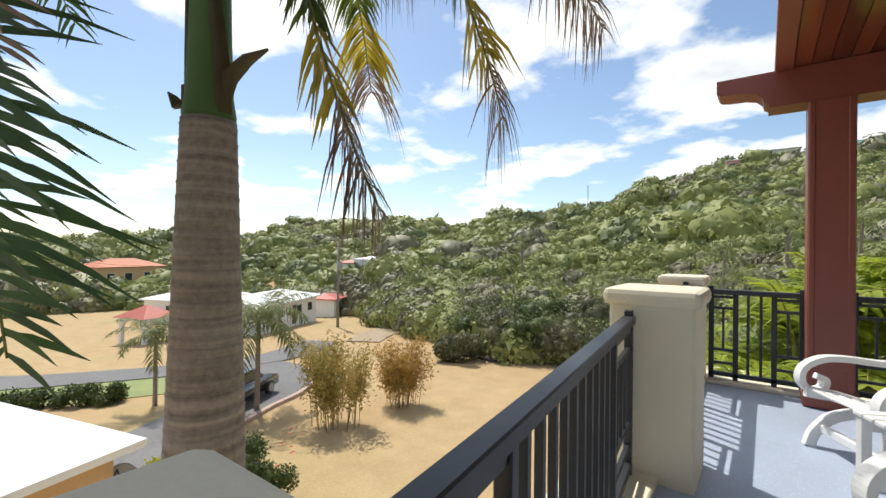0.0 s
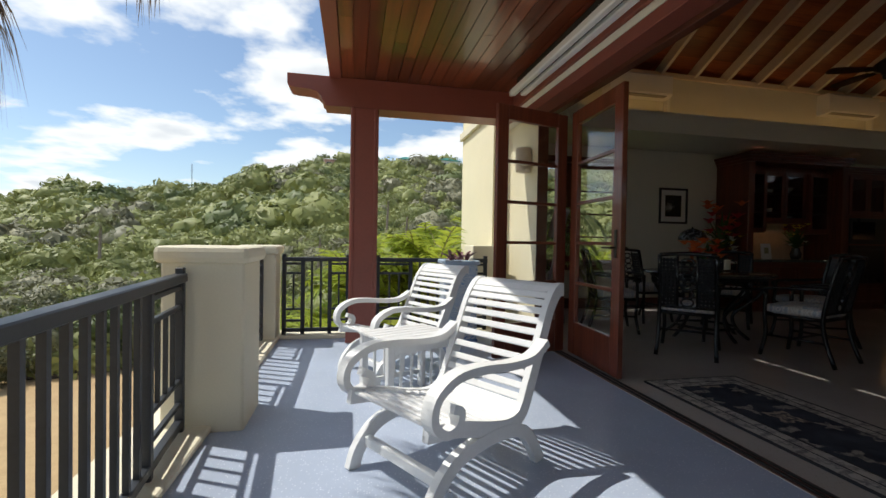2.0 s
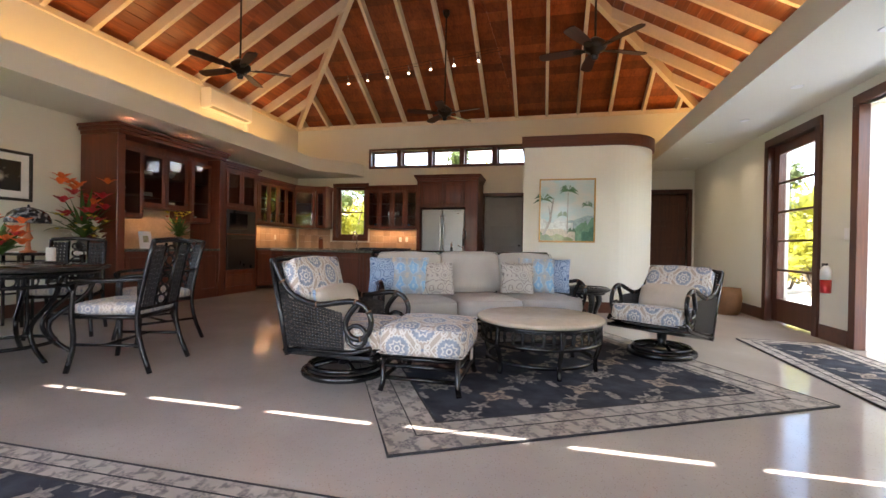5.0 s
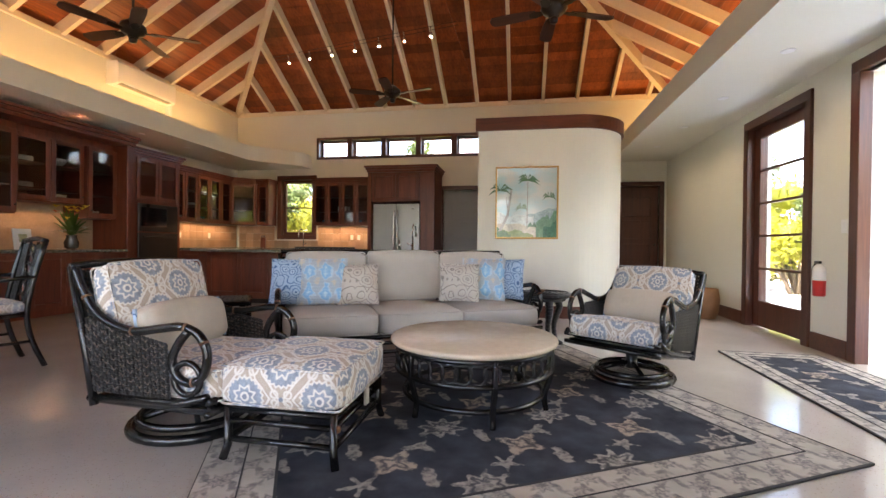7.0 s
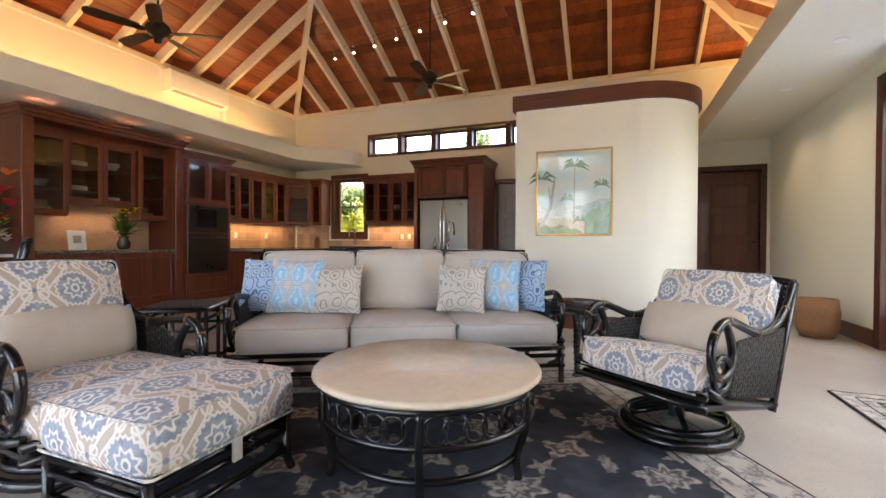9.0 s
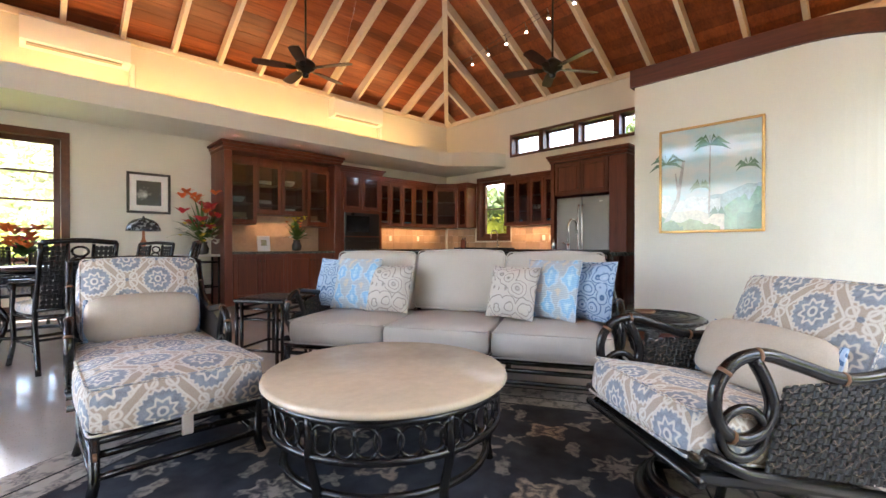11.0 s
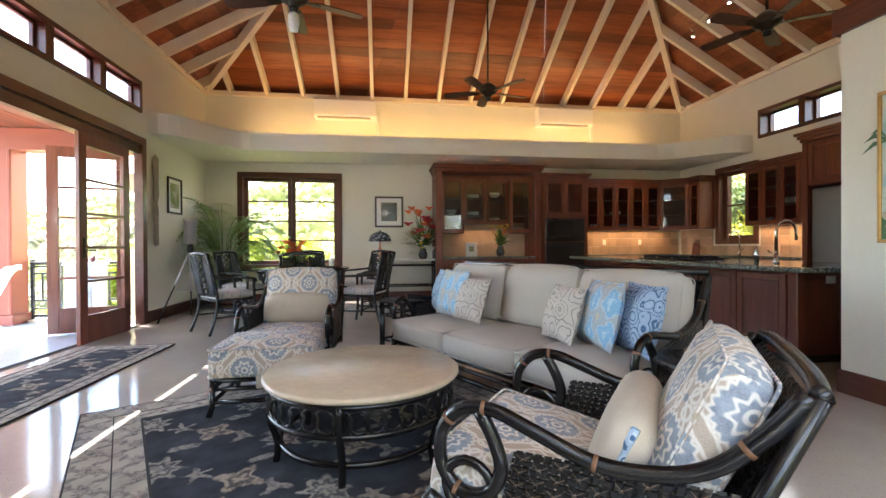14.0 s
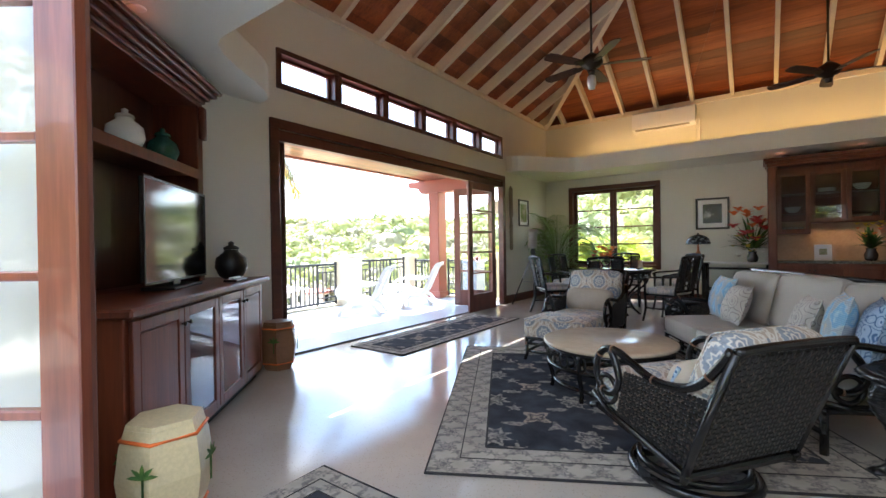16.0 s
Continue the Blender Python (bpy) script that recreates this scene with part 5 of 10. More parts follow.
def arm_side(o, x, sides=8):
    """The swept arm with its loop, a ring, a woven panel and the lower rail, in the plane x."""
    pts = smooth_path([(x, y, z) for y, z in ARM], 4)
    tube("arm_rail", pts, 0.021, M_LACQ, o, sides)
    bindings(pts, (0.12, 0.3, 0.45, 0.55, 0.7), 0.024, o)
    tube("arm_ring", ring_pts((x, -0.285, 0.375), 0.075, "x", 20), 0.015, M_LACQ, o, 7, True)
    weave("woven_side", [(x, -0.19, 0.27), (x, 0.30, 0.27), (x, 0.33, 0.63), (x, -0.17, 0.53)], 20, 14, o)
    tube("side_rail", [(x, -0.40, 0.30), (x, -0.25, 0.255), (x, 0.30, 0.235)], 0.018, M_LACQ, o, sides)
    tube("back_post", [(x, 0.27, 0.20), (x, 0.32, 0.45), (x, 0.42, 0.88)], 0.02, M_LACQ, o, sides)


def club_chair(m, label):
    o = thing("swivel_armchair", label, "armchair", "armchairs", m)
    for x in (-0.375, 0.375):
        arm_side(o, x)
    tube("top_rail", smooth_path([(-0.375, 0.42, 0.88), (-0.2, 0.43, 0.895), (0.2, 0.43, 0.895), (0.375, 0.42, 0.88)]), 0.021, M_LACQ, o)
    weave("woven_back", [(-0.36, 0.285, 0.27), (0.36, 0.285, 0.27), (0.36, 0.415, 0.86), (-0.36, 0.415, 0.86)], 26, 20, o)
    bm = bmesh.new()
    add_box(bm, -0.36, 0.36, -0.40, 0.29, 0.20, 0.245, 0.012)
    part("seat_frame", bm, M_LACQ, o)
    tube("front_rail", [(-0.385, -0.41, 0.275), (0.385, -0.41, 0.275)], 0.018, M_LACQ, o)
    tube("front_rail", [(-0.385, -0.40, 0.215), (0.385, -0.40, 0.215)], 0.016, M_LACQ, o)
    tube("swivel_ring", ring_pts((0, 0.0, 0.028), 0.31, "z", 32), 0.027, M_LACQ, o, 8, True)
    tube("swivel_ring", ring_pts((0, 0.0, 0.075), 0.27, "z", 32), 0.02, M_LACQ, o, 8, True)
    for a in (45, 135, 225, 315):
        c, s = math.cos(radians(a)), math.sin(radians(a))
        tube("spoke", [(0.27 * c, 0.27 * s, 0.07), (0.12 * c, 0.12 * s, 0.10), (0.03 * c, 0.03 * s, 0.12)], 0.016, M_LACQ, o, 6)
    lathe("swivel_post", [(0.05, 0.08), (0.04, 0.12), (0.05, 0.2)], M_BLACK, o)
    cushion("seat_cushion", 0.70, 0.66, 0.17, 0.05, M_IKAT, o, pose(0, -0.11, 0.345), 0.02, "tan and blue medallion-patterned seat cushion", 1, M_IKAT)
    cushion("back_cushion", 0.66, 0.48, 0.14, 0.055, M_IKAT, o, pose(0, 0.25, 0.66, 75, 0, 0), 0.03, "tan and blue medallion-patterned back cushion", 2, M_IKAT)
    return o


def lumbar(m, label):
    o = thing("lumbar_pillow", label, "pillow", "lumbar pillows", m)
    bm = bmesh.new()
    add_cushion(bm, 0.60, 0.13, 0.25, 0.06, 0.02, seed=5)
    part("cover", bm, M_SEATPAD, o, smooth=True)
    for s in (-1, 1):
        bm = bmesh.new()
        add_tube(bm, [(s * 0.30, 0.0, -0.12), (s * 0.307, 0.0, 0.0), (s * 0.30, 0, 0.12)], 0.012, 6)
        part("cord", bm, M_PIL_LEAF, o, "blue and white twisted cord")
    return o


C1 = pose(5.448, 1.782, 0, 0, 0, -3.6) @ Matrix.Diagonal((0.87, 0.94, 0.94, 1))
C2 = pose(6.755, -0.685, 0.012, 0, 0, -126.5) @ Matrix.Diagonal((0.85, 0.92, 0.93, 1))
club_chair(C1, "black rattan swivel armchair with medallion cushions by the ottoman")
rocked = club_chair(C2, "black rattan swivel armchair with medallion cushions on the rug")
TILT = pose(0, 0, 0.16, -10, 0, 0) @ pose(0, 0, -0.16)      # it rocks back on its swivel base
for c in rocked.children:
    if c.name.split(".")[0] not in ("swivel_ring", "spoke", "swivel_post"):
        c.matrix_basis = TILT @ c.matrix_basis
lumbar(C1 @ pose(0, 0.075, 0.555, -14, 0, 0), "beige lumbar pillow leaning in the armchair")
lumbar(C2 @ TILT @ pose(0, 0.075, 0.555, -14, 0, 0), "beige lumbar pillow with blue cord in the armchair")

# ottoman
o = thing("ottoman", "black rattan ottoman with a medallion-patterned cushion", "ottoman", "", pose(5.42, 1.11, 0.012, 0, 0, 0))
cushion("cushion", 0.62, 0.56, 0.19, 0.05, M_IKAT, o, pose(0, 0, 0.325), 0.02, "tan and blue medallion-patterned cushion", 7, M_IKAT)
for sx in (-1, 1):
    for sy in (-1, 1):
        tube("leg", [(sx * 0.30, sy * 0.26, 0.0), (sx * 0.285, sy * 0.245, 0.06), (sx * 0.285, sy * 0.245, 0.225)], 0.018, M_LACQ, o)
for z in (0.085, 0.165, 0.215):
    for s in (-1, 1):
        tube("rail", [(-0.285, s * 0.245, z), (0.285, s * 0.245, z)], 0.014, M_LACQ, o)
        tube("rail", [(s * 0.285, -0.245, z), (s * 0.285, 0.245, z)], 0.014, M_LACQ, o)
bindings([(-0.285, -0.262, 0.165), (0.285, -0.262, 0.165)] , (0.2,), 0.017, o)
box("strap", -0.02, 0.02, -0.29, -0.275, 0.17, 0.25, M_LINEN, o, 0.004, "pale fabric tie")

# sofa
S = pose(7.13, 1.063, 0, 0, 0, -60.5) @ Matrix.Diagonal((0.985, 1.0, 0.975, 1))
o = thing("sofa", "long black rattan sofa with grey-beige linen cushions", "sofa", "", S)
for x in (-1.09, 1.09):
    arm_side(o, x)
tube("top_rail", [(-1.09, 0.42, 0.90), (1.09, 0.42, 0.90)], 0.021, M_LACQ, o)
tube("back_rail", [(-1.09, 0.41, 0.84), (1.09, 0.41, 0.84)], 0.014, M_LACQ, o)
weave("woven_back", [(-1.07, 0.285, 0.27), (1.07, 0.285, 0.27), (1.07, 0.405, 0.82), (-1.07, 0.405, 0.82)], 44, 13, o)
bm = bmesh.new()
for k in range(19):
    add_tube(bm, ring_pts((-1.02 + k * 0.1133, 0.418, 0.87), 0.02, "y", 10), 0.005, 5, True)
part("ring_trim", bm, M_LACQ, o, smooth=True)
box("seat_frame", -1.07, 1.07, -0.39, 0.29, 0.225, 0.265, M_LACQ, o, 0.01)
for z in (0.25, 0.20, 0.13):
    tube("front_rail", [(-1.1, -0.405, z), (1.1, -0.405, z)], 0.015, M_LACQ, o)
for x in (-1.08, -0.36, 0.36, 1.08):
    tube("leg", [(x, -0.40, 0.0), (x, -0.40, 0.26)], 0.021, M_LACQ, o)
    tube("leg", [(x, 0.30, 0.0), (x, 0.30, 0.26)], 0.021, M_LACQ, o)
for k in (-1, 0, 1):
    cushion("seat_cushion", 0.695, 0.74, 0.18, 0.055, M_LINEN, o, pose(0.70 * k, -0.085, 0.355), 0.022, "", 20 + k, M_LINEN)
    cushion("back_cushion", 0.69, 0.46, 0.17, 0.06, M_LINEN, o, pose(0.70 * k, 0.245, 0.665 + (0.012 if k == 0 else 0), 76, 0, 0), 0.035, "", 30 + k, M_LINEN)
# local x of the sofa runs to its right when seated, south-east
for x, y, z, rx, rz, size, mat_, lab in (
    (-0.97, 0.06, 0.655, -16, -12, 0.44, M_PIL_LEAF, "blue leaf-patterned throw pillow with cord edge"),
    (-0.75, -0.02, 0.66, -16, -8, 0.45, M_PIL_IKAT, "sky blue and white ikat throw pillow"),
    (-0.47, -0.05, 0.635, -20, -4, 0.40, M_PIL_PAISLEY, "grey paisley throw pillow with cord edge"),
    (0.44, -0.08, 0.635, -18, -22, 0.40, M_PIL_PAISLEY, "grey paisley throw pillow with cord edge"),
    (0.69, -0.05, 0.66, -14, -30, 0.45, M_PIL_IKAT, "sky blue and white ikat throw pillow"),
    (0.91, -0.02, 0.655, -14, -34, 0.44, M_PIL_LEAF, "blue leaf-patterned throw pillow with cord edge")):
    throw_pillow("throw_pillow", size * 0.88, 0.15, mat_, lab, S @ pose(x, y, z, rx, 0, rz), "sofa pillows")

# coffee table
o = thing("coffee_table", "round coffee table with a cream marble top on black rattan", "coffee table", "", pose(6.062, 0.385, 0.012) @ Matrix.Diagonal((0.87, 0.87, 0.96, 1)))
lathe("tabletop", [(0.0, 0.375), (0.535, 0.375), (0.56, 0.382), (0.575, 0.395), (0.572, 0.408), (0.56, 0.415), (0.0, 0.415)], M_MARBLE, o, 64, "honed cream marble top")
for z, r in ((0.362, 0.53), (0.232, 0.53), (0.085, 0.475)):
    tube("hoop", ring_pts((0, 0, z), r, "z", 48), 0.016, M_LACQ, o, 8, True)
bm = bmesh.new()
for k in range(40):
    a = 2 * math.pi * k / 40
    c = Vector((0.53 * math.cos(a), 0.53 * math.sin(a), 0.297))
    t = Vector((-math.sin(a), math.cos(a), 0))
    add_tube(bm, [c + 0.052 * (math.cos(b) * t + math.sin(b) * Vector((0, 0, 1))) for b in (2 * math.pi * q / 14 for q in range(14))], 0.0075, 5, True)
tagged(part("ring_frieze", bm, M_LACQ, o, "row of interlaced black rings", smooth=True), kind="stuff")
for k in range(6):
    a = radians(60 * k + 20)
    c, s = math.cos(a), math.sin(a)
    pts = smooth_path([(0.53 * c, 0.53 * s, 0.365), (0.53 * c, 0.53 * s, 0.22), (0.49 * c, 0.49 * s, 0.09), (0.50 * c, 0.50 * s, 0.0)])
    tube("leg", pts, 0.019, M_LACQ, o)

# square bamboo side table
o = thing("side_table", "square black bamboo side table with a woven top", "side table", "", pose(6.42, 2.38, 0, 0, 0, -57.5))
box("tabletop", -0.22, 0.22, -0.22, 0.22, 0.485, 0.515, M_LACQ, o, 0.008)
weave("woven_top", [(-0.19, -0.19, 0.516), (0.19, -0.19, 0.516), (0.19, 0.19, 0.516), (-0.19, 0.19, 0.516)], 11, 11, o)
for sx in (-1, 1):
    for sy in (-1, 1):
        for dx in (0, 0.045):
            tube("leg", [(sx * (0.2 - dx), sy * 0.2, 0), (sx * (0.2 - dx), sy * 0.2, 0.485)], 0.014, M_LACQ, o, 7)
for z in (0.12, 0.36, 0.44):
    for s in (-1, 1):
        tube("rail", [(-0.2, s * 0.2, z), (0.2, s * 0.2, z)], 0.011, M_LACQ, o, 6)
        tube("rail", [(s * 0.2, -0.2, z), (s * 0.2, 0.2, z)], 0.011, M_LACQ, o, 6)

# round side table with twisted legs
o = thing("side_table", "round black carved side table with twisted legs", "side table", "", pose(7.68, -0.12, 0) @ Matrix.Scale(0.93, 4))
lathe("tabletop", [(0.0, 0.50), (0.23, 0.50), (0.262, 0.515), (0.27, 0.535), (0.255, 0.55), (0.0, 0.552)], M_BLACK, o, 40)
bm = bmesh.new()
for r in (0.06, 0.12, 0.18, 0.23):
    add_tube(bm, ring_pts((0, 0, 0.552), r, "z", 32), 0.006, 5, True)
for k in range(32):
    a = 2 * math.pi * k / 32
    add_tube(bm, ring_pts((0.265 * math.cos(a), 0.265 * math.sin(a), 0.53), 0.014, "z", 8), 0.005, 4, True)
part("carving", bm, M_WEAVE, o, smooth=True)
lathe("apron", [(0.2, 0.47), (0.215, 0.485), (0.2, 0.5)], M_BLACK, o, 32)
for k in range(3):
    a = radians(120 * k + 70)
    c, s = math.cos(a), math.sin(a)
    ctr = smooth_path([(0.17 * c, 0.17 * s, 0.48), (0.2 * c, 0.2 * s, 0.38), (0.13 * c, 0.13 * s, 0.22), (0.15 * c, 0.15 * s, 0.07), (0.20 * c, 0.20 * s, 0.02)], 10)
    rad = [0.042 - 0.022 * min(1, i / 28) + 0.0 for i in range(len(ctr))]
    bm = bmesh.new()
    add_tube(bm, ctr, 0, 8, False, rad)
    helix = []
    for i, p in enumerate(ctr):
        for q in range(3):
            b = (i * 3 + q) * 0.75
            helix.append(p + (rad[i]) * Vector((math.cos(b), math.sin(b), 0)) + Vector((0, 0, -0.004 * q)))
    add_tube(bm, helix, 0.007, 5)
    part("leg", bm, M_BLACK, o, smooth=True)
    f = lathe("foot", [(0.0, 0.0), (0.042, 0.002), (0.045, 0.02), (0.02, 0.04)], M_BLACK, o, 14)
    f.matrix_basis = pose(0.20 * c, 0.20 * s, 0)
o = thing("coaster_tray", "small brown wooden tray on the side table", "tray", "", pose(7.64, -0.06, 0.52))
lathe("tray", [(0.0, 0.0), (0.05, 0.0), (0.06, 0.018), (0.054, 0.018), (0.046, 0.006), (0, 0.006)], M_WRAP, o, 20)

# rugs
def rug(m, w, d, border, label):
    o = thing("rug", label, "rug", "rugs", m)
    box("field", -w / 2 + border, w / 2 - border, -d / 2 + border, d / 2 - border, 0.0, 0.011, M_RUGFIELD, o, 0)
    bm = bmesh.new()
    for x0, x1, y0, y1 in ((-w / 2, w / 2, -d / 2, -d / 2 + border), (-w / 2, w / 2, d / 2 - border, d / 2), (-w / 2, -w / 2 + border, -d / 2 + border, d / 2 - border), (w / 2 - border, w / 2, -d / 2 + border, d / 2 - border)):
        add_box(bm, x0, x1, y0, y1, 0.0, 0.010)
    part("border", bm, M_RUGEDGE, o, "beige patterned border")
    tube("binding", [(-w / 2, -d / 2, 0.006), (w / 2, -d / 2, 0.006), (w / 2, d / 2, 0.006), (-w / 2, d / 2, 0.006)], 0.008, M_RUGBIND, o, 6, True)
    bm = bmesh.new()
    for q, t in ((border, 0.012), (border * 0.55, 0.006)):
        for s in (-1, 1):
            add_box(bm, -w / 2 + q, w / 2 - q, s * (d / 2 - q) - t / 2, s * (d / 2 - q) + t / 2, 0.009, 0.0125)
            add_box(bm, s * (w / 2 - q) - t / 2, s * (w / 2 - q) + t / 2, -d / 2 + q, d / 2 - q, 0.009, 0.0125)
    part("guard_stripe", bm, M_RUGBIND, o)
    return o

rug(pose(6.02, 0.36, 0.001, 0, 0, -61.4), 2.78, 2.36, 0.30, "dark grey-blue patterned rug with a beige border")
rug(pose(3.56, 1.68, 0.001, 0, 0, 90), 2.74, 0.80, 0.17, "dark patterned runner along the terrace opening")
rug(pose(6.48, -2.08, 0.001, 0, 0, 0), 2.62, 0.80, 0.17, "blue-grey patterned runner along the garden opening")

# ---- dining corner ----
def dining_chair(m, label):
    o = thing("dining_chair", label, "chair", "dining chairs", m)
    cushion("seat", 0.47, 0.46, 0.09, 0.035, M_IKATPALE, o, pose(0, -0.01, 0.455), 0.015, "pale patterned seat pad", 3)
    for s in (-1, 1):
        tube("seat_rail", [(s * 0.235, -0.23, 0.40), (s * 0.235, 0.22, 0.40)], 0.016, M_LACQ, o, 6)
        tube("leg", smooth_path([(s * 0.235, -0.23, 0.64), (s * 0.24, -0.235, 0.40), (s * 0.235, -0.225, 0.2), (s * 0.255, -0.26, 0.0)], 3), 0.018, M_LACQ, o, 7)
        tube("leg", smooth_path([(s * 0.23, 0.33, 0.95), (s * 0.23, 0.26, 0.66), (s * 0.235, 0.22, 0.40), (s * 0.235, 0.25, 0.2), (s * 0.245, 0.32, 0.0)], 3), 0.018, M_LACQ, o, 7)
        tube("arm", smooth_path([(s * 0.232, 0.27, 0.68), (s * 0.27, 0.05, 0.665), (s * 0.27, -0.17, 0.655), (s * 0.255, -0.25, 0.63), (s * 0.245, -0.225, 0.58)], 3), 0.016, M_LACQ, o, 7)
        tube("stretcher", [(s * 0.238, -0.23, 0.2), (s * 0.236, 0.24, 0.2)], 0.011, M_LACQ, o, 6)
        weave("woven_panel", [(s * 0.21, 0.235, 0.46), (s * 0.085, 0.235, 0.46), (s * 0.085, 0.325, 0.92), (s * 0.21, 0.325, 0.92)], 4, 13, o, tied=False)
        tube("back_stile", [(s * 0.08, 0.235, 0.45), (s * 0.08, 0.33, 0.94)], 0.011, M_LACQ, o, 6)
    for y in (-0.23, 0.22):
        tube("seat_rail", [(-0.235, y, 0.40), (0.235, y, 0.40)], 0.016, M_LACQ, o, 6)
    tube("stretcher", [(-0.238, 0.0, 0.2), (0.238, 0.0, 0.2)], 0.011, M_LACQ, o, 6)
    tube("top_rail", smooth_path([(-0.23, 0.33, 0.95), (0, 0.345, 0.965), (0.23, 0.33, 0.95)]), 0.02, M_LACQ, o, 7)
    tube("back_rail", [(-0.23, 0.235, 0.46), (0.23, 0.235, 0.46)], 0.013, M_LACQ, o, 6)
    bm = bmesh.new()
    for k in range(6):
        t = (k + 0.5) / 6
        c = Vector((0, 0.237 + 0.09 * t, 0.47 + 0.45 * t))
        add_tube(bm, ring_pts(c, 0.052, "y", 14, 0.036), 0.009, 5, True)
    tagged(part("scrollwork", bm, M_LACQ, o, smooth=True), kind="stuff")
    return o

M_IKATPALE = medallion_fabric("pale_medallion_fabric", 0.34, 0.27, (0.47, 0.42, 0.36), (0.66, 0.63, 0.58), (0.36, 0.39, 0.44), (0.24, 0.27, 0.33))
TC = Vector((5.02, 4.48, 0))
ref = None
for ang in (-81, -27, 33, 93, 153, 219):
    p = TC + 1.03 * Vector((math.cos(radians(ang)), math.sin(radians(ang)), 0))
    m = pose(p.x, p.y, 0, 0, 0, ang - 90 + 180 + 0 - 180 + (6 if ang % 2 else -5))
    if ref is None:
        ref = dining_chair(m, "black rattan dining armchair with a woven back")
    else:
        copy_thing(ref, m)
o = thing("dining_table", "round black dining table with a carved apron", "dining table", "", pose(TC.x, TC.y, 0))
lathe("tabletop", [(0.0, 0.705), (0.62, 0.705), (0.655, 0.715), (0.665, 0.73), (0.65, 0.742), (0.0, 0.744)], plain("dark_polished_stone", (0.04, 0.036, 0.034), 0.12, vary=0.3, fine=30, relief=0.0), o, 56)
for z, r in ((0.69, 0.58), (0.60, 0.56), (0.12, 0.30)):
    tube("hoop", ring_pts((0, 0, z), r, "z", 40), 0.015, M_LACQ, o, 7, True)
for k in range(8):
    a = radians(45 * k)
    c, s = math.cos(a), math.sin(a)
    tube("leg", smooth_path([(0.57 * c, 0.57 * s, 0.70), (0.5 * c, 0.5 * s, 0.5), (0.27 * c, 0.27 * s, 0.28), (0.30 * c, 0.30 * s, 0.12), (0.42 * c, 0.42 * s, 0.0)], 4), 0.018, M_LACQ, o, 7)
bm = bmesh.new()
for k in range(30):
    a = 2 * math.pi * k / 30
    c, t = Vector((0.57 * math.cos(a), 0.57 * math.sin(a), 0.645)), Vector((-math.sin(a), math.cos(a), 0))
    add_tube(bm, [c + 0.038 * (math.cos(b) * t + math.sin(b) * Vector((0, 0, 1))) for b in (2 * math.pi * q / 10 for q in range(10))], 0.007, 4, True)
tagged(part("ring_frieze", bm, M_LACQ, o, smooth=True), kind="stuff")

# ---- flowers and plants ----
M_LEAFDK = foliage("broad_leaf", (0.02, 0.06, 0.015), (0.05, 0.12, 0.03), (0.12, 0.22, 0.06), 0.25, scale=4)
M_PETALO = plain("orange_petal", (0.75, 0.16, 0.03), 0.5, island=0.3)
M_PETALR = plain("red_petal", (0.5, 0.02, 0.03), 0.35, island=0.3)
M_PETALW = plain("white_petal", (0.8, 0.78, 0.7), 0.5, island=0.1)
M_PETALY = plain("yellow_petal", (0.72, 0.55, 0.05), 0.5, island=0.2)
M_CERAMIC = plain("dark_ceramic", (0.05, 0.045, 0.04), 0.25)


def add_blade(bm, p, d, length, width, droop, seg=6, up=Vector((0, 0, 1))):
    """A tapered leaf blade from p along d, drooping; slightly folded along its middle."""
    p, d = Vector(p), Vector(d).normalized()
    side = d.cross(up)
    side = side.normalized() if side.length > 1e-4 else Vector((1, 0, 0))
    rows = []
    for k in range(seg + 1):
        t = k / seg
        w = width * math.sin(math.pi * min(1, 0.12 + 0.88 * t)) ** 0.7 * (1 if t < 0.999 else 0.05)
        nrm = side.cross(d).normalized()
        rows.append([bm.verts.new(p - side * w / 2 + nrm * w * 0.12), bm.verts.new(p), bm.verts.new(p + side * w / 2 + nrm * w * 0.12)])
        p = p + d * length / seg
        d = (d + Vector((0, 0, -droop / seg))).normalized()
    for a, b in zip(rows, rows[1:]):
        bm.faces.new((a[0], a[1], b[1], b[0]))
        bm.faces.new((a[1], a[2], b[2], b[1]))


def add_flower(bm, p, r, n, tilt=0.6, seed=0):
    rr = random.Random(seed)
    for k in range(n):
        a = 2 * math.pi * k / n + rr.uniform(-0.2, 0.2)
        add_blade(bm, p, (math.cos(a), math.sin(a), tilt), r, r * 0.5, 0.4, 3)


def bouquet(name, m, spread, height, parts, label, vase=True, seed=0):
    o = thing(name, label, "flowers", "", m)
    rr = random.Random(seed)
    if vase:
        lathe("vase", [(0.05, 0), (0.075, 0.02), (0.085, 0.09), (0.055, 0.16), (0.065, 0.19)], M_CERAMIC, o, 18)
    z0 = 0.17 if vase else 0.08
    bm = bmesh.new()
    for k in range(46):
        a, e = rr.uniform(0, 6.28), rr.uniform(0.1, 1.2)
        add_blade(bm, (0, 0, z0), (math.cos(a) * e, math.sin(a) * e, 1), rr.uniform(0.5, 1.0) * height * (1 - 0.3 * min(1, e)), 0.05, rr.uniform(0.3, 1.4))
    part("leaves", bm, M_LEAFDK, o)
    for mat_, count, r, n, zlo, zhi, nm in parts:
        bm = bmesh.new()
        for k in range(count):
            a, q = rr.uniform(0, 6.28), rr.uniform(0.2, 1.0)
            zz = z0 + rr.uniform(zlo, zhi) * height
            add_flower(bm, Vector((spread * q * math.cos(a), spread * q * math.sin(a), zz)), r, n, 0.8, rr.randint(0, 999))
        part(nm, bm, mat_, o)
    return o

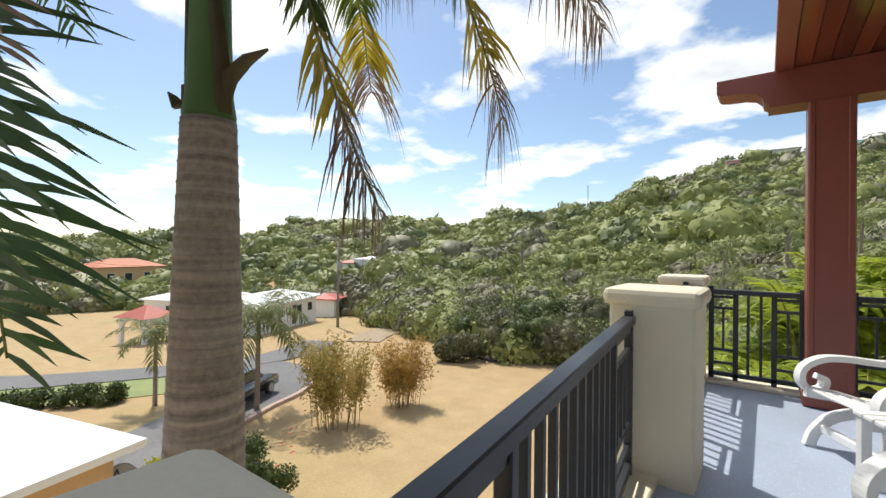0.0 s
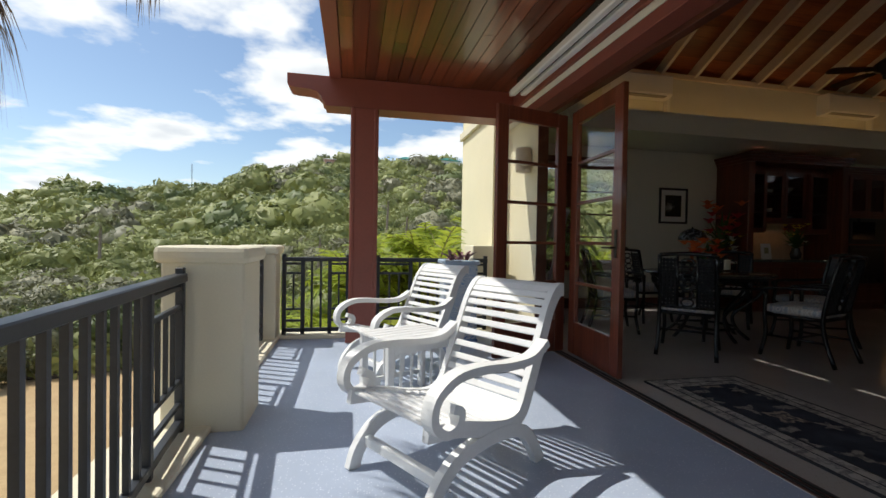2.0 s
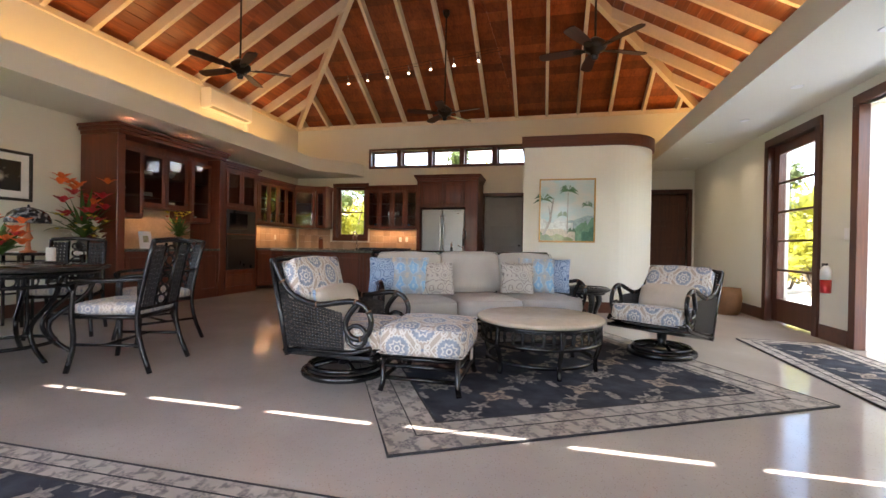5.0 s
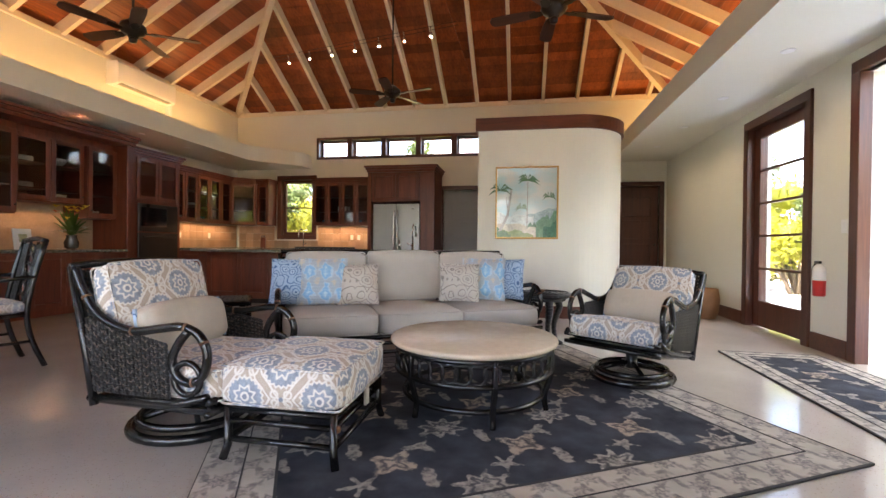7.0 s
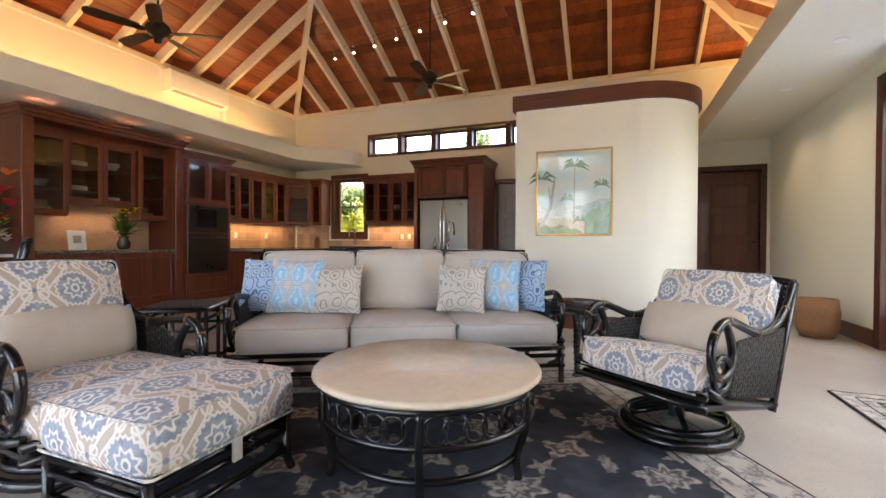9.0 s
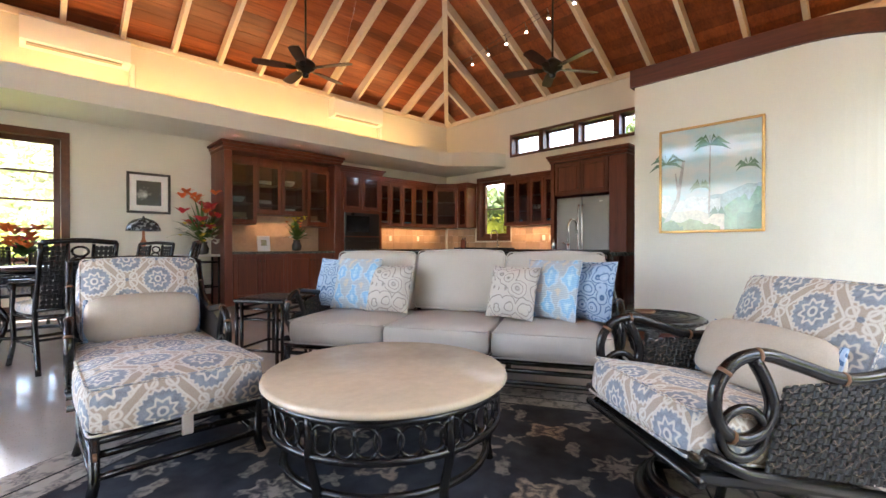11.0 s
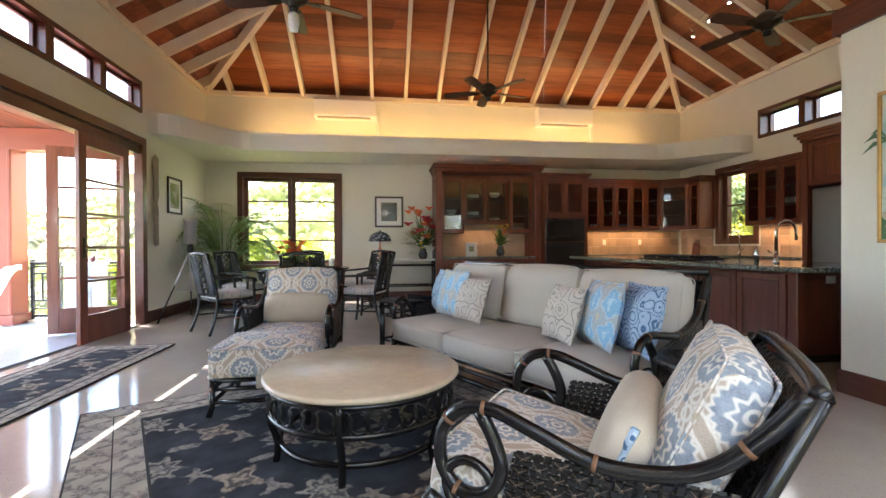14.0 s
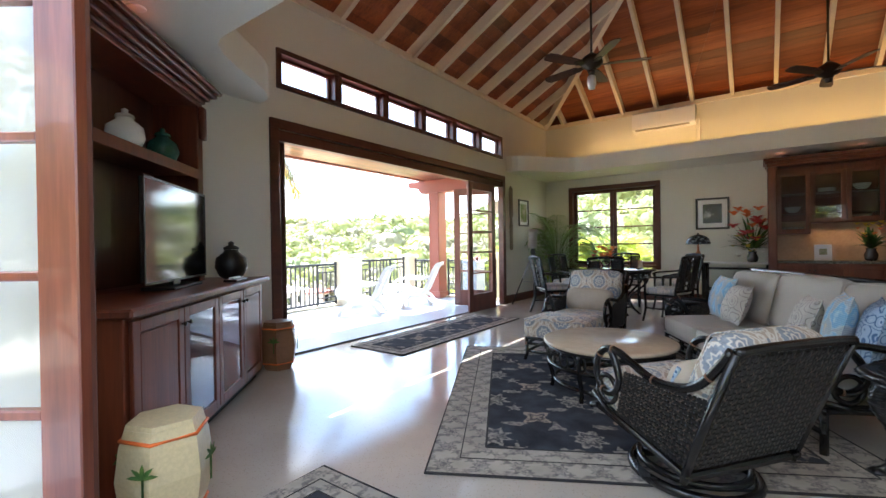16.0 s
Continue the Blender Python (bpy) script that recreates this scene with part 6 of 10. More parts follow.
bouquet("table_flowers", pose(4.95, 4.42, 0.744), 0.24, 0.30, ((M_PETALO, 16, 0.10, 6, 0.25, 0.9, "orange_blooms"), (M_PETALR, 6, 0.07, 6, 0.2, 0.7, "red_blooms")), "low centrepiece of orange and red tropical flowers", False, 1)
bouquet("flower_arrangement", pose(6.92, 6.22, 0.80), 0.30, 0.80, ((M_PETALR, 12, 0.15, 6, 0.25, 0.75, "red_blooms"), (M_PETALO, 9, 0.14, 5, 0.5, 0.98, "orange_blooms"), (M_PETALY, 18, 0.06, 6, 0.0, 0.4, "yellow_blooms"), (M_PETALW, 22, 0.085, 5, -0.1, 0.28, "white_blooms")), "tall arrangement of red, orange and white tropical flowers", True, 2)
bouquet("flower_arrangement", pose(8.42, 6.22, 0.845), 0.17, 0.46, ((M_PETALY, 8, 0.07, 5, 0.3, 0.9, "yellow_blooms"), (M_PETALO, 5, 0.06, 5, 0.4, 0.9, "orange_blooms"), (M_PETALW, 3, 0.06, 6, 0.0, 0.3, "white_blooms")), "small arrangement of yellow and orange flowers on the counter", True, 3)

o = thing("console_table", "black bamboo console table with a pale top", "console table", "", pose(6.65, 6.33, 0))
box("tabletop", -0.52, 0.52, -0.2, 0.2, 0.765, 0.80, M_WHITE, o, 0.006)
for sx in (-1, 1):
    for sy in (-1, 1):
        tube("leg", [(sx * 0.48, sy * 0.17, 0), (sx * 0.48, sy * 0.17, 0.765)], 0.02, M_LACQ, o)
for z in (0.3, 0.68):
    for s in (-1, 1):
        tube("rail", [(-0.48, s * 0.17, z), (0.48, s * 0.17, z)], 0.013, M_LACQ, o)

o = thing("table_lamp", "table lamp with a dark stained-glass domed shade", "table lamp", "", pose(6.12, 5.95, 0.80))
lathe("base", [(0.07, 0), (0.075, 0.015), (0.03, 0.03), (0.02, 0.12), (0.045, 0.17), (0.02, 0.22), (0.012, 0.36)], plain("copper_glaze", (0.45, 0.15, 0.06), 0.3), o, 18)
lathe("shade", [(0.20, 0.33), (0.195, 0.37), (0.17, 0.43), (0.12, 0.475), (0.05, 0.50), (0.012, 0.51), (0.012, 0.53), (0.0, 0.535)], two_tone("stained_glass", (0.02, 0.022, 0.03), (0.28, 0.3, 0.33), 22, 0.5, 0.6, rough=0.25), o, 28)
o = thing("lamp_stand", "small dark plant stand under the table lamp", "side table", "", pose(6.12, 5.95, 0))
box("tabletop", -0.17, 0.17, -0.17, 0.17, 0.77, 0.80, M_LACQ, o)
for sx in (-1, 1):
    for sy in (-1, 1):
        tube("leg", [(sx * 0.14, sy * 0.14, 0), (sx * 0.14, sy * 0.14, 0.77)], 0.016, M_LACQ, o)
o = thing("candle", "thick cream candle standing on the dining table", "candle", "", pose(5.42, 4.6, 0.744))
lathe("wax", [(0.035, 0.0), (0.035, 0.13), (0.028, 0.135), (0.0, 0.13)], M_PETALW, o, 16)
lathe("holder", [(0.05, 0.0), (0.055, 0.012), (0.037, 0.015)], M_BRONZE, o, 16)

def palm_frond(bm, p, d, length, pairs, leaf, width, droop, bend, sag=0.9, vee=0.5, rr=None):
    """A feathered frond: a drooping stalk with paired leaflets. Returns the stalk's points."""
    rr = rr or random.Random(0)
    p, d = Vector(p), Vector(d).normalized()
    pts = [p.copy()]
    seg = pairs
    for k in range(seg):
        t = k / seg
        p = p + d * length / seg
        d = (d + Vector((0, 0, -droop / seg * (0.4 + 1.2 * t)))).normalized()
        pts.append(p.copy())
        if t > 0.08:
            side = d.cross(Vector((0, 0, 1))).normalized()
            nrm = side.cross(d).normalized()
            ll = leaf * math.sin(math.pi * min(1, 0.18 + 0.8 * t)) ** 0.8 * rr.uniform(0.85, 1.1)
            for s in (-1, 1):
                add_blade(bm, p, side * s + d * bend + nrm * vee * rr.uniform(0.6, 1.2), ll, width, sag * rr.uniform(0.7, 1.3), 4)
    return pts

# potted palm in the corner
o = thing("potted_palm", "tall feathery indoor palm in a copper-coloured pot", "plant", "", pose(3.42, 6.05, 0))
lathe("pot", [(0.15, 0.0), (0.16, 0.02), (0.2, 0.27), (0.205, 0.31), (0.18, 0.31), (0.17, 0.27), (0.0, 0.26)], plain("copper_pot", (0.25, 0.1, 0.05), 0.4, 0.3), o, 24)
rr = random.Random(11)
bm, bs_ = bmesh.new(), bmesh.new()
for k in range(46):
    a = rr.uniform(0, 6.28)
    lean = rr.uniform(0.05, 0.42)
    dx, dy = math.cos(a), math.sin(a)
    if dx < -0.2: dx *= 0.3
    if dy > 0.2: dy *= 0.3
    foot = Vector((0.10 * dx, 0.10 * dy, 0.27))
    bend_at = foot + Vector((dx * lean * 0.5, dy * lean * 0.5, rr.uniform(0.25, 0.95)))
    pts = palm_frond(bm, bend_at, (dx * (lean + 0.45), dy * (lean + 0.45), 1.0), rr.uniform(0.8, 1.15), 20, 0.28, 0.022, rr.uniform(2.4, 3.6), 0.55, 0.9, 0.1, rr)
    add_tube(bs_, [foot, foot.lerp(bend_at, 0.5)] + pts[::3], 0.006, 5)
part("frond_mass", bm, foliage("indoor_palm", (0.10, 0.19, 0.05), (0.19, 0.31, 0.10), (0.32, 0.45, 0.18), 0.4, scale=4), o)
part("stalk_mass", bs_, foliage("palm_stalk", (0.10, 0.15, 0.05), (0.15, 0.2, 0.07), (0.2, 0.25, 0.1), 0.0, scale=4), o, smooth=True)

# telescope on a tripod
o = thing("telescope", "short silver telescope on an aluminium tripod", "telescope", "", pose(3.36, 4.92, 0))
M_ALU = plain("aluminium", (0.55, 0.55, 0.56), 0.35, 0.9, vary=0.05, relief=0)
bm = bmesh.new()
add_lathe(bm, [(0.0, -0.17), (0.075, -0.17), (0.085, -0.16), (0.085, 0.14), (0.095, 0.15), (0.095, 0.19), (0.08, 0.19), (0.078, 0.0), (0.0, 0.0)], 28)
t_ = part("tube", bm, M_ALU, o, "silver telescope tube", smooth=True)
t_.matrix_basis = pose(0, 0, 1.27, 12, 8, 0)
lathe("mount", [(0.03, 0.95), (0.045, 0.97), (0.05, 1.03), (0.03, 1.08), (0.03, 1.13)], M_BLACK, o, 14)
for x, y in ((-0.23, -0.48), (0.32, 0.42), (-0.12, 0.30)):
    tube("leg", [(0.03 * x, 0.03 * y, 0.98), (x * 0.5, y * 0.5, 0.5)], 0.017, M_ALU, o)
    tube("leg_end", [(x * 0.48, y * 0.48, 0.52), (x, y, 0.0)], 0.012, M_BLACK, o)
    tube("brace", [(0, 0, 0.42), (x * 0.55, y * 0.55, 0.44)], 0.007, M_ALU, o, 6)
tube("centre_post", [(0, 0, 0.40), (0, 0, 0.97)], 0.014, M_ALU, o)

# ---- pictures ----
def framed(name, axis, w, a, b, z0, z1, fw, frame_mat, mat_w, art, label, out):
    """A framed picture flat on a wall; out: +1 or -1, the way it faces along the wall's axis."""
    o = thing(name, label, "picture")
    lo, hi = sorted((w + out * 0.002, w + out * 0.028))
    rim("frame", axis, lo, hi, a, b, z0, z1, fw, frame_mat, o)
    lo, hi = sorted((w + out * 0.002, w + out * 0.012))
    def flat(nm, a_, b_, c, d, dep, mt):
        l2, h2 = sorted((w + out * 0.002, w + out * dep))
        return box(nm, *((l2, h2, a_, b_) if axis == "x" else (a_, b_, l2, h2)), c, d, mt, o, 0)
    if mat_w:
        flat("mount", a + fw, b - fw, z0 + fw, z1 - fw, 0.010, M_WHITE)
    i = fw + mat_w
    flat("print", a + i, b - i, z0 + i, z1 - i, 0.013, art)
    return o

M_ART1 = two_tone("dark_photo", (0.02, 0.02, 0.02), (0.4, 0.4, 0.38), 5, 0.55, 0.7, rough=0.2)
M_ART2 = two_tone("garden_print", (0.2, 0.25, 0.08), (0.55, 0.5, 0.4), 6, 0.4, 0.6, rough=0.2)
framed("framed_photo", "y", NY, 6.02, 6.57, 1.41, 2.01, 0.035, M_BLACK, 0.085, M_ART1, "black-framed dark photograph with a white mount", -1)
framed("framed_photo", "x", WX, 5.12, 5.58, 1.56, 2.12, 0.03, M_BLACK, 0.06, M_ART2, "black-framed garden print with a white mount", 1)
o = framed("painting", "x", 9.35, -0.365, 0.46, 1.045, 2.01, 0.022, plain("gilt_frame", (0.5, 0.3, 0.1), 0.35, 0.7, vary=0.15), 0.0, two_tone("painted_sky", (0.42, 0.60, 0.62), (0.60, 0.62, 0.58), 3.0, 0.38, 0.62, (1, 1, 2), rough=0.07, bumpy=0.0), "gold-framed painting of palms on a beach", -1)
PX = 9.35 - 0.0145
PAINTS = {}
def paint(nm, pts, c, dep=0.0, rough_=0.10):
    """One painted shape; pts are (across from the picture's left edge, up from its lower edge), both 0 to 1."""
    if (nm, c) not in PAINTS:
        PAINTS[(nm, c)] = plain(nm + "_paint", c, rough_, fine=45, coarse=14, vary=0.35, relief=0.02)
    prism(nm, [(0.437 - 0.779 * u, 1.068 + 0.92 * v) for u, v in pts], "x", PX - dep - 0.0008, PX - dep, PAINTS[(nm, c)], o)
def ragged(u0, u1, v0, v1, seed, n_=12, amp=0.05):
    """A bank of growth: flat below, with an uneven upper edge from v0 to v1."""
    r_ = random.Random(seed)
    top = [(u0 + (u1 - u0) * k / n_, v0 + (v1 - v0) * k / n_ + r_.uniform(-amp, amp)) for k in range(n_ + 1)]
    return [(u0, 0.0), (u1, 0.0)] + [(u, max(0.01, v)) for u, v in top[::-1]]
paint("painted_hills", ragged(0.45, 1.0, 0.30, 0.44, 1, 9, 0.02), (0.33, 0.43, 0.44), 0.0)
paint("painted_mist", ragged(0.0, 0.62, 0.34, 0.30, 2, 8, 0.03), (0.56, 0.62, 0.60), 0.001)
paint("painted_sand", ragged(0.0, 1.0, 0.20, 0.17, 3, 10, 0.03), (0.50, 0.47, 0.38), 0.002)
paint("painted_grass", ragged(0.0, 0.62, 0.13, 0.05, 4, 12, 0.03), (0.20, 0.27, 0.12), 0.003)
paint("painted_bush", ragged(0.66, 1.0, 0.20, 0.36, 5, 9, 0.05), (0.16, 0.30, 0.20), 0.003)
paint("painted_bush", ragged(0.78, 1.0, 0.12, 0.24, 6, 7, 0.04), (0.08, 0.19, 0.13), 0.004)
paint("painted_bush", ragged(0.0, 0.24, 0.17, 0.05, 7, 7, 0.04), (0.10, 0.18, 0.10), 0.004)
paint("painted_trunk", [(0.02, 0.08), (0.09, 0.10), (0.20, 0.30), (0.26, 0.70), (0.23, 0.70), (0.16, 0.32)], (0.36, 0.36, 0.33), 0.005)
paint("painted_trunk", [(0.17, 0.40), (0.195, 0.40), (0.16, 0.58), (0.15, 0.57)], (0.36, 0.36, 0.33), 0.005)
paint("painted_trunk", [(0.50, 0.12), (0.52, 0.12), (0.525, 0.82), (0.515, 0.82)], (0.33, 0.32, 0.28), 0.005)
def painted_crown(u, v, r, count, seed, c):
    r_ = random.Random(seed)
    for k in range(count):
        a = radians(-15 + 210 * k / (count - 1) + r_.uniform(-6, 6))
        cx, sx = math.cos(a), math.sin(a)
        ln = r * r_.uniform(0.8, 1.1)
        mid = (u + 0.55 * ln * cx, v + 0.55 * ln * sx * 0.75 + 0.02)
        paint("painted_leaf", [(u, v - 0.006), (mid[0], mid[1] - 0.022), (u + ln * cx, v + ln * sx * 0.55 - 0.035), (mid[0], mid[1] + 0.014), (u, v + 0.006)], c, 0.006 + 0.0001 * k)
painted_crown(0.52, 0.82, 0.20, 9, 8, (0.10, 0.20, 0.11))
painted_crown(0.05, 0.68, 0.22, 7, 9, (0.12, 0.20, 0.13))
painted_crown(0.42, 0.42, 0.12, 9, 10, (0.25, 0.33, 0.24))
painted_crown(0.88, 0.58, 0.13, 6, 11, (0.16, 0.24, 0.16))
painted_crown(0.60, 0.16, 0.10, 7, 12, (0.10, 0.18, 0.12))

o = thing("wood_carving", "tall weathered wooden carving hung on the wall", "carving", "", pose(WX + 0.02, 4.72, 1.06))
prof = [(0.02, 0), (0.05, 0.03), (0.045, 0.3), (0.06, 0.5), (0.035, 0.62), (0.06, 0.72), (0.065, 0.85), (0.05, 0.95), (0.07, 1.1), (0.06, 1.24), (0.0, 1.3)]
bm = bmesh.new()
add_lathe(bm, prof, 12)
for v in bm.verts:
    v.co.x = 0.02 + v.co.x * 0.45
    v.co += Vector(noise.noise_vector(v.co * 18)) * 0.012
part("figure", bm, plain("driftwood", (0.30, 0.26, 0.2), 0.8, fine=50, vary=0.35, relief=0.5), o)

# ---- ceiling fans, air conditioners, track lights ----
def ceiling_fan(x, y, z, turn):
    o = thing("ceiling_fan", "dark bronze five-blade ceiling fan on a long rod", "ceiling fan", "ceiling fans", pose(x, y, z, 0, 0, turn))
    top = roof_z(x, y) + 0.1 - z
    tube("downrod", [(0, 0, 0.1), (0, 0, top)], 0.014, M_BRONZE, o)
    lathe("canopy", [(0.02, top - 0.12), (0.06, top - 0.06), (0.07, top)], M_BRONZE, o, 18)
    lathe("motor", [(0.0, -0.10), (0.05, -0.10), (0.06, -0.07), (0.11, -0.05), (0.14, -0.01), (0.13, 0.04), (0.07, 0.09), (0.025, 0.12)], M_BRONZE, o, 26)
    lathe("switch_cap", [(0.0, -0.16), (0.035, -0.155), (0.045, -0.12), (0.04, -0.1)], M_BLACK, o, 18)
    for k in range(5):
        a = 72 * k
        b = bmesh.new()
        add_prism(b, [(0.19, -0.05), (0.3, -0.065), (0.55, -0.075), (0.66, -0.068), (0.69, -0.03), (0.69, 0.03), (0.66, 0.068), (0.55, 0.075), (0.3, 0.065), (0.19, 0.05)], "z", -0.005, 0.005)
        bl = part("blade", b, M_BLADE, o, "dark wooden blade")
        bl.matrix_basis = pose(0, 0, -0.025, 0, 0, a) @ pose(0, 0, 0, 11, 0, 0)
        b = bmesh.new()
        add_prism(b, [(0.1, -0.02), (0.2, -0.05), (0.26, -0.02), (0.26, 0.02), (0.2, 0.05), (0.1, 0.02)], "z", -0.012, -0.006)
        br = part("blade_bracket", b, M_BRONZE, o)
        br.matrix_basis = pose(0, 0, -0.025, 0, 0, a) @ pose(0, 0, 0, 11, 0, 0)
    return o

M_BLADE = timber("fan_blade_wood", (0.035, 0.012, 0.008), (0.10, 0.035, 0.02), "x", 0.35, per_object=0.2)
f0 = ceiling_fan(7.78, 4.58, 3.42, 15)
ceiling_fan(10.25, 2.2, 3.42, 40)
f3 = ceiling_fan(5.33, 2.42, 3.45, 22)
lathe("light_glass", [(0.0, -0.34), (0.04, -0.33), (0.055, -0.26), (0.05, -0.18), (0.03, -0.16)], M_WHITEPLASTIC, f3, 18, "frosted glass light")
ceiling_fan(8.15, -0.2, 3.45, 5)

def aircon(x0, x1):
    o = thing("air_conditioner", "white wall-mounted air conditioner above the dropped ceiling", "air conditioner", "air conditioners", pose(x0, NY, 3.45))
    w = x1 - x0
    prism("casing", [(-0.23, 0.05), (-0.21, 0.02), (-0.12, 0.0), (0.0, 0.0), (0.0, 0.36), (-0.2, 0.36), (-0.23, 0.33)], "x", 0.0, w, M_WHITEPLASTIC, o)
    box("vent_slot", 0.06, w - 0.1, -0.225, -0.12, 0.004, 0.02, plain("vent_grey", (0.3, 0.29, 0.27), 0.6), o, 0.002)
    box("pipe_cover", w + 0.004, w + 0.07, -0.1, -0.0, -0.4, 0.1, M_WHITEPLASTIC, o, 0.01)
aircon(4.92, 6.05)
aircon(9.26, 10.4)

o = thing("track_light", "low-voltage cable with small spotlights under the roof", "track light", "")
wire = [Vector((11.3, 5.0, 4.62)), Vector((10.5, 1.2, 4.62))]
tube("cable", wire, 0.004, M_BRONZE, o, 5)
tube("cable", [w_ + Vector((0.12, 0, 0)) for w_ in wire], 0.004, M_BRONZE, o, 5)
for k in range(7):
    p = wire[0].lerp(wire[1], 0.1 + 0.13 * k)
    bm = bmesh.new()
    add_tube(bm, [p, p + Vector((0.05, 0, -0.07))], 0.008, 6)
    add_lathe(bm, [(0.015, p.z - 0.15), (0.03, p.z - 0.13), (0.02, p.z - 0.07)], 12, p.x + 0.05, p.y)
    s_ = part("spotlight", bm, M_CHROME, o, smooth=True)
    bm = bmesh.new()
    add_lathe(bm, [(0.0, p.z - 0.152), (0.02, p.z - 0.152), (0.02, p.z - 0.148)], 10, p.x + 0.05, p.y)
    part("bulb", bm, M_LAMP, s_)

# ---- kitchen ----
M_STONE = two_tone("green_granite", (0.06, 0.07, 0.06), (0.25, 0.27, 0.24), 40, 0.4, 0.65, rough=0.12, bumpy=0.0)
M_TRAV = plain("travertine_splashback", (0.42, 0.30, 0.21), 0.5, fine=30, coarse=5, vary=0.14, relief=0.15, per_object=0.18)
M_CROCKERY = plain("white_crockery", (0.75, 0.74, 0.7), 0.25, vary=0.05)
M_BLUEGLASS = plain("blue_glassware", (0.12, 0.28, 0.45), 0.2)


def cab_door(parent, x0, x1, z0, z1, glass, knob=0, wood=None):
    """A framed door on the front plane y = 0 of a unit."""
    wood = wood or M_CHERRY
    d = thing("door", "", "")
    d.parent = parent
    fw = min(0.06, (x1 - x0) * 0.22)
    bm = bmesh.new()
    for a, b, c, e in ((x0, x0 + fw, z0, z1), (x1 - fw, x1, z0, z1), (x0 + fw, x1 - fw, z0, z0 + fw), (x0 + fw, x1 - fw, z1 - fw, z1)):
        add_box(bm, a, b, -0.022, -0.002, c, e, 0.003)
    part("door_frame", bm, wood, d)
    if glass:
        g = box("glass", x0 + fw, x1 - fw, -0.014, -0.010, z0 + fw, z1 - fw, M_DARKGLASS, d, 0)
        g.visible_shadow = False
    else:
        box("panel", x0 + fw + 0.002, x1 - fw - 0.002, -0.018, -0.004, z0 + fw + 0.002, z1 - fw - 0.002, wood, d, 0.01)
    if knob:
        x = x1 - 0.03 if knob > 0 else x0 + 0.03
        k = lathe("knob", [(0.005, 0.0), (0.006, 0.012), (0.013, 0.018), (0.012, 0.026), (0.0, 0.028)], M_BRONZE, d, 12)
        k.matrix_basis = pose(x, -0.022, (z0 + 0.09) if z0 > 1 else (z1 - 0.09), 90, 0, 0)
    return d


def crown(parent, w, d, z, h=0.12, wood=None, x0=0.0):
    bm = bmesh.new()
    for k, (o_, a, b) in enumerate(((0.012, 0.0, 0.35), (0.035, 0.35, 0.7), (0.06, 0.7, 1.0))):
        add_box(bm, x0 - o_, x0 + w + o_, -o_ - 0.01, d, z + a * h, z + b * h, 0.006)
    return part("crown_moulding", bm, wood or M_CHERRY, parent)


def wall_unit(name, m, w, d, z0, z1, doors, glass, label, top=True, stuff_=True, seed=0, wood=None):
    o = thing(name, label, "cabinet", "wall cabinets" if z0 > 1 else "base cabinets", m)
    wood = wood or M_CHERRY
    rr = random.Random(seed)
    if glass:
        bm = bmesh.new()
        t = 0.018
        for b in ((0, t, 0, d, z0, z1), (w - t, w, 0, d, z0, z1), (t, w - t, 0, d, z0, z0 + t), (t, w - t, 0, d, z1 - t, z1), (t, w - t, d - 0.01, d, z0 + t, z1 - t)):
            add_box(bm, *b)
        part("body", bm, wood, o)
        shelves = [z0 + t] + [z0 + (z1 - z0) * k / 3 for k in (1, 2)]
        for z in shelves[1:]:
            box("shelf", t, w - t, 0.02, d - 0.012, z - 0.008, z + 0.008, wood, o, 0)
    else:
        box("body", 0, w, 0, d, z0, z1, wood, o)
    n = doors
    dw = w / n
    for k in range(n):
        cab_door(o, k * dw + 0.004, (k + 1) * dw - 0.004, z0 + 0.01, z1 - 0.01, glass, 1 if k % 2 == 0 else -1, wood)
    if top:
        crown(o, w, d, z1 + 0.001, 0.1, wood)
    return o


def crockery(m, kind, label):
    o = thing("crockery", label, "crockery", "shelf crockery", m)
    if kind == "bowl":
        lathe("bowl", [(0.03, 0), (0.06, 0.01), (0.1, 0.06), (0.115, 0.1), (0.108, 0.1), (0.06, 0.02), (0, 0.015)], M_CROCKERY, o, 20)
    elif kind == "plates":
        for k in range(5):
            lathe("plate", [(0.05, 0.012 * k), (0.09, 0.012 * k + 0.004), (0.115, 0.012 * k + 0.014), (0.0, 0.012 * k + 0.008)], M_CROCKERY, o, 20)
    elif kind == "cups":
        for k in range(4):
            p = lathe("cup", [(0.022, 0), (0.028, 0.03), (0.03, 0.1), (0.026, 0.1), (0.022, 0.01), (0, 0.01)], M_CROCKERY, o, 14)
            p.matrix_basis = pose(0.075 * k - 0.11, 0, 0)
    elif kind == "blue":
        for k in range(3):
            p = lathe("glass", [(0.022, 0), (0.028, 0.03), (0.03, 0.1), (0.026, 0.1), (0.022, 0.01), (0, 0.01)], M_BLUEGLASS, o, 14)
            p.matrix_basis = pose(0.075 * k - 0.08, 0, 0)
    elif kind == "books":
        for k in range(6):
            p = box("book", 0.03 * k - 0.09, 0.03 * k - 0.064, -0.07, 0.07, 0, 0.19 + 0.01 * (k % 3), M_CROCKERY, o, 0.002)
    return o


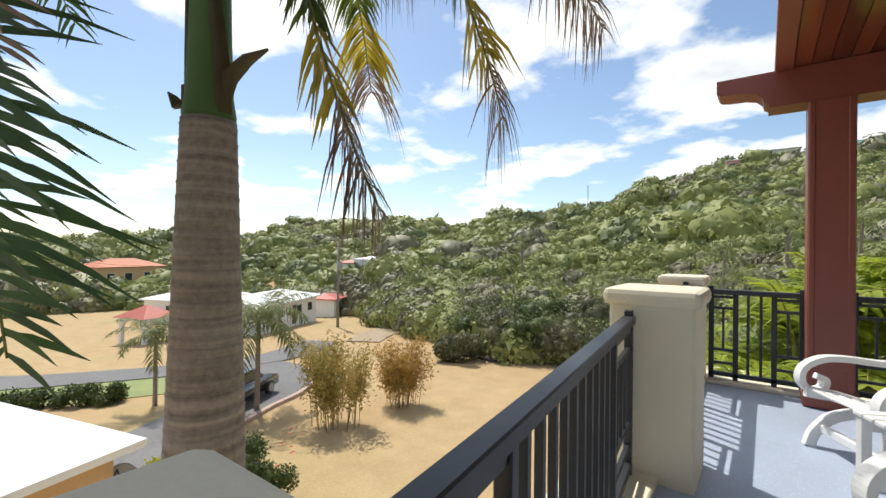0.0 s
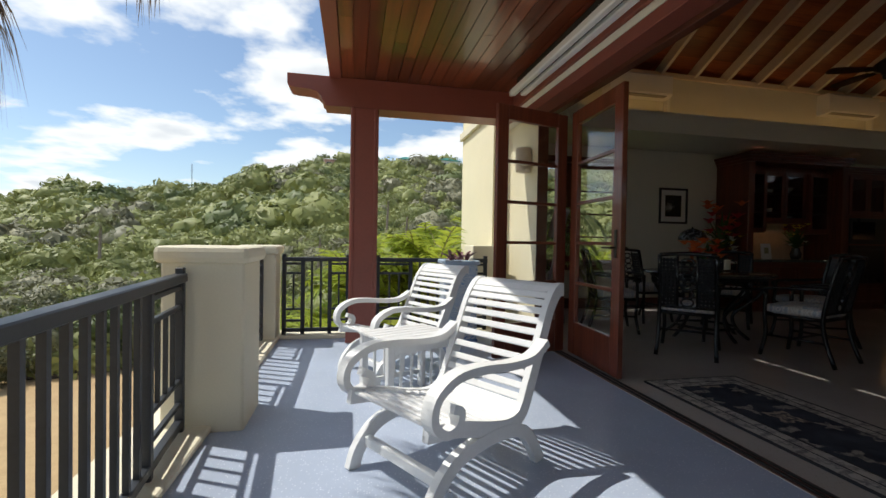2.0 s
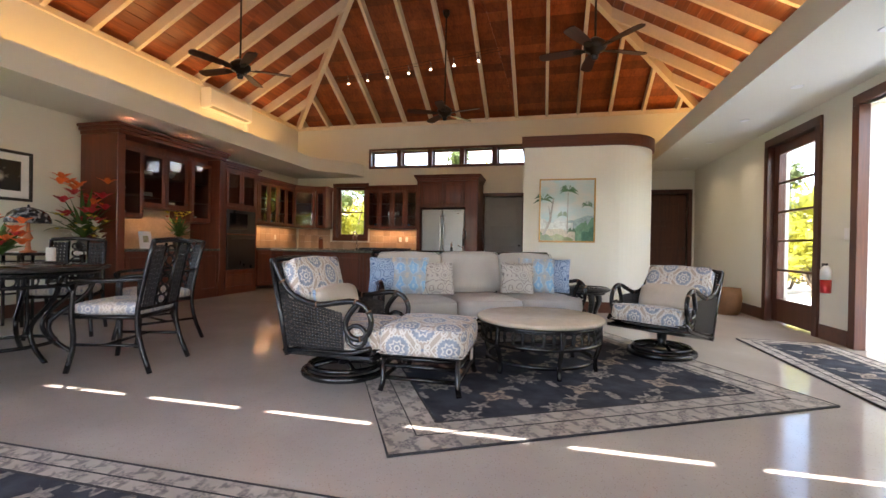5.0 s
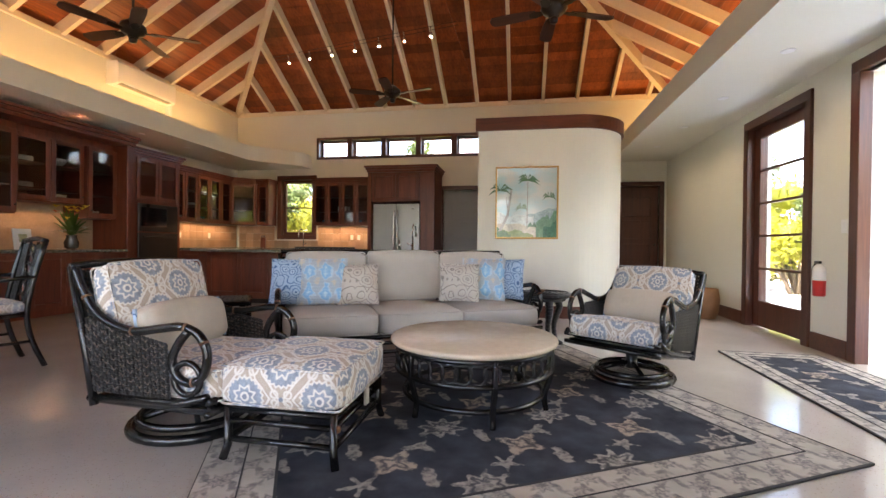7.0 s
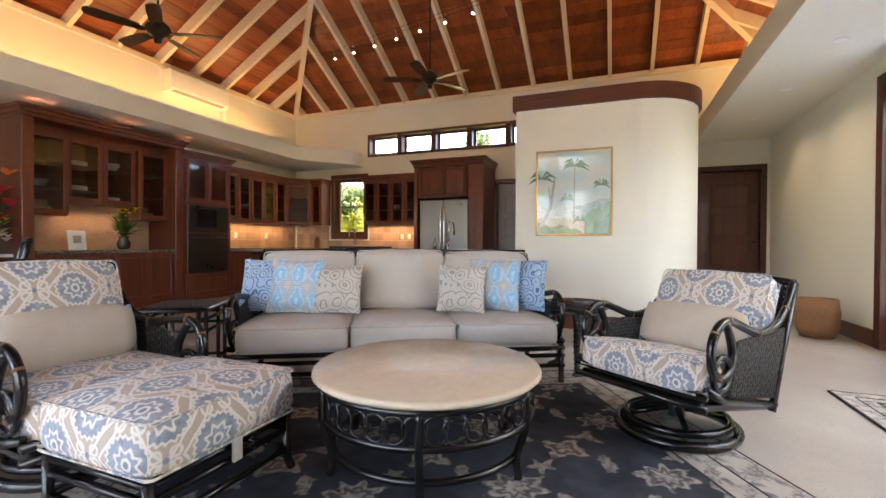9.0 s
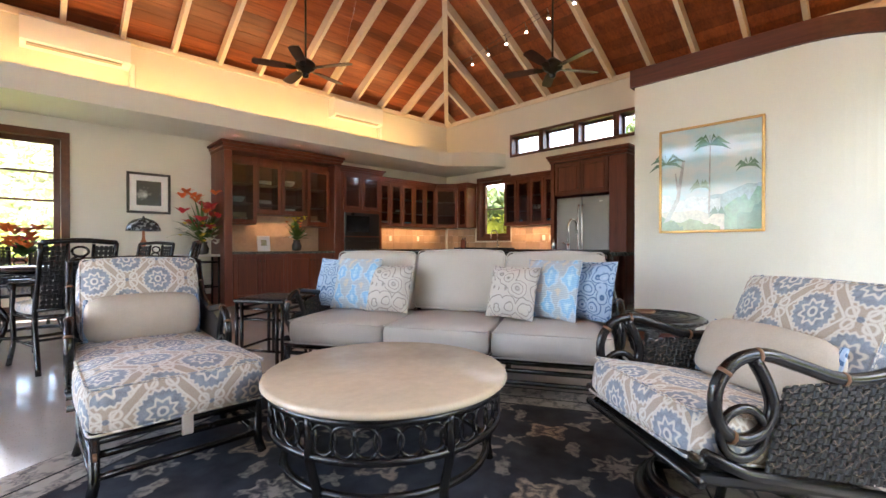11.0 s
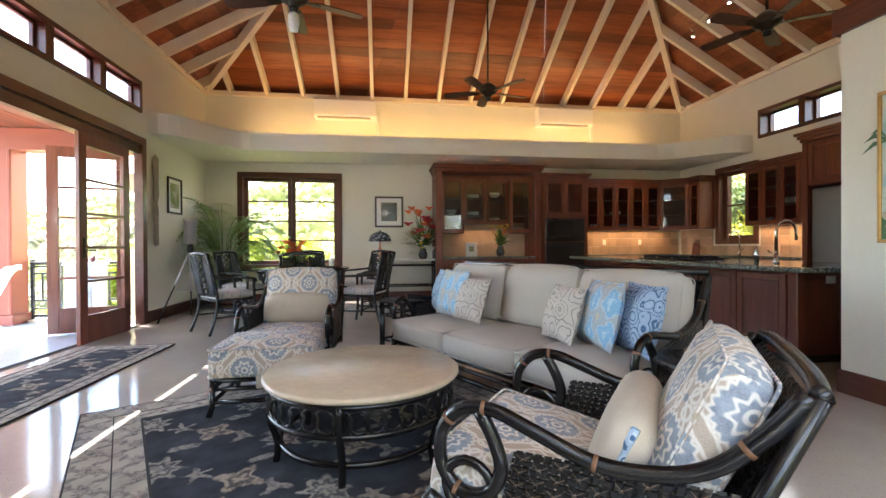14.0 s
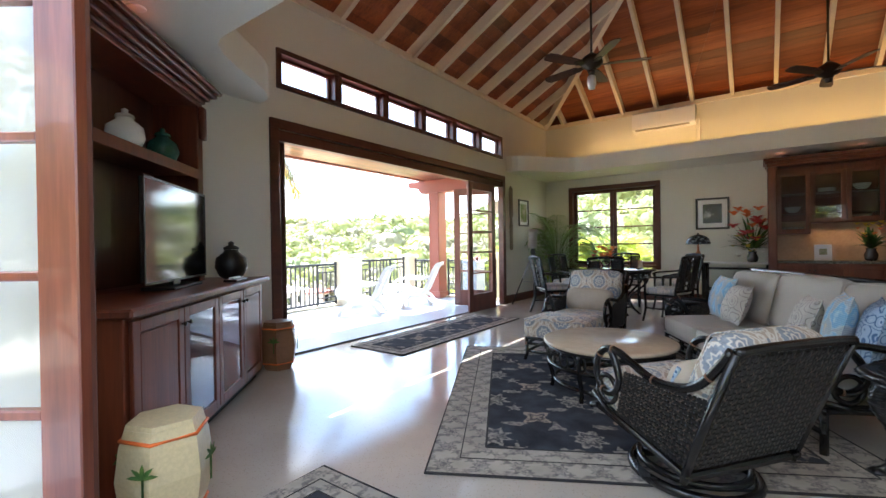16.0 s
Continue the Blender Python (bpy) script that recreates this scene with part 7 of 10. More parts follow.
# tall hutch against the north wall
H = pose(7.14, 5.95, 0)
o = thing("hutch", "tall cherry-wood hutch with glass doors and a stone counter", "cabinet", "", H)
W = 2.0
for x0, x1 in ((0.0, 0.12), (W - 0.12, W)):
    box("side_pilaster", x0, x1, 0.0, 0.64, 0.0, 2.40, M_CHERRY, o, 0.008)
box("base", 0.12, W - 0.12, 0.02, 0.64, 0.0, 0.80, M_CHERRY, o)
for k in range(4):
    cab_door(o, 0.13 + k * 0.435, 0.13 + (k + 1) * 0.435 - 0.006, 0.10, 0.78, False, 1 if k % 2 == 0 else -1).location = (0, 0.018, 0)
box("counter", 0.12, W - 0.12, -0.02, 0.64, 0.802, 0.84, M_STONE, o, 0.006, "polished green granite counter")
box("splashback", 0.12, W - 0.12, 0.615, 0.64, 0.842, 1.5, M_TRAV, o, 0, "travertine splashback")
bm = bmesh.new()
for b in ((0.12, W - 0.12, 0.26, 0.64, 2.30, 2.40), (0.12, W - 0.12, 0.625, 0.64, 1.3, 2.30)):
    add_box(bm, *b)
part("upper_case", bm, M_CHERRY, o)
xs = (0.12, 0.56, 1.0, 1.44, 1.88)
for k in range(4):
    zb = 1.28 if k in (0, 3) else 1.46
    yb = 0.20 if k in (0, 3) else 0.27
    box("shelf", xs[k], xs[k + 1], yb + 0.01, 0.62, zb, zb + 0.02, M_CHERRY, o, 0.002)
    for z in (1.62, 1.95):
        box("shelf", xs[k], xs[k + 1], yb + 0.02, 0.62, z, z + 0.016, M_CHERRY, o, 0)
    for xx in (xs[k], xs[k + 1] - 0.016):
        box("divider", xx, xx + 0.016, yb + 0.002, 0.62, zb + 0.02, 2.30, M_CHERRY, o, 0)
    cab_door(o, xs[k] + 0.004, xs[k + 1] - 0.004, zb + 0.02, 2.30, True, 1 if k % 2 == 0 else -1).location = (0, yb, 0)
crown(o, W, 0.64, 2.402, 0.14)
for dx, z, kind, lab in ((0.34, 1.638, "bowl", "white bowl on a hutch shelf"), (0.78, 1.638, "plates", "stack of white plates in the hutch"), (0.34, 1.302, "cups", "row of white cups in the hutch"), (1.66, 1.302, "cups", "row of white cups in the hutch"), (1.2, 1.482, "bowl", "white bowl on a hutch shelf"), (0.78, 1.968, "plates", "stack of white plates in the hutch"), (1.2, 1.968, "bowl", "white bowl on a hutch shelf")):
    crockery(H @ pose(dx, 0.42, z), kind, lab)
o = thing("photo_card", "small white-framed card standing on the counter", "picture", "", H @ pose(0.72, 0.30, 0.842, -8, 0, 4))
box("frame", -0.11, 0.11, -0.008, 0.008, 0.0, 0.26, M_WHITE, o, 0.004)
box("print", -0.05, 0.05, -0.0105, -0.0085, 0.09, 0.19, M_ART2, o, 0)

# oven tower
o = thing("oven_cabinet", "cherry-wood tower with black built-in microwave and oven", "cabinet", "", pose(9.16, 6.0, 0))
box("body", 0, 0.94, 0, 0.58, 0, 2.32, M_CHERRY, o)
crown(o, 0.94, 0.58, 2.322, 0.1)
for k in range(2):
    cab_door(o, 0.06 + k * 0.41, 0.06 + (k + 1) * 0.41 - 0.006, 1.62, 2.28, True, 1 if k == 0 else -1)
ov = box("oven", 0.08, 0.86, -0.03, -0.002, 0.45, 1.10, M_BLACK, o, 0.006, "black built-in oven")
box("oven_handle", 0.14, 0.80, -0.065, -0.035, 1.02, 1.045, M_BLACK, ov, 0.006)
mw = box("microwave", 0.08, 0.86, -0.03, -0.002, 1.12, 1.56, M_BLACK, o, 0.006, "black built-in microwave")
box("microwave_window", 0.13, 0.62, -0.034, -0.0302, 1.2, 1.5, plain("smoked_glass", (0.01, 0.01, 0.012), 0.05, vary=0.05, relief=0), mw, 0)
cab_door(o, 0.06, 0.88, 0.08, 0.42, False, 0)
crockery(pose(9.45, 6.2, 1.66), "books", "row of pale cookbooks in a cabinet")

# wall and base cabinets, splashback tiles, worktop
wall_unit("wall_cabinet", pose(10.16, 6.25, 0), 1.62, 0.33, 1.35, 2.26, 5, True, "cherry-wood wall cabinet with five glass doors", seed=1)
wall_unit("corner_cabinet", pose(11.80, 6.27, 0, 0, 0, -45), 0.52, 0.3, 1.35, 2.26, 1, True, "cherry-wood corner wall cabinet with a glass door", seed=2)
wall_unit("wall_cabinet", pose(12.17, 5.88, 0, 0, 0, -90), 0.28, 0.31, 1.35, 2.26, 1, True, "cherry-wood wall cabinet beside the window", seed=3)
wall_unit("wall_cabinet", pose(12.15, 4.52, 0, 0, 0, -90), 1.28, 0.33, 1.35, 2.26, 4, True, "cherry-wood wall cabinet with four glass doors", seed=4)
for x, y, z, kd in ((10.5, 6.42, 1.37, "cups"), (11.1, 6.42, 1.37, "blue"), (10.9, 6.42, 1.66, "plates"), (12.32, 4.3, 1.37, "blue"), (12.32, 3.6, 1.37, "blue"), (12.32, 3.9, 1.66, "cups")):
    crockery(pose(x, y, z, 0, 0, 0 if x < 12 else 90), kd, "blue glasses on a cabinet shelf" if kd == "blue" else "white crockery on a cabinet shelf")
wall_unit("base_cabinet", pose(10.12, 6.0, 0), 2.36, 0.58, 0.08, 0.81, 5, False, "cherry-wood base cabinet under the worktop", top=False)
wall_unit("base_cabinet", pose(11.9, 5.98, 0, 0, 0, -90), 2.78, 0.58, 0.08, 0.81, 5, False, "cherry-wood base cabinet under the window", top=False)
tagged(box("worktop", 10.11, 12.49, 5.97, 6.595, 0.815, 0.855, M_STONE, bevel=0.006), "polished green granite worktop along the wall", "worktop")
tagged(box("worktop", 11.87, 12.49, 3.2, 5.966, 0.815, 0.855, M_STONE, bevel=0.006), "polished green granite worktop under the window", "worktop")
sp = setting("splashback_north", "warm travertine tile splashback", "splashback")
tile = None
for i in range(13):
    for j in range(3):
        x0, z0 = 10.13 + i * 0.178, 0.857 + j * 0.162
        box("tile", x0, x0 + 0.175, 6.582, 6.597, z0, z0 + 0.159, M_TRAV, sp, 0.002)
sp = setting("splashback_east", "warm travertine tile splashback", "splashback")
for i in range(19):
    for j in range(3):
        y0, z0 = 3.16 + i * 0.178, 0.857 + j * 0.162
        if j == 2 and 4.5 < y0 < 5.65 or (j == 1 and 4.5 < y0 < 5.6):
            continue
        box("tile", 12.482, 12.497, y0, y0 + 0.175, z0, z0 + 0.159, M_TRAV, sp, 0.002)
for nm, x, y, rz in (("wall_socket", 10.75, 6.58, 0), ("wall_socket", 11.55, 6.58, 0), ("wall_socket", 12.478, 3.62, -90), ("wall_socket", 12.478, 3.78, -90)):
    q = thing(nm, "white double socket on the splashback", "socket", "sockets", pose(x, y, 1.1, 0, 0, rz))
    box("plate", -0.035, 0.035, -0.008, 0.0, -0.055, 0.055, M_WHITEPLASTIC, q, 0.003)
    box("socket_face", -0.015, 0.015, -0.011, -0.0085, -0.035, 0.035, M_WHITE, q, 0.001)

# fridge with its surround
o = thing("refrigerator", "stainless steel french-door refrigerator", "refrigerator", "", pose(11.75, 3.05, 0, 0, 0, -90))
box("body", 0.01, 0.97, 0.05, 0.72, 0.02, 1.75, plain("fridge_grey", (0.1, 0.1, 0.1), 0.5, 0.3), o)
box("left_door", 0.008, 0.487, -0.01, 0.045, 0.68, 1.765, M_STEEL, o, 0.012)
box("right_door", 0.493, 0.972, -0.01, 0.045, 0.68, 1.765, M_STEEL, o, 0.012)
box("freezer_drawer", 0.008, 0.972, -0.01, 0.045, 0.05, 0.668, M_STEEL, o, 0.012)
for x in (0.455, 0.525):
    tube("handle", smooth_path([(x, -0.01, 0.80), (x, -0.055, 0.84), (x, -0.065, 1.2), (x, -0.055, 1.58), (x, -0.01, 1.62)], 4), 0.012, M_CHROME, o)
tube("handle", [(0.08, -0.01, 0.58), (0.1, -0.05, 0.58), (0.88, -0.05, 0.58), (0.9, -0.01, 0.58)], 0.012, M_CHROME, o)
box("badge", 0.80, 0.86, -0.0115, -0.0105, 1.66, 1.675, M_CHROME, o, 0)
o = thing("fridge_surround", "cherry-wood cabinet surround over the refrigerator", "cabinet", "", pose(11.70, 3.14, 0, 0, 0, -90))
box("side_panel", 0.0, 0.075, 0.0, 0.78, 0.0, 2.38, M_CHERRY, o, 0.006)
box("side_panel", 1.075, 1.36, 0.0, 0.78, 0.0, 2.38, M_CHERRY, o, 0.006)
box("body", 0.076, 1.074, 0.02, 0.78, 1.80, 2.38, M_CHERRY, o)
for k in range(2):
    cab_door(o, 0.09 + k * 0.488, 0.09 + (k + 1) * 0.488 - 0.006, 1.82, 2.36, False, 1 if k == 0 else -1).location = (0, 0.018, 0)
crown(o, 1.36, 0.78, 2.382, 0.13)

# island
o = thing("kitchen_island", "long cherry-wood kitchen island with panelled ends", "kitchen island", "", pose(9.62, 5.08, 0, 0, 0, -90))
IL = 3.75
box("body", 0.0, IL, 0.0, 0.85, 0.08, 0.81, M_CHERRY, o)
box("plinth", 0.05, IL - 0.05, 0.06, 0.8, 0.0, 0.08, M_CHARCOAL, o, 0)
for k in range(7):
    cab_door(o, 0.03 + k * 0.528, 0.03 + (k + 1) * 0.528 - 0.012, 0.12, 0.78, False, 0)
for x in (IL, ):
    for yy in (0.06, 0.46):
        box("end_panel", x, x + 0.014, yy, yy + 0.34, 0.16, 0.74, M_CHERRY, o, 0.006)
for yy in (-0.02, 0.80):
    box("corner_post", IL - 0.02, IL + 0.07, yy, yy + 0.09, 0.0, 0.81, M_CHERRY, o, 0.01)
box("end_socket", IL + 0.0145, IL + 0.02, 0.32, 0.42, 0.70, 0.765, M_WHITEPLASTIC, o, 0.002, "white socket plate")
bm = bmesh.new()
add_box(bm, 9.35, 10.58, 0.98, 5.16, 0.815, 0.858, 0.008)
tagged(part("island_worktop", bm, M_STONE), "thick green granite worktop on the island", "worktop")
o = thing("cooktop", "black gas cooktop with cast grates", "cooktop", "", pose(9.95, 3.2, 0.859))
box("plate", -0.27, 0.27, -0.45, 0.45, 0.0, 0.012, M_BLACK, o, 0.004)
for y in (-0.3, 0.0, 0.3):
    bm = bmesh.new()
    for k in (-0.1, 0, 0.1):
        add_box(bm, -0.22, 0.22, y + k - 0.008, y + k + 0.008, 0.03, 0.045)
        add_box(bm, k * 2 - 0.008, k * 2 + 0.008, y - 0.12, y + 0.12, 0.0125, 0.044)
    part("grate", bm, M_BLACK, o)

def faucet(x, y, rz, label):
    o = thing("faucet", label, "faucet", "faucets", pose(x, y, 0.858, 0, 0, rz))
    lathe("base", [(0.028, 0), (0.028, 0.02), (0.02, 0.04), (0.02, 0.1)], M_CHROME, o, 16)
    pts = [(0, 0, 0.09), (0, 0, 0.3)] + [(0, -0.11 + 0.11 * math.cos(a), 0.3 + 0.11 * math.sin(a)) for a in (math.pi * k / 10 for k in range(1, 11))] + [(0, -0.22, 0.22)]
    tube("spout", pts, 0.013, M_CHROME, o, 10)
    tube("lever", [(0.02, 0, 0.08), (0.09, 0, 0.12)], 0.008, M_CHROME, o, 8)
faucet(9.9, 1.75, 90, "tall chrome gooseneck faucet on the island")
faucet(12.33, 4.85, -90, "chrome gooseneck faucet under the window")
o = thing("soap_dispenser", "chrome soap dispenser on the island", "soap dispenser", "", pose(9.88, 1.95, 0.858))
lathe("bottle", [(0.022, 0), (0.024, 0.1), (0.012, 0.13), (0.008, 0.17)], M_CHROME, o, 14)
o = thing("knife_block", "dark wooden knife block on the worktop", "knife block", "", pose(12.2, 5.75, 0.856, 0, 0, -60))
prism("block", [(-0.06, 0), (0.06, 0), (0.1, 0.17), (0.0, 0.22)], "x", -0.05, 0.05, M_CHERRY, o)
for k in range(3):
    tube("knife_handle", [(-0.03 + 0.03 * k, 0.05, 0.19), (-0.03 + 0.03 * k, 0.1, 0.27)], 0.009, M_BLACK, o, 6)

# ---- media corner ----
A = Vector((3.36, -0.92, 0))
B_ = Vector((4.78, -2.42, 0))
L_ = (B_ - A).length
ang = math.degrees(math.atan2(B_.y - A.y, B_.x - A.x))
TV = pose(B_.x, B_.y, 0, 0, 0, ang + 180)
o = thing("media_cabinet", "tall dark cherry corner cabinet for a television", "cabinet", "", TV)
box("base", 0.0, L_, 0.02, 0.55, 0.06, 0.86, M_CHERRY, o)
box("plinth", 0.04, L_ - 0.04, 0.06, 0.5, 0.0, 0.06, M_CHARCOAL, o, 0)
bm = bmesh.new()
add_box(bm, -0.06, L_ + 0.06, -0.05, 0.55, 0.862, 0.905, 0.01)
part("counter", bm, M_CHERRY, o)
for k in range(4):
    cab_door(o, 0.03 + k * (L_ - 0.06) / 4, 0.03 + (k + 1) * (L_ - 0.06) / 4 - 0.008, 0.10, 0.84, k in (1, 2), 1 if k % 2 == 0 else -1).location = (0, 0.018, 0)
box("counter_back", 0.2, 1.84, 0.551, 0.74, 0.862, 0.905, M_CHERRY, o, 0.004)
for x0 in (0.25, 1.68):
    box("side_panel", x0, x0 + 0.1, 0.38, 0.74, 0.906, 2.33, M_CHERRY, o, 0.006)
    box("corbel", x0 + 0.015, x0 + 0.085, 0.335, 0.379, 2.06, 2.33, M_CHERRY, o, 0.015)
box("back_panel", 0.351, 1.679, 0.715, 0.74, 0.906, 2.33, M_MAHOG, o, 0)
box("shelf", 0.351, 1.679, 0.39, 0.714, 1.76, 1.80, M_CHERRY, o, 0.004)
box("shelf_lip", 0.351, 1.679, 0.372, 0.389, 1.735, 1.81, M_CHERRY, o, 0.004)
box("top", 0.25, 1.78, 0.38, 0.74, 2.332, 2.37, M_CHERRY, o)
top_crown = bmesh.new()
for k, (grow, z0, z1) in enumerate(((0.02, 2.372, 2.405), (0.05, 2.406, 2.44), (0.09, 2.441, 2.475), (0.12, 2.476, 2.51))):
    add_box(top_crown, 0.25 - grow, 1.78 + grow, 0.38 - grow, 0.74, z0, z1, 0.008)
part("crown", top_crown, M_CHERRY, o, "stepped crown moulding")
o = thing("television", "flat black television standing in the corner cabinet", "television", "", TV @ pose(1.10, 0.27, 0.906, 0, 0, 4))
box("screen", -0.50, 0.50, 0.0, 0.03, 0.06, 0.68, plain("screen_black", (0.006, 0.006, 0.008), 0.06, vary=0.05, relief=0), o, 0.004)
rim("bezel", "y", -0.004, 0.0, -0.51, 0.51, 0.05, 0.69, 0.014, M_BLACK, o)
box("stand", -0.25, 0.25, -0.06, 0.14, 0.0, 0.02, M_BLACK, o, 0.006)
box("neck", -0.06, 0.06, 0.02, 0.05, 0.02, 0.08, M_BLACK, o, 0.004)
def jar(m, k, label, mat_):
    o = thing("jar", label, "jar", "", m @ Matrix.Scale(k, 4))
    lathe("body", [(0.06, 0), (0.1, 0.03), (0.13, 0.1), (0.12, 0.18), (0.06, 0.23), (0.055, 0.25)], mat_, o, 26)
    lathe("lid", [(0.065, 0.251), (0.06, 0.27), (0.02, 0.29), (0.025, 0.31), (0.0, 0.325)], mat_, o, 20)
jar(TV @ pose(L_ - 0.19, 0.2, 0.906), 1.0, "dark carved ceramic jar with a lid", plain("carved_jar", (0.02, 0.018, 0.016), 0.4, fine=60, vary=0.5, relief=0.8))
jar(TV @ pose(1.42, 0.52, 1.801), 0.85, "green glazed jar on the cabinet shelf", plain("green_glaze", (0.03, 0.12, 0.09), 0.15, vary=0.4))
jar(TV @ pose(0.95, 0.52, 1.801), 0.85, "pale ceramic jar on the cabinet shelf", M_CROCKERY)
o = thing("remote_tray", "small dark tray with a remote on the cabinet", "tray", "", TV @ pose(L_ - 0.52, 0.06, 0.906))
box("tray", -0.12, 0.12, -0.05, 0.05, 0.0, 0.02, M_BLACK, o, 0.006)
box("remote", -0.09, 0.07, -0.02, 0.02, 0.021, 0.036, M_CROCKERY, o, 0.005)

def garden_stool(x, y, label, mat_, k=1.0):
    o = thing("garden_stool", label, "garden stool", "garden stools", pose(x, y, 0, 0, 0, 20) @ Matrix.Scale(k, 4))
    lathe("body", [(0.12, 0), (0.135, 0.02), (0.165, 0.12), (0.18, 0.24), (0.165, 0.37), (0.145, 0.44)], mat_, o, 6, smooth=False)
    lathe("seat", [(0.145, 0.441), (0.14, 0.46), (0.0, 0.462)], mat_, o, 6, smooth=False)
    for z, r in ((0.07, 0.155), (0.40, 0.16)):
        tube("band", ring_pts((0, 0, z), r, "z", 6), 0.008, M_PETALO, o, 5, True, "orange painted band")
    bm = bmesh.new()
    for q in range(4):
        a = radians(22.5 + 90 * q)
        c = Vector((0.178 * math.cos(a), 0.178 * math.sin(a), 0.18))
        t = Vector((-math.sin(a), math.cos(a), 0))
        add_tube(bm, [c, c + Vector((0, 0, 0.1))], 0.004, 4)
        for w_ in range(5):
            b = radians(20 + 35 * w_)
            add_blade(bm, c + Vector((0, 0, 0.1)), t * math.cos(b) + Vector((0, 0, math.sin(b))), 0.06, 0.018, 0.6, 3, up=Vector((math.cos(a), math.sin(a), 0)))
    part("painted_palms", bm, M_LEAFDK, o, "painted green palm motif")
garden_stool(3.26, -0.7, "brown ceramic garden stool with painted palms", plain("tan_ceramic", (0.2, 0.1, 0.05), 0.4, vary=0.2))
garden_stool(5.0, -2.36, "cream ceramic garden stool with painted palms", plain("cream_ceramic", (0.6, 0.5, 0.3), 0.35, vary=0.15))

# fire extinguisher and basket by the garden door, wall switches
o = thing("fire_extinguisher", "red and white fire extinguisher hung on the wall", "extinguisher", "", pose(7.95, SY + 0.08, 0.52) @ Matrix.Scale(0.8, 4))
lathe("cylinder", [(0.05, 0), (0.06, 0.01), (0.062, 0.18)], plain("red_enamel", (0.45, 0.02, 0.02), 0.3), o, 20)
lathe("label_band", [(0.062, 0.181), (0.062, 0.30), (0.05, 0.34), (0.02, 0.37)], M_WHITEPLASTIC, o, 20)
box("valve", -0.02, 0.07, -0.015, 0.015, 0.37, 0.40, M_BLACK, o, 0.004)
tube("hose", smooth_path([(0.05, 0, 0.385), (0.085, 0.02, 0.3), (0.075, 0.02, 0.12)], 4), 0.008, M_BLACK, o, 6)
o = thing("basket", "round brown woven basket on the floor", "basket", "", pose(9.9, -2.35, 0))
bm = bmesh.new()
add_lathe(bm, [(0.14, 0), (0.18, 0.1), (0.19, 0.25), (0.17, 0.4), (0.16, 0.4), (0.17, 0.25), (0.0, 0.05)], 24)
part("body", bm, plain("wicker", (0.25, 0.12, 0.05), 0.7, fine=70, vary=0.3, relief=0.8), o, smooth=True)
for x, z in ((7.75, 1.15), ):
    q = thing("wall_switch", "white light switch on the wall", "switch", "", pose(x, SY, z))
    box("plate", -0.05, 0.05, 0.0, 0.008, -0.06, 0.06, M_WHITEPLASTIC, q, 0.003)
    box("rocker", -0.02, 0.02, 0.0082, 0.012, -0.03, 0.03, M_WHITE, q, 0.002)

# ---- terrace furniture ----
def swept(name, path, x, half_w, half_t, parent):
    """One flat bar bent along a path in the plane x."""
    bm, rings = bmesh.new(), []
    for k, q in enumerate(path):
        d = (Vector(path[min(k + 1, len(path) - 1)]) - Vector(path[max(k - 1, 0)])).normalized()
        nn = Vector((0, -d.z, d.y)) * half_t
        rings.append([bm.verts.new((x + sx * half_w, q[1] + sn * nn.y, q[2] + sn * nn.z)) for sx, sn in ((-1, -1), (1, -1), (1, 1), (-1, 1))])
    for r0, r1 in zip(rings, rings[1:]):
        for k in range(4):
            bm.faces.new((r0[k], r0[(k + 1) % 4], r1[(k + 1) % 4], r1[k]))
    bm.faces.new(rings[0][::-1])
    bm.faces.new(rings[-1])
    bmesh.ops.recalc_face_normals(bm, faces=bm.faces)
    return part(name, bm, M_WHITE, parent)

def plantation_chair(m, label):
    """White slatted lounge chair with scrolled arms; faces -y."""
    o = thing("lounge_chair", label, "chair", "white lounge chairs", m)
    side = [(-0.42, 0.36), (-0.25, 0.335), (-0.05, 0.28), (0.10, 0.255), (0.20, 0.29), (0.27, 0.42), (0.36, 0.62), (0.43, 0.775), (0.50, 0.86), (0.555, 0.87)]
    P = smooth_path([(0, y, z) for y, z in side], 4)
    for x in (-0.28, 0.28):
        swept("side_frame", P, x, 0.018, 0.035, o)
        # crossed legs: an arch under the seat
        arch = smooth_path([(x, -0.40, 0.0), (x, -0.36, 0.10), (x, -0.24, 0.20), (x, 0.0, 0.235), (x, 0.20, 0.20), (x, 0.30, 0.1), (x, 0.36, 0.0)], 4)
        swept("leg_arch", arch, x, 0.02, 0.032, o)
        xa = x * 1.13
        curl = [(0.34, 0.62), (0.22, 0.56), (0.05, 0.555), (-0.15, 0.575), (-0.30, 0.57), (-0.41, 0.51), (-0.43, 0.42), (-0.37, 0.36), (-0.30, 0.375), (-0.285, 0.43), (-0.33, 0.455)]
        swept("scrolled_arm", smooth_path([(xa, y, z) for y, z in curl], 5), xa, 0.032, 0.019, o)
    n = 27
    for k in range(n):
        t = 0.02 + 0.96 * k / (n - 1)
        i = t * (len(P) - 1)
        a, b = P[int(i)], P[min(len(P) - 1, int(i) + 1)]
        p = a.lerp(b, i - int(i))
        d = (b - a).normalized() if (b - a).length > 1e-6 else Vector((0, 1, 0))
        s = box("slat", -0.261, 0.261, -0.0175, 0.0175, -0.008, 0.008, M_WHITE, o, 0.004)
        s.matrix_basis = pose(0, p.y, p.z, math.degrees(math.atan2(d.z, d.y)), 0, 0) @ pose(0, 0, 0.022)
    box("front_stretcher", -0.259, 0.259, -0.345, -0.305, 0.10, 0.15, M_WHITE, o, 0.005)
    return o

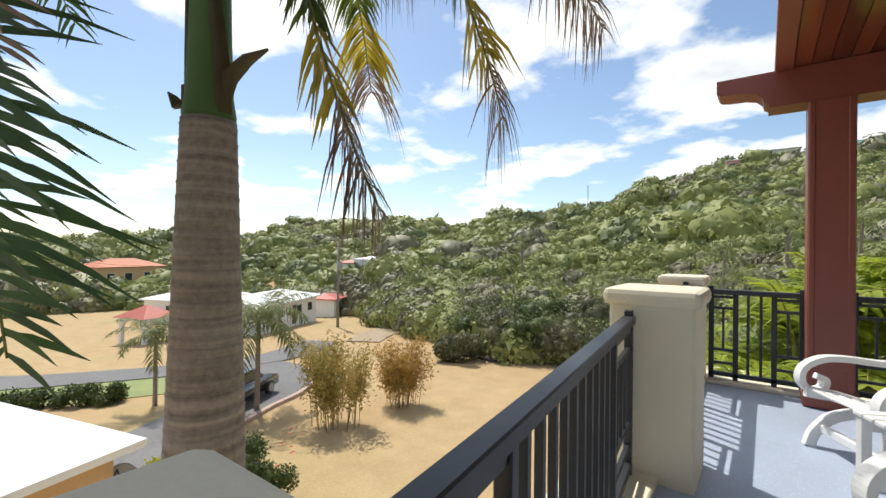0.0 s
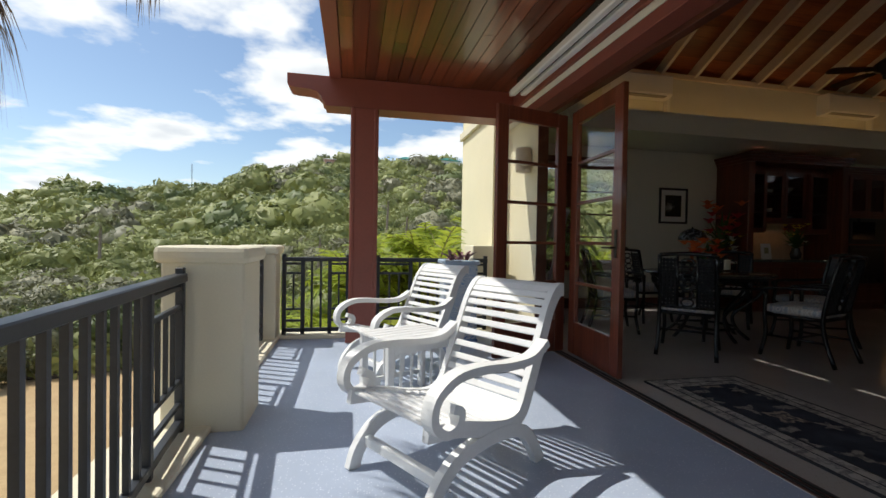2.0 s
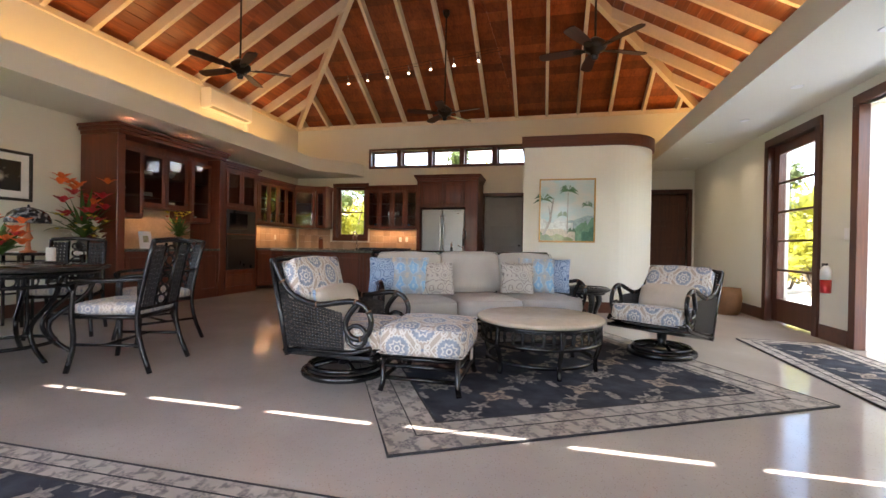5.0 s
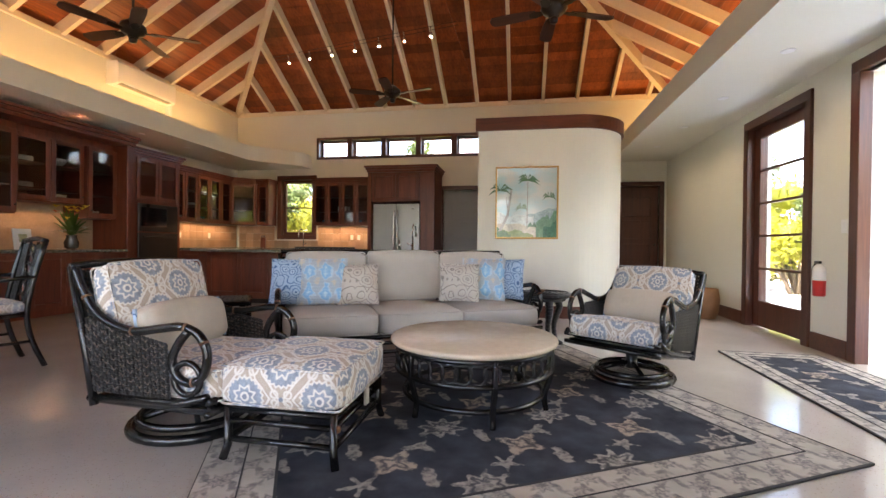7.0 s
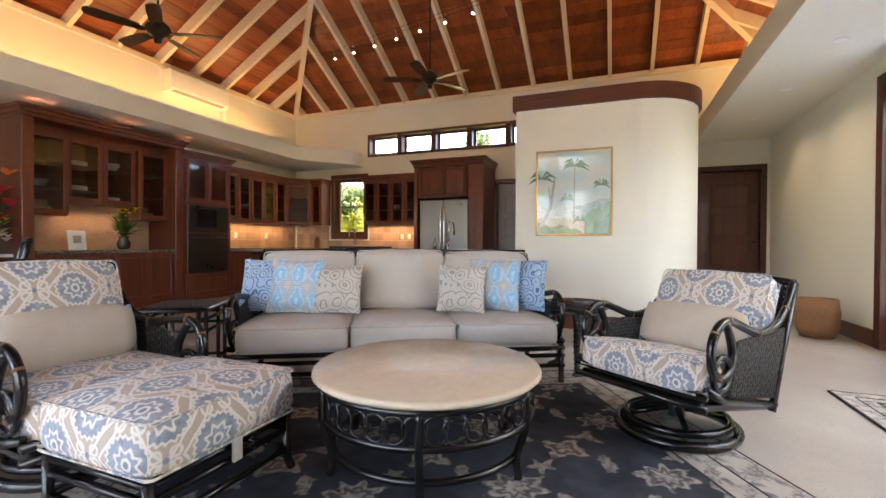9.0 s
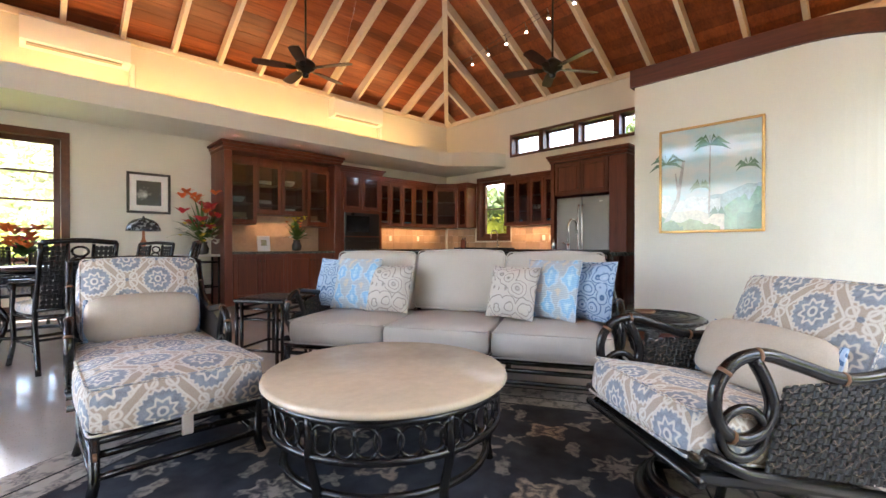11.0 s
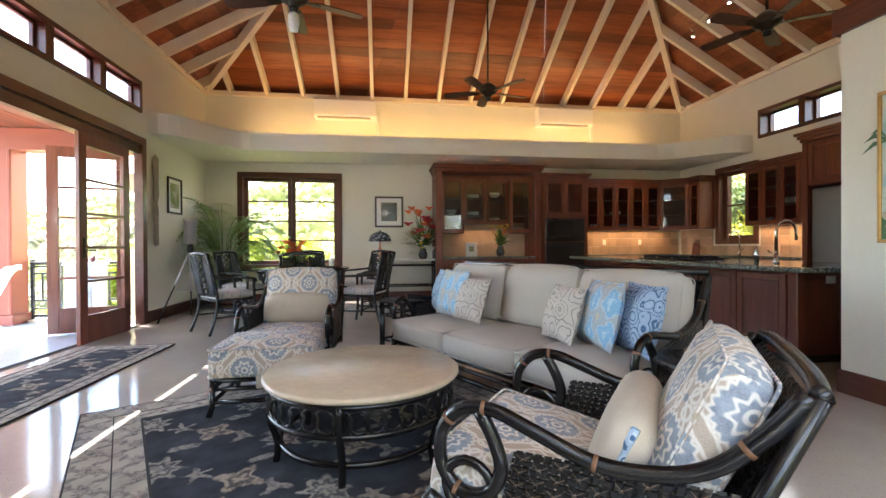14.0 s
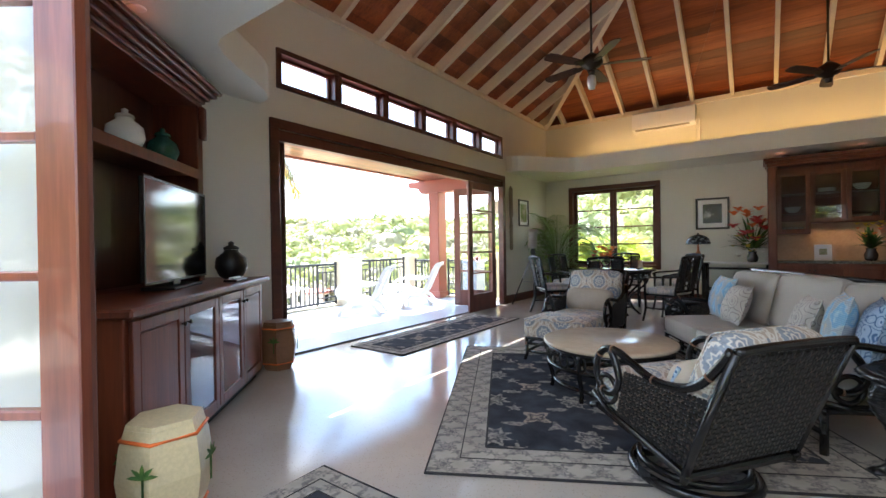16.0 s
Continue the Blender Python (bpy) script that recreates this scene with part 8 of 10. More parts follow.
plantation_chair(pose(1.45, 2.15, -0.004, 0, 0, -58) @ Matrix.Scale(0.93, 4), "white painted slatted lounge chair with scrolled arms")
plantation_chair(pose(1.36, 3.70, -0.004, 0, 0, -62) @ Matrix.Scale(0.93, 4), "white painted slatted lounge chair with scrolled arms")
o = thing("terrace_table", "small white slatted table between the lounge chairs", "side table", "", pose(1.35, 3.02, -0.004, 0, 0, 25))
for k in range(6):
    box("slat", -0.26, 0.26, -0.2 + k * 0.068, -0.14 + k * 0.068, 0.42, 0.44, M_WHITE, o, 0.004)
for sx in (-1, 1):
    for sy in (-1, 1):
        box("leg", sx * 0.23 - 0.022, sx * 0.23 + 0.022, sy * 0.17 - 0.022, sy * 0.17 + 0.022, 0.0, 0.419, M_WHITE, o, 0.004)
    box("apron", -0.208, 0.208, sx * 0.17 - 0.01, sx * 0.17 + 0.01, 0.35, 0.418, M_WHITE, o, 0.003)
    for k in range(5):
        box("spindle", -0.15 + 0.075 * k - 0.008, -0.15 + 0.075 * k + 0.008, sx * 0.17 - 0.008, sx * 0.17 + 0.008, 0.12, 0.349, M_WHITE, o, 0.002)
    box("bottom_rail", -0.208, 0.208, sx * 0.17 - 0.01, sx * 0.17 + 0.01, 0.09, 0.119, M_WHITE, o, 0.003)
# tall blue and white tiled planter
M_TILEBLUE = two_tone("blue_white_tile", (0.16, 0.33, 0.60), (0.70, 0.74, 0.78), 16, 0.18, 0.30, rough=0.2, wave=True, bumpy=0.02)
o = thing("planter", "tall square planter with blue and white tiles", "planter", "", pose(2.1, 4.70, -0.004))
box("body", -0.17, 0.17, -0.17, 0.17, 0.0, 0.80, M_TILEBLUE, o, 0.008)
box("top_rim", -0.19, 0.19, -0.19, 0.19, 0.802, 0.85, plain("pale_blue_glaze", (0.45, 0.55, 0.68), 0.25, vary=0.15), o, 0.01)
box("bottom_rim", -0.18, 0.18, -0.18, 0.18, 0.0, 0.03, plain("blue_glaze", (0.12, 0.22, 0.45), 0.25, vary=0.15), o, 0.008)
bm = bmesh.new()
rr = random.Random(5)
for k in range(26):
    a = rr.uniform(0, 6.28)
    add_blade(bm, (rr.uniform(-0.1, 0.1), rr.uniform(-0.1, 0.1), 0.84), (math.cos(a), math.sin(a), rr.uniform(0.8, 2)), rr.uniform(0.1, 0.22), 0.04, 1.2)
part("plant", bm, plain("purple_leaf", (0.16, 0.05, 0.06), 0.5, island=0.4), o, "dark red leafy plant")

# ---- palms, garden and neighbourhood ----
def frond_leaflets(path, pairs, leaf, width, sag, bend, lift=0.0, start=0.1, seed=0, side=None, ragged=0.15):
    """Leaflet strips in pairs along a stalk; returns points and triangles."""
    g = np.random.default_rng(seed)
    P = np.array([tuple(p) for p in path])
    seglen = np.linalg.norm(np.diff(P, axis=0), axis=1)
    cum = np.concatenate([[0], np.cumsum(seglen)]) / seglen.sum()
    t = np.repeat(np.linspace(start, 0.99, pairs), 2) + g.uniform(-0.4, 0.4, pairs * 2) * (1 - start) / pairs
    t = np.clip(t, 0, 0.995)
    p = np.stack([np.interp(t, cum, P[:, k]) for k in range(3)], 1)
    e = np.stack([np.interp(np.clip(t + 0.02, 0, 1), cum, P[:, k]) - np.interp(np.clip(t - 0.02, 0, 1), cum, P[:, k]) for k in range(3)], 1)
    e /= np.linalg.norm(e, axis=1)[:, None]
    sd = np.cross(e, np.array(side if side is not None else (0, 0, 1.0)))
    sd /= np.linalg.norm(sd, axis=1)[:, None] + 1e-9
    up = np.cross(sd, e)
    sg = np.tile([-1.0, 1.0], pairs)[:, None]
    d = sd * sg + e * (bend + g.normal(0, 0.12, (pairs * 2, 1))) + up * (lift + g.normal(0, ragged, (pairs * 2, 1)))
    d /= np.linalg.norm(d, axis=1)[:, None]
    L = (leaf * np.sin(np.pi * np.clip(0.2 + 0.72 * t, 0, 1)) ** 0.7 * g.uniform(0.7, 1.1, pairs * 2))[:, None]
    w = e - d * (e * d).sum(1)[:, None]
    w /= np.linalg.norm(w, axis=1)[:, None] + 1e-9
    sagk = sag * g.uniform(0.6, 1.4, (pairs * 2, 1))
    rows = []
    for s, ww in ((0.0, 0.45), (0.3, 1.0), (0.65, 0.75), (1.0, 0.06)):
        q = p + d * L * s * (1 - 0.15 * sagk * s)
        q[:, 2] -= (sagk * L * s * s)[:, 0]
        rows += [q - w * width * ww / 2, q + w * width * ww / 2]
    v = np.stack(rows, 1).reshape(-1, 3)
    quad = np.array([[0, 1, 3], [0, 3, 2], [2, 3, 5], [2, 5, 4], [4, 5, 7], [4, 7, 6]])
    f = (np.arange(pairs * 2)[:, None, None] * 8 + quad[None]).reshape(-1, 3)
    return v, f

def arc_path(p, d, length, droop, n=14):
    p, d = Vector(p), Vector(d).normalized()
    out = [p.copy()]
    for k in range(n):
        p = p + d * length / n
        d = (d + Vector((0, 0, -droop / n * (0.4 + 1.2 * k / n)))).normalized()
        out.append(p.copy())
    return out

def joined(name, pieces, material, parent, label=""):
    vs, fs, off = [], [], 0
    for v, f in pieces:
        vs.append(v), fs.append(f + off)
        off += len(v)
    ob = tri_mesh(name, vs, fs, material, parent)
    return tagged(ob, label)

M_PALMLEAF = foliage("palm_leaf", (0.03, 0.06, 0.015), (0.07, 0.12, 0.03), (0.16, 0.20, 0.04), 0.35, scale=1.5)
M_PALMYELLOW = foliage("palm_leaf_turning", (0.14, 0.18, 0.03), (0.32, 0.32, 0.04), (0.52, 0.40, 0.05), 0.4, scale=1.5)
M_PALMDRY = foliage("palm_leaf_dry", (0.13, 0.085, 0.07), (0.24, 0.16, 0.12), (0.36, 0.26, 0.17), 0.2, scale=1.5)
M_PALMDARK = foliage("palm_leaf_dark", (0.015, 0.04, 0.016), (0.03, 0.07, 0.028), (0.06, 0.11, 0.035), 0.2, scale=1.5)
M_STALK = foliage("frond_stalk", (0.12, 0.13, 0.035), (0.2, 0.2, 0.06), (0.28, 0.24, 0.08), 0.0, scale=3)
m, n, l, bs = principled("ringed_palm_bark")
tc, mp, wv = n.new("ShaderNodeTexCoord"), n.new("ShaderNodeMapping"), n.new("ShaderNodeTexNoise")
l.new(tc.outputs["Object"], mp.inputs[0])
mp.inputs["Scale"].default_value = (0.35, 0.35, 9.0)
l.new(mp.outputs[0], wv.inputs["Vector"])
wv.inputs["Scale"].default_value, wv.inputs["Detail"].default_value = 3.0, 5.0
c1 = ramp(n, l, wv.outputs["Fac"], (0.3, (0.14, 0.105, 0.085)), (0.5, (0.27, 0.22, 0.18)), (0.7, (0.40, 0.34, 0.28)))
c1 = mixc(n, l, 0.35, c1, ramp(n, l, tex_noise(n, l, 30, 5), (0.3, (0.11, 0.085, 0.07)), (0.68, (0.42, 0.36, 0.30))))
l.new(c1, bs.inputs["Base Color"])
bs.inputs["Roughness"].default_value = 0.85
bump(n, l, bs, wv.outputs["Fac"], 0.5, 0.02)
M_BARK = m
M_SHAFT = foliage("green_crownshaft", (0.04, 0.10, 0.03), (0.07, 0.15, 0.045), (0.13, 0.2, 0.06), 0.0, scale=0.9)
M_SHEATH = foliage("dry_leaf_sheath", (0.09, 0.06, 0.045), (0.15, 0.11, 0.07), (0.17, 0.20, 0.09), 0.0, scale=3)

def sheath(pts, w0, parent, out):
    """A curled strap of old leaf base."""
    bm, rows = bmesh.new(), []
    out = Vector(out).normalized()
    for k, q in enumerate(pts):
        s = k / (len(pts) - 1)
        w = w0 * (1 - s) ** 0.6 + 0.006
        d = (Vector(pts[min(k + 1, len(pts) - 1)]) - Vector(pts[max(0, k - 1)])).normalized()
        sd = d.cross(out).normalized()
        bow = d.cross(sd).normalized()
        rows.append([bm.verts.new(Vector(q) + sd * w * a + bow * w * 0.9 * (a * a)) for a in (-1, -0.5, 0, 0.5, 1)])
    for a, b in zip(rows, rows[1:]):
        for k in range(4):
            bm.faces.new((a[k], a[k + 1], b[k + 1], b[k]))
    bmesh.ops.solidify(bm, geom=bm.faces, thickness=0.006)
    return part("leaf_sheath", bm, M_SHEATH, parent, "dry curled leaf sheath", smooth=True)

# royal palm beside the terrace
PX, PY = -1.5, 1.25
base = land_z(PX, PY) - 0.05
o = thing("palm_tree", "royal palm with ringed grey trunk and half-dry drooping fronds", "palm tree", "", pose(PX, PY, base))
H0 = 1.80 - base
rr = random.Random(21)
prof, z = [(0.30, 0.0)], 0.05
while z < H0:
    r = 0.125 + 0.055 * min(1.0, (H0 - z) / 1.6) + 0.05 * max(0.0, 1 - z / 2.5)
    prof += [(r, z), (r + 0.003, z + 0.012), (r - 0.0015, z + 0.02)]
    z += rr.uniform(0.05, 0.10)
prof += [(0.125, H0), (0.0, H0)]
lathe("trunk", prof, M_BARK, o, 36)
lathe("crownshaft", [(0.118, H0 - 0.01), (0.122, H0 + 0.03), (0.108, H0 + 0.12), (0.098, H0 + 0.4), (0.088, H0 + 0.8), (0.07, H0 + 1.15), (0.03, H0 + 1.45), (0.0, H0 + 1.5)], M_SHAFT, o, 28, "smooth green crownshaft")
RV = Vector((0.802, 0.598, 0))
FV = Vector((-0.598, 0.802, 0))
up_ = Vector((0, 0, 1))
b0 = Vector((0, 0, H0))
sheath([b0 + RV * 0.10 - FV * 0.06 + up_ * s for s in (0.02, 0.1)] + [b0 + RV * 0.14 - FV * 0.08 + up_ * 0.18, b0 + RV * 0.22 - FV * 0.08 + up_ * 0.27, b0 + RV * 0.31 - FV * 0.06 + up_ * 0.33], 0.055, o, (RV - FV))
sheath([b0 + RV * 0.075 - FV * 0.09 + up_ * s for s in (0.02, 0.25)] + [b0 + RV * 0.075 - FV * 0.11 + up_ * 0.42, b0 + RV * 0.05 - FV * 0.10 + up_ * 0.60, b0 + RV * 0.03 - FV * 0.09 + up_ * 0.78], 0.05, o, -FV)
sheath([b0 - RV * 0.11 - FV * 0.05 + up_ * s for s in (0.16, 0.08)] + [b0 - RV * 0.15 - FV * 0.06 + up_ * 0.06, b0 - RV * 0.17 - FV * 0.06 + up_ * 0.12], 0.06, o, (-RV - FV))
sheath([b0 - RV * 0.09 - FV * 0.06 + up_ * s for s in (0.1, 0.3, 0.5, 0.75)], 0.05, o, (-RV - FV))

def crown_frond(tips, seed, parent, leaf, dry, turn, base_leaf=M_PALMLEAF, pairs=130, width=0.027, sag=0.75, side=None, bend=0.75):
    """A hanging frond: green leaflets near the crown, turning yellow, dry and brown to the tip."""
    path = smooth_path(tips, 6)
    k1, k2 = int(len(path) * turn), int(len(path) * dry)
    cuts = [(path[:k1 + 1], base_leaf, 0.12, "green leaflets"), (path[k1:k2 + 1], M_PALMYELLOW, 0.0, "yellowing leaflets"), (path[k2:], M_PALMDRY, 0.0, "dry brown leaflets")]
    st = tube("frond_stalk", path, 0.017, M_STALK, parent, 6, taper=0.25)
    for seg, mat_, start, lab in cuts:
        if len(seg) < 3:
            continue
        np_ = max(6, int(pairs * len(seg) / len(path)))
        v, f = frond_leaflets(seg, np_, leaf, width * (0.55 if mat_ is M_PALMDRY else 1.0), sag * (1.3 if mat_ is M_PALMDRY else 1), bend, 0.05, start, seed, side, 0.35)
        tagged(joined("frond_blade", [(v, f)], mat_, st, lab), kind="stuff")

def rel(depth, a, b):
    """A spot near the crown: metres ahead, to the side and up of the trunk's top."""
    return b0 + FV * depth + RV * a + up_ * b
top_ = b0 + up_ * 1.35
crown_frond([top_, rel(0.0, 0.22, 1.35), rel(-0.1, 0.42, 0.85), rel(-0.15, 0.60, 0.25), rel(-0.17, 0.78, -0.25), rel(-0.18, 0.87, -0.45)], 3, o, 0.32, 0.66, 0.52)
crown_frond([top_, rel(0.1, 0.45, 1.75), rel(0.2, 0.95, 1.45), rel(0.2, 1.22, 0.85), rel(0.2, 1.38, 0.4), rel(0.2, 1.47, 0.08)], 4, o, 0.34, 0.80, 0.62)
crown_frond([top_, rel(-0.2, 0.4, 1.7), rel(-0.35, 0.9, 1.5), rel(-0.42, 1.3, 1.15), rel(-0.45, 1.62, 0.72)], 5, o, 0.32, 0.70, 0.5)
crown_frond([top_, rel(0.5, 0.2, 1.9), rel(1.2, 0.35, 1.8), rel(1.8, 0.4, 1.4), rel(2.2, 0.42, 0.95)], 6, o, 0.5, 0.85, 0.7)
crown_frond([top_, rel(0.2, -0.5, 1.8), rel(0.3, -1.1, 1.7), rel(0.35, -1.7, 1.35), rel(0.35, -2.1, 0.9)], 7, o, 0.5, 0.9, 0.8)
crown_frond([top_, rel(-0.4, -0.3, 1.9), rel(-0.9, -0.5, 2.2), rel(-1.5, -0.8, 2.2), rel(-2.0, -1.0, 1.9)], 8, o, 0.5, 0.9, 0.8)
crown_frond([top_, rel(0.2, 0.3, 2.2), rel(0.3, 0.5, 2.9), rel(0.3, 0.8, 3.4)], 9, o, 0.4, 0.95, 0.9)

crown_frond([top_, rel(-0.1, 0.3, 1.6), rel(-0.25, 0.62, 1.35), rel(-0.3, 0.85, 0.95), rel(-0.3, 1.0, 0.6)], 10, o, 0.32, 0.6, 0.35)
crown_frond([top_, rel(0.3, 0.6, 1.9), rel(0.5, 1.4, 1.7), rel(0.6, 1.9, 1.2), rel(0.62, 2.15, 0.8)], 11, o, 0.36, 0.6, 0.45)

# extra fronds overhead, out of view, added to shade the near pier
for k, a in enumerate((-0.05, 0.30, 0.65)):
    crown_frond([top_, rel(-0.3, 0.1 + 0.4 * a, 1.75), rel(-0.7, 0.1 + 0.8 * a, 1.8), rel(-1.1, 0.15 + a, 1.6), rel(-1.5, 0.2 + 1.1 * a, 1.25)], 12 + k, o, 0.45, 0.9, 0.8)

# a second palm, whose dark fronds hang beside the terrace
QX, QY = -2.75, -0.45
base = land_z(QX, QY) - 0.05
o = thing("palm_tree", "dark green palm with long hanging fronds beside the terrace", "palm tree", "", pose(QX, QY, base))
H0 = 2.3 - base
b0 = Vector((0, 0, H0))
prof, z = [(0.26, 0.0)], 0.05
while z < H0:
    r = 0.12 + 0.06 * max(0.0, 1 - z / 3.0)
    prof += [(r, z), (r + 0.003, z + 0.015), (r - 0.0015, z + 0.025)]
    z += 0.11
prof += [(0.1, H0), (0.08, H0 + 0.6), (0.0, H0 + 0.7)]
lathe("trunk", prof, M_BARK, o, 28)
top_ = b0 + up_ * 0.5
EYE0 = Vector((0.69, 0.235, 1.18)) - Vector((QX, QY, base))
def seen(x, y, depth):
    return EYE0 + FV * depth + RV * (depth * x) + up_ * (depth * y)
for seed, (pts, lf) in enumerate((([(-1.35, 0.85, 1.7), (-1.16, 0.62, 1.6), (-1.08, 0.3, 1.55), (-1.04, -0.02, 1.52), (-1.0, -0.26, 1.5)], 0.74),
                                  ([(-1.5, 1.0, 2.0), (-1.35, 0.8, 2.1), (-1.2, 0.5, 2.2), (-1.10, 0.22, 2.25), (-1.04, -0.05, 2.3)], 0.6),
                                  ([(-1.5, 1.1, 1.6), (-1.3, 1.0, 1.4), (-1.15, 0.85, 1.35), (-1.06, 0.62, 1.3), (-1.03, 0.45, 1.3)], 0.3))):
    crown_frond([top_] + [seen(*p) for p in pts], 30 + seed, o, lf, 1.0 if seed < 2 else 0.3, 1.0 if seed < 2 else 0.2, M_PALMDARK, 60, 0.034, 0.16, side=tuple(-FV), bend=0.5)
for k in range(7):
    a = 2.2 + k * 0.55
    d = Vector((math.cos(a), math.sin(a), 1.1))
    path = arc_path(top_, d, 2.6, 2.4)
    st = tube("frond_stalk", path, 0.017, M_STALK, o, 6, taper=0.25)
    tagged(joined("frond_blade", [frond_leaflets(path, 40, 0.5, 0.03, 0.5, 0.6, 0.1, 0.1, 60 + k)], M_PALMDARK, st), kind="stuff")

# ---- smaller palms ----
def small_palm(x, y, height, spread, count, leaf_mat, label, seed, lean=0.0, pairs=26):
    z = land_z(x, y)
    o = thing("palm_tree", label, "palm tree", "palms in the gardens", pose(x, y, z - 0.05))
    rr = random.Random(seed)
    tip = Vector((lean, -lean * 0.4, height))
    path = smooth_path([(0, 0, 0), (lean * 0.2, 0, height * 0.4), tuple(tip)], 5)
    tube("trunk", path, 0.13 * max(0.6, height / 4), M_BARK, o, 10, taper=0.7)
    pieces, bst = [], bmesh.new()
    for k in range(count):
        a = 2.4 * k + rr.uniform(-0.3, 0.3)
        e = 1.7 - 2.1 * k / count
        p = arc_path(tip, (math.cos(a), math.sin(a), e), spread * rr.uniform(0.85, 1.1), rr.uniform(1.6, 2.6), 10)
        pieces.append(frond_leaflets(p, pairs, spread * 0.30, spread * 0.022, 0.6, 0.7, 0.1, 0.08, seed * 40 + k))
        add_tube(bst, p, 0.012, 5)
    tagged(joined("crown", pieces, leaf_mat, o, "arching feathery fronds"), kind="stuff")
    tagged(part("stalk_bundle", bst, M_STALK, o), kind="stuff")
    return o

M_PALMMID = foliage("palm_leaf_olive", (0.06, 0.09, 0.03), (0.13, 0.17, 0.06), (0.24, 0.26, 0.10), 0.3, scale=0.8)
M_PALMLIME = foliage("palm_leaf_lime", (0.10, 0.17, 0.02), (0.22, 0.32, 0.035), (0.42, 0.48, 0.06), 0.45, scale=0.8)
small_palm(-21.3, 8.2, 3.2, 1.9, 15, M_PALMMID, "young palm with drooping fronds beside the road", 1)
small_palm(-16.9, 10.5, 3.9, 2.6, 20, M_PALMMID, "palm with drooping green fronds by the kerb", 2, 0.25)
small_palm(-22.0, 18.0, 0.7, 1.3, 11, M_PALMMID, "low palm on the dry lawn", 3)
for k, (b, r, h) in enumerate(((-26.5, 62, 5.0), (-4.0, 44, 4.0), (-2.2, 40, 2.4), (-6.5, 38, 2.2), (-15.5, 36, 3.0), (-12.0, 37, 2.6), (1.5, 48, 4.5), (4.5, 60, 5), (7.0, 52, 4.0))):
    small_palm(0.8 + r * math.sin(radians(b)), 0.2 + r * math.cos(radians(b)), h + 1.2, 2.3, 14, M_PALMMID, "palm rising from the hillside scrub", 20 + k, 0.2, 18)

# bright clumping palms below the terrace's north rail
for k, (x, y, top) in enumerate(((0.55, 6.7, 0.3), (1.3, 7.3, 1.0), (2.0, 6.9, 1.25), (2.6, 7.9, 1.6), (3.5, 8.3, 1.6), (1.5, 8.9, 1.1), (4.6, 8.2, 1.3), (0.2, 8.0, 0.1), (5.8, 8.4, 1.2))):
    z = land_z(x, y)
    o = thing("clumping_palm", "bright yellow-green palm clump reaching up beside the terrace rail", "palm", "palms below the rail", pose(x, y, z - 0.05))
    rr = random.Random(100 + k)
    pieces, bst = [], bmesh.new()
    for j in range(6):
        a = rr.uniform(0, 6.28)
        tip = Vector((0.35 * math.cos(a), 0.35 * math.sin(a), top - z - 0.75 - rr.uniform(0, 0.7)))
        tube("stem", [(0.1 * math.cos(a), 0.1 * math.sin(a), 0), tuple(tip)], 0.04, M_STALK, o, 7)
        for i in range(7):
            a2 = rr.uniform(0, 6.28)
            p = arc_path(tip, (math.cos(a2), math.sin(a2), rr.uniform(0.7, 2.6)), rr.uniform(0.9, 1.35), rr.uniform(1.2, 2.4), 8)
            if min(q.y + y for q in p) < 5.2:
                continue
            pieces.append(frond_leaflets(p, 22, 0.46, 0.05, 0.4, 0.8, 0.25, 0.12, 500 + k * 50 + j * 8 + i))
            add_tube(bst, p, 0.009, 5)
    tagged(joined("crown", pieces, M_PALMLIME, o), kind="stuff")
    tagged(part("stalk_bundle", bst, M_STALK, o), kind="stuff")

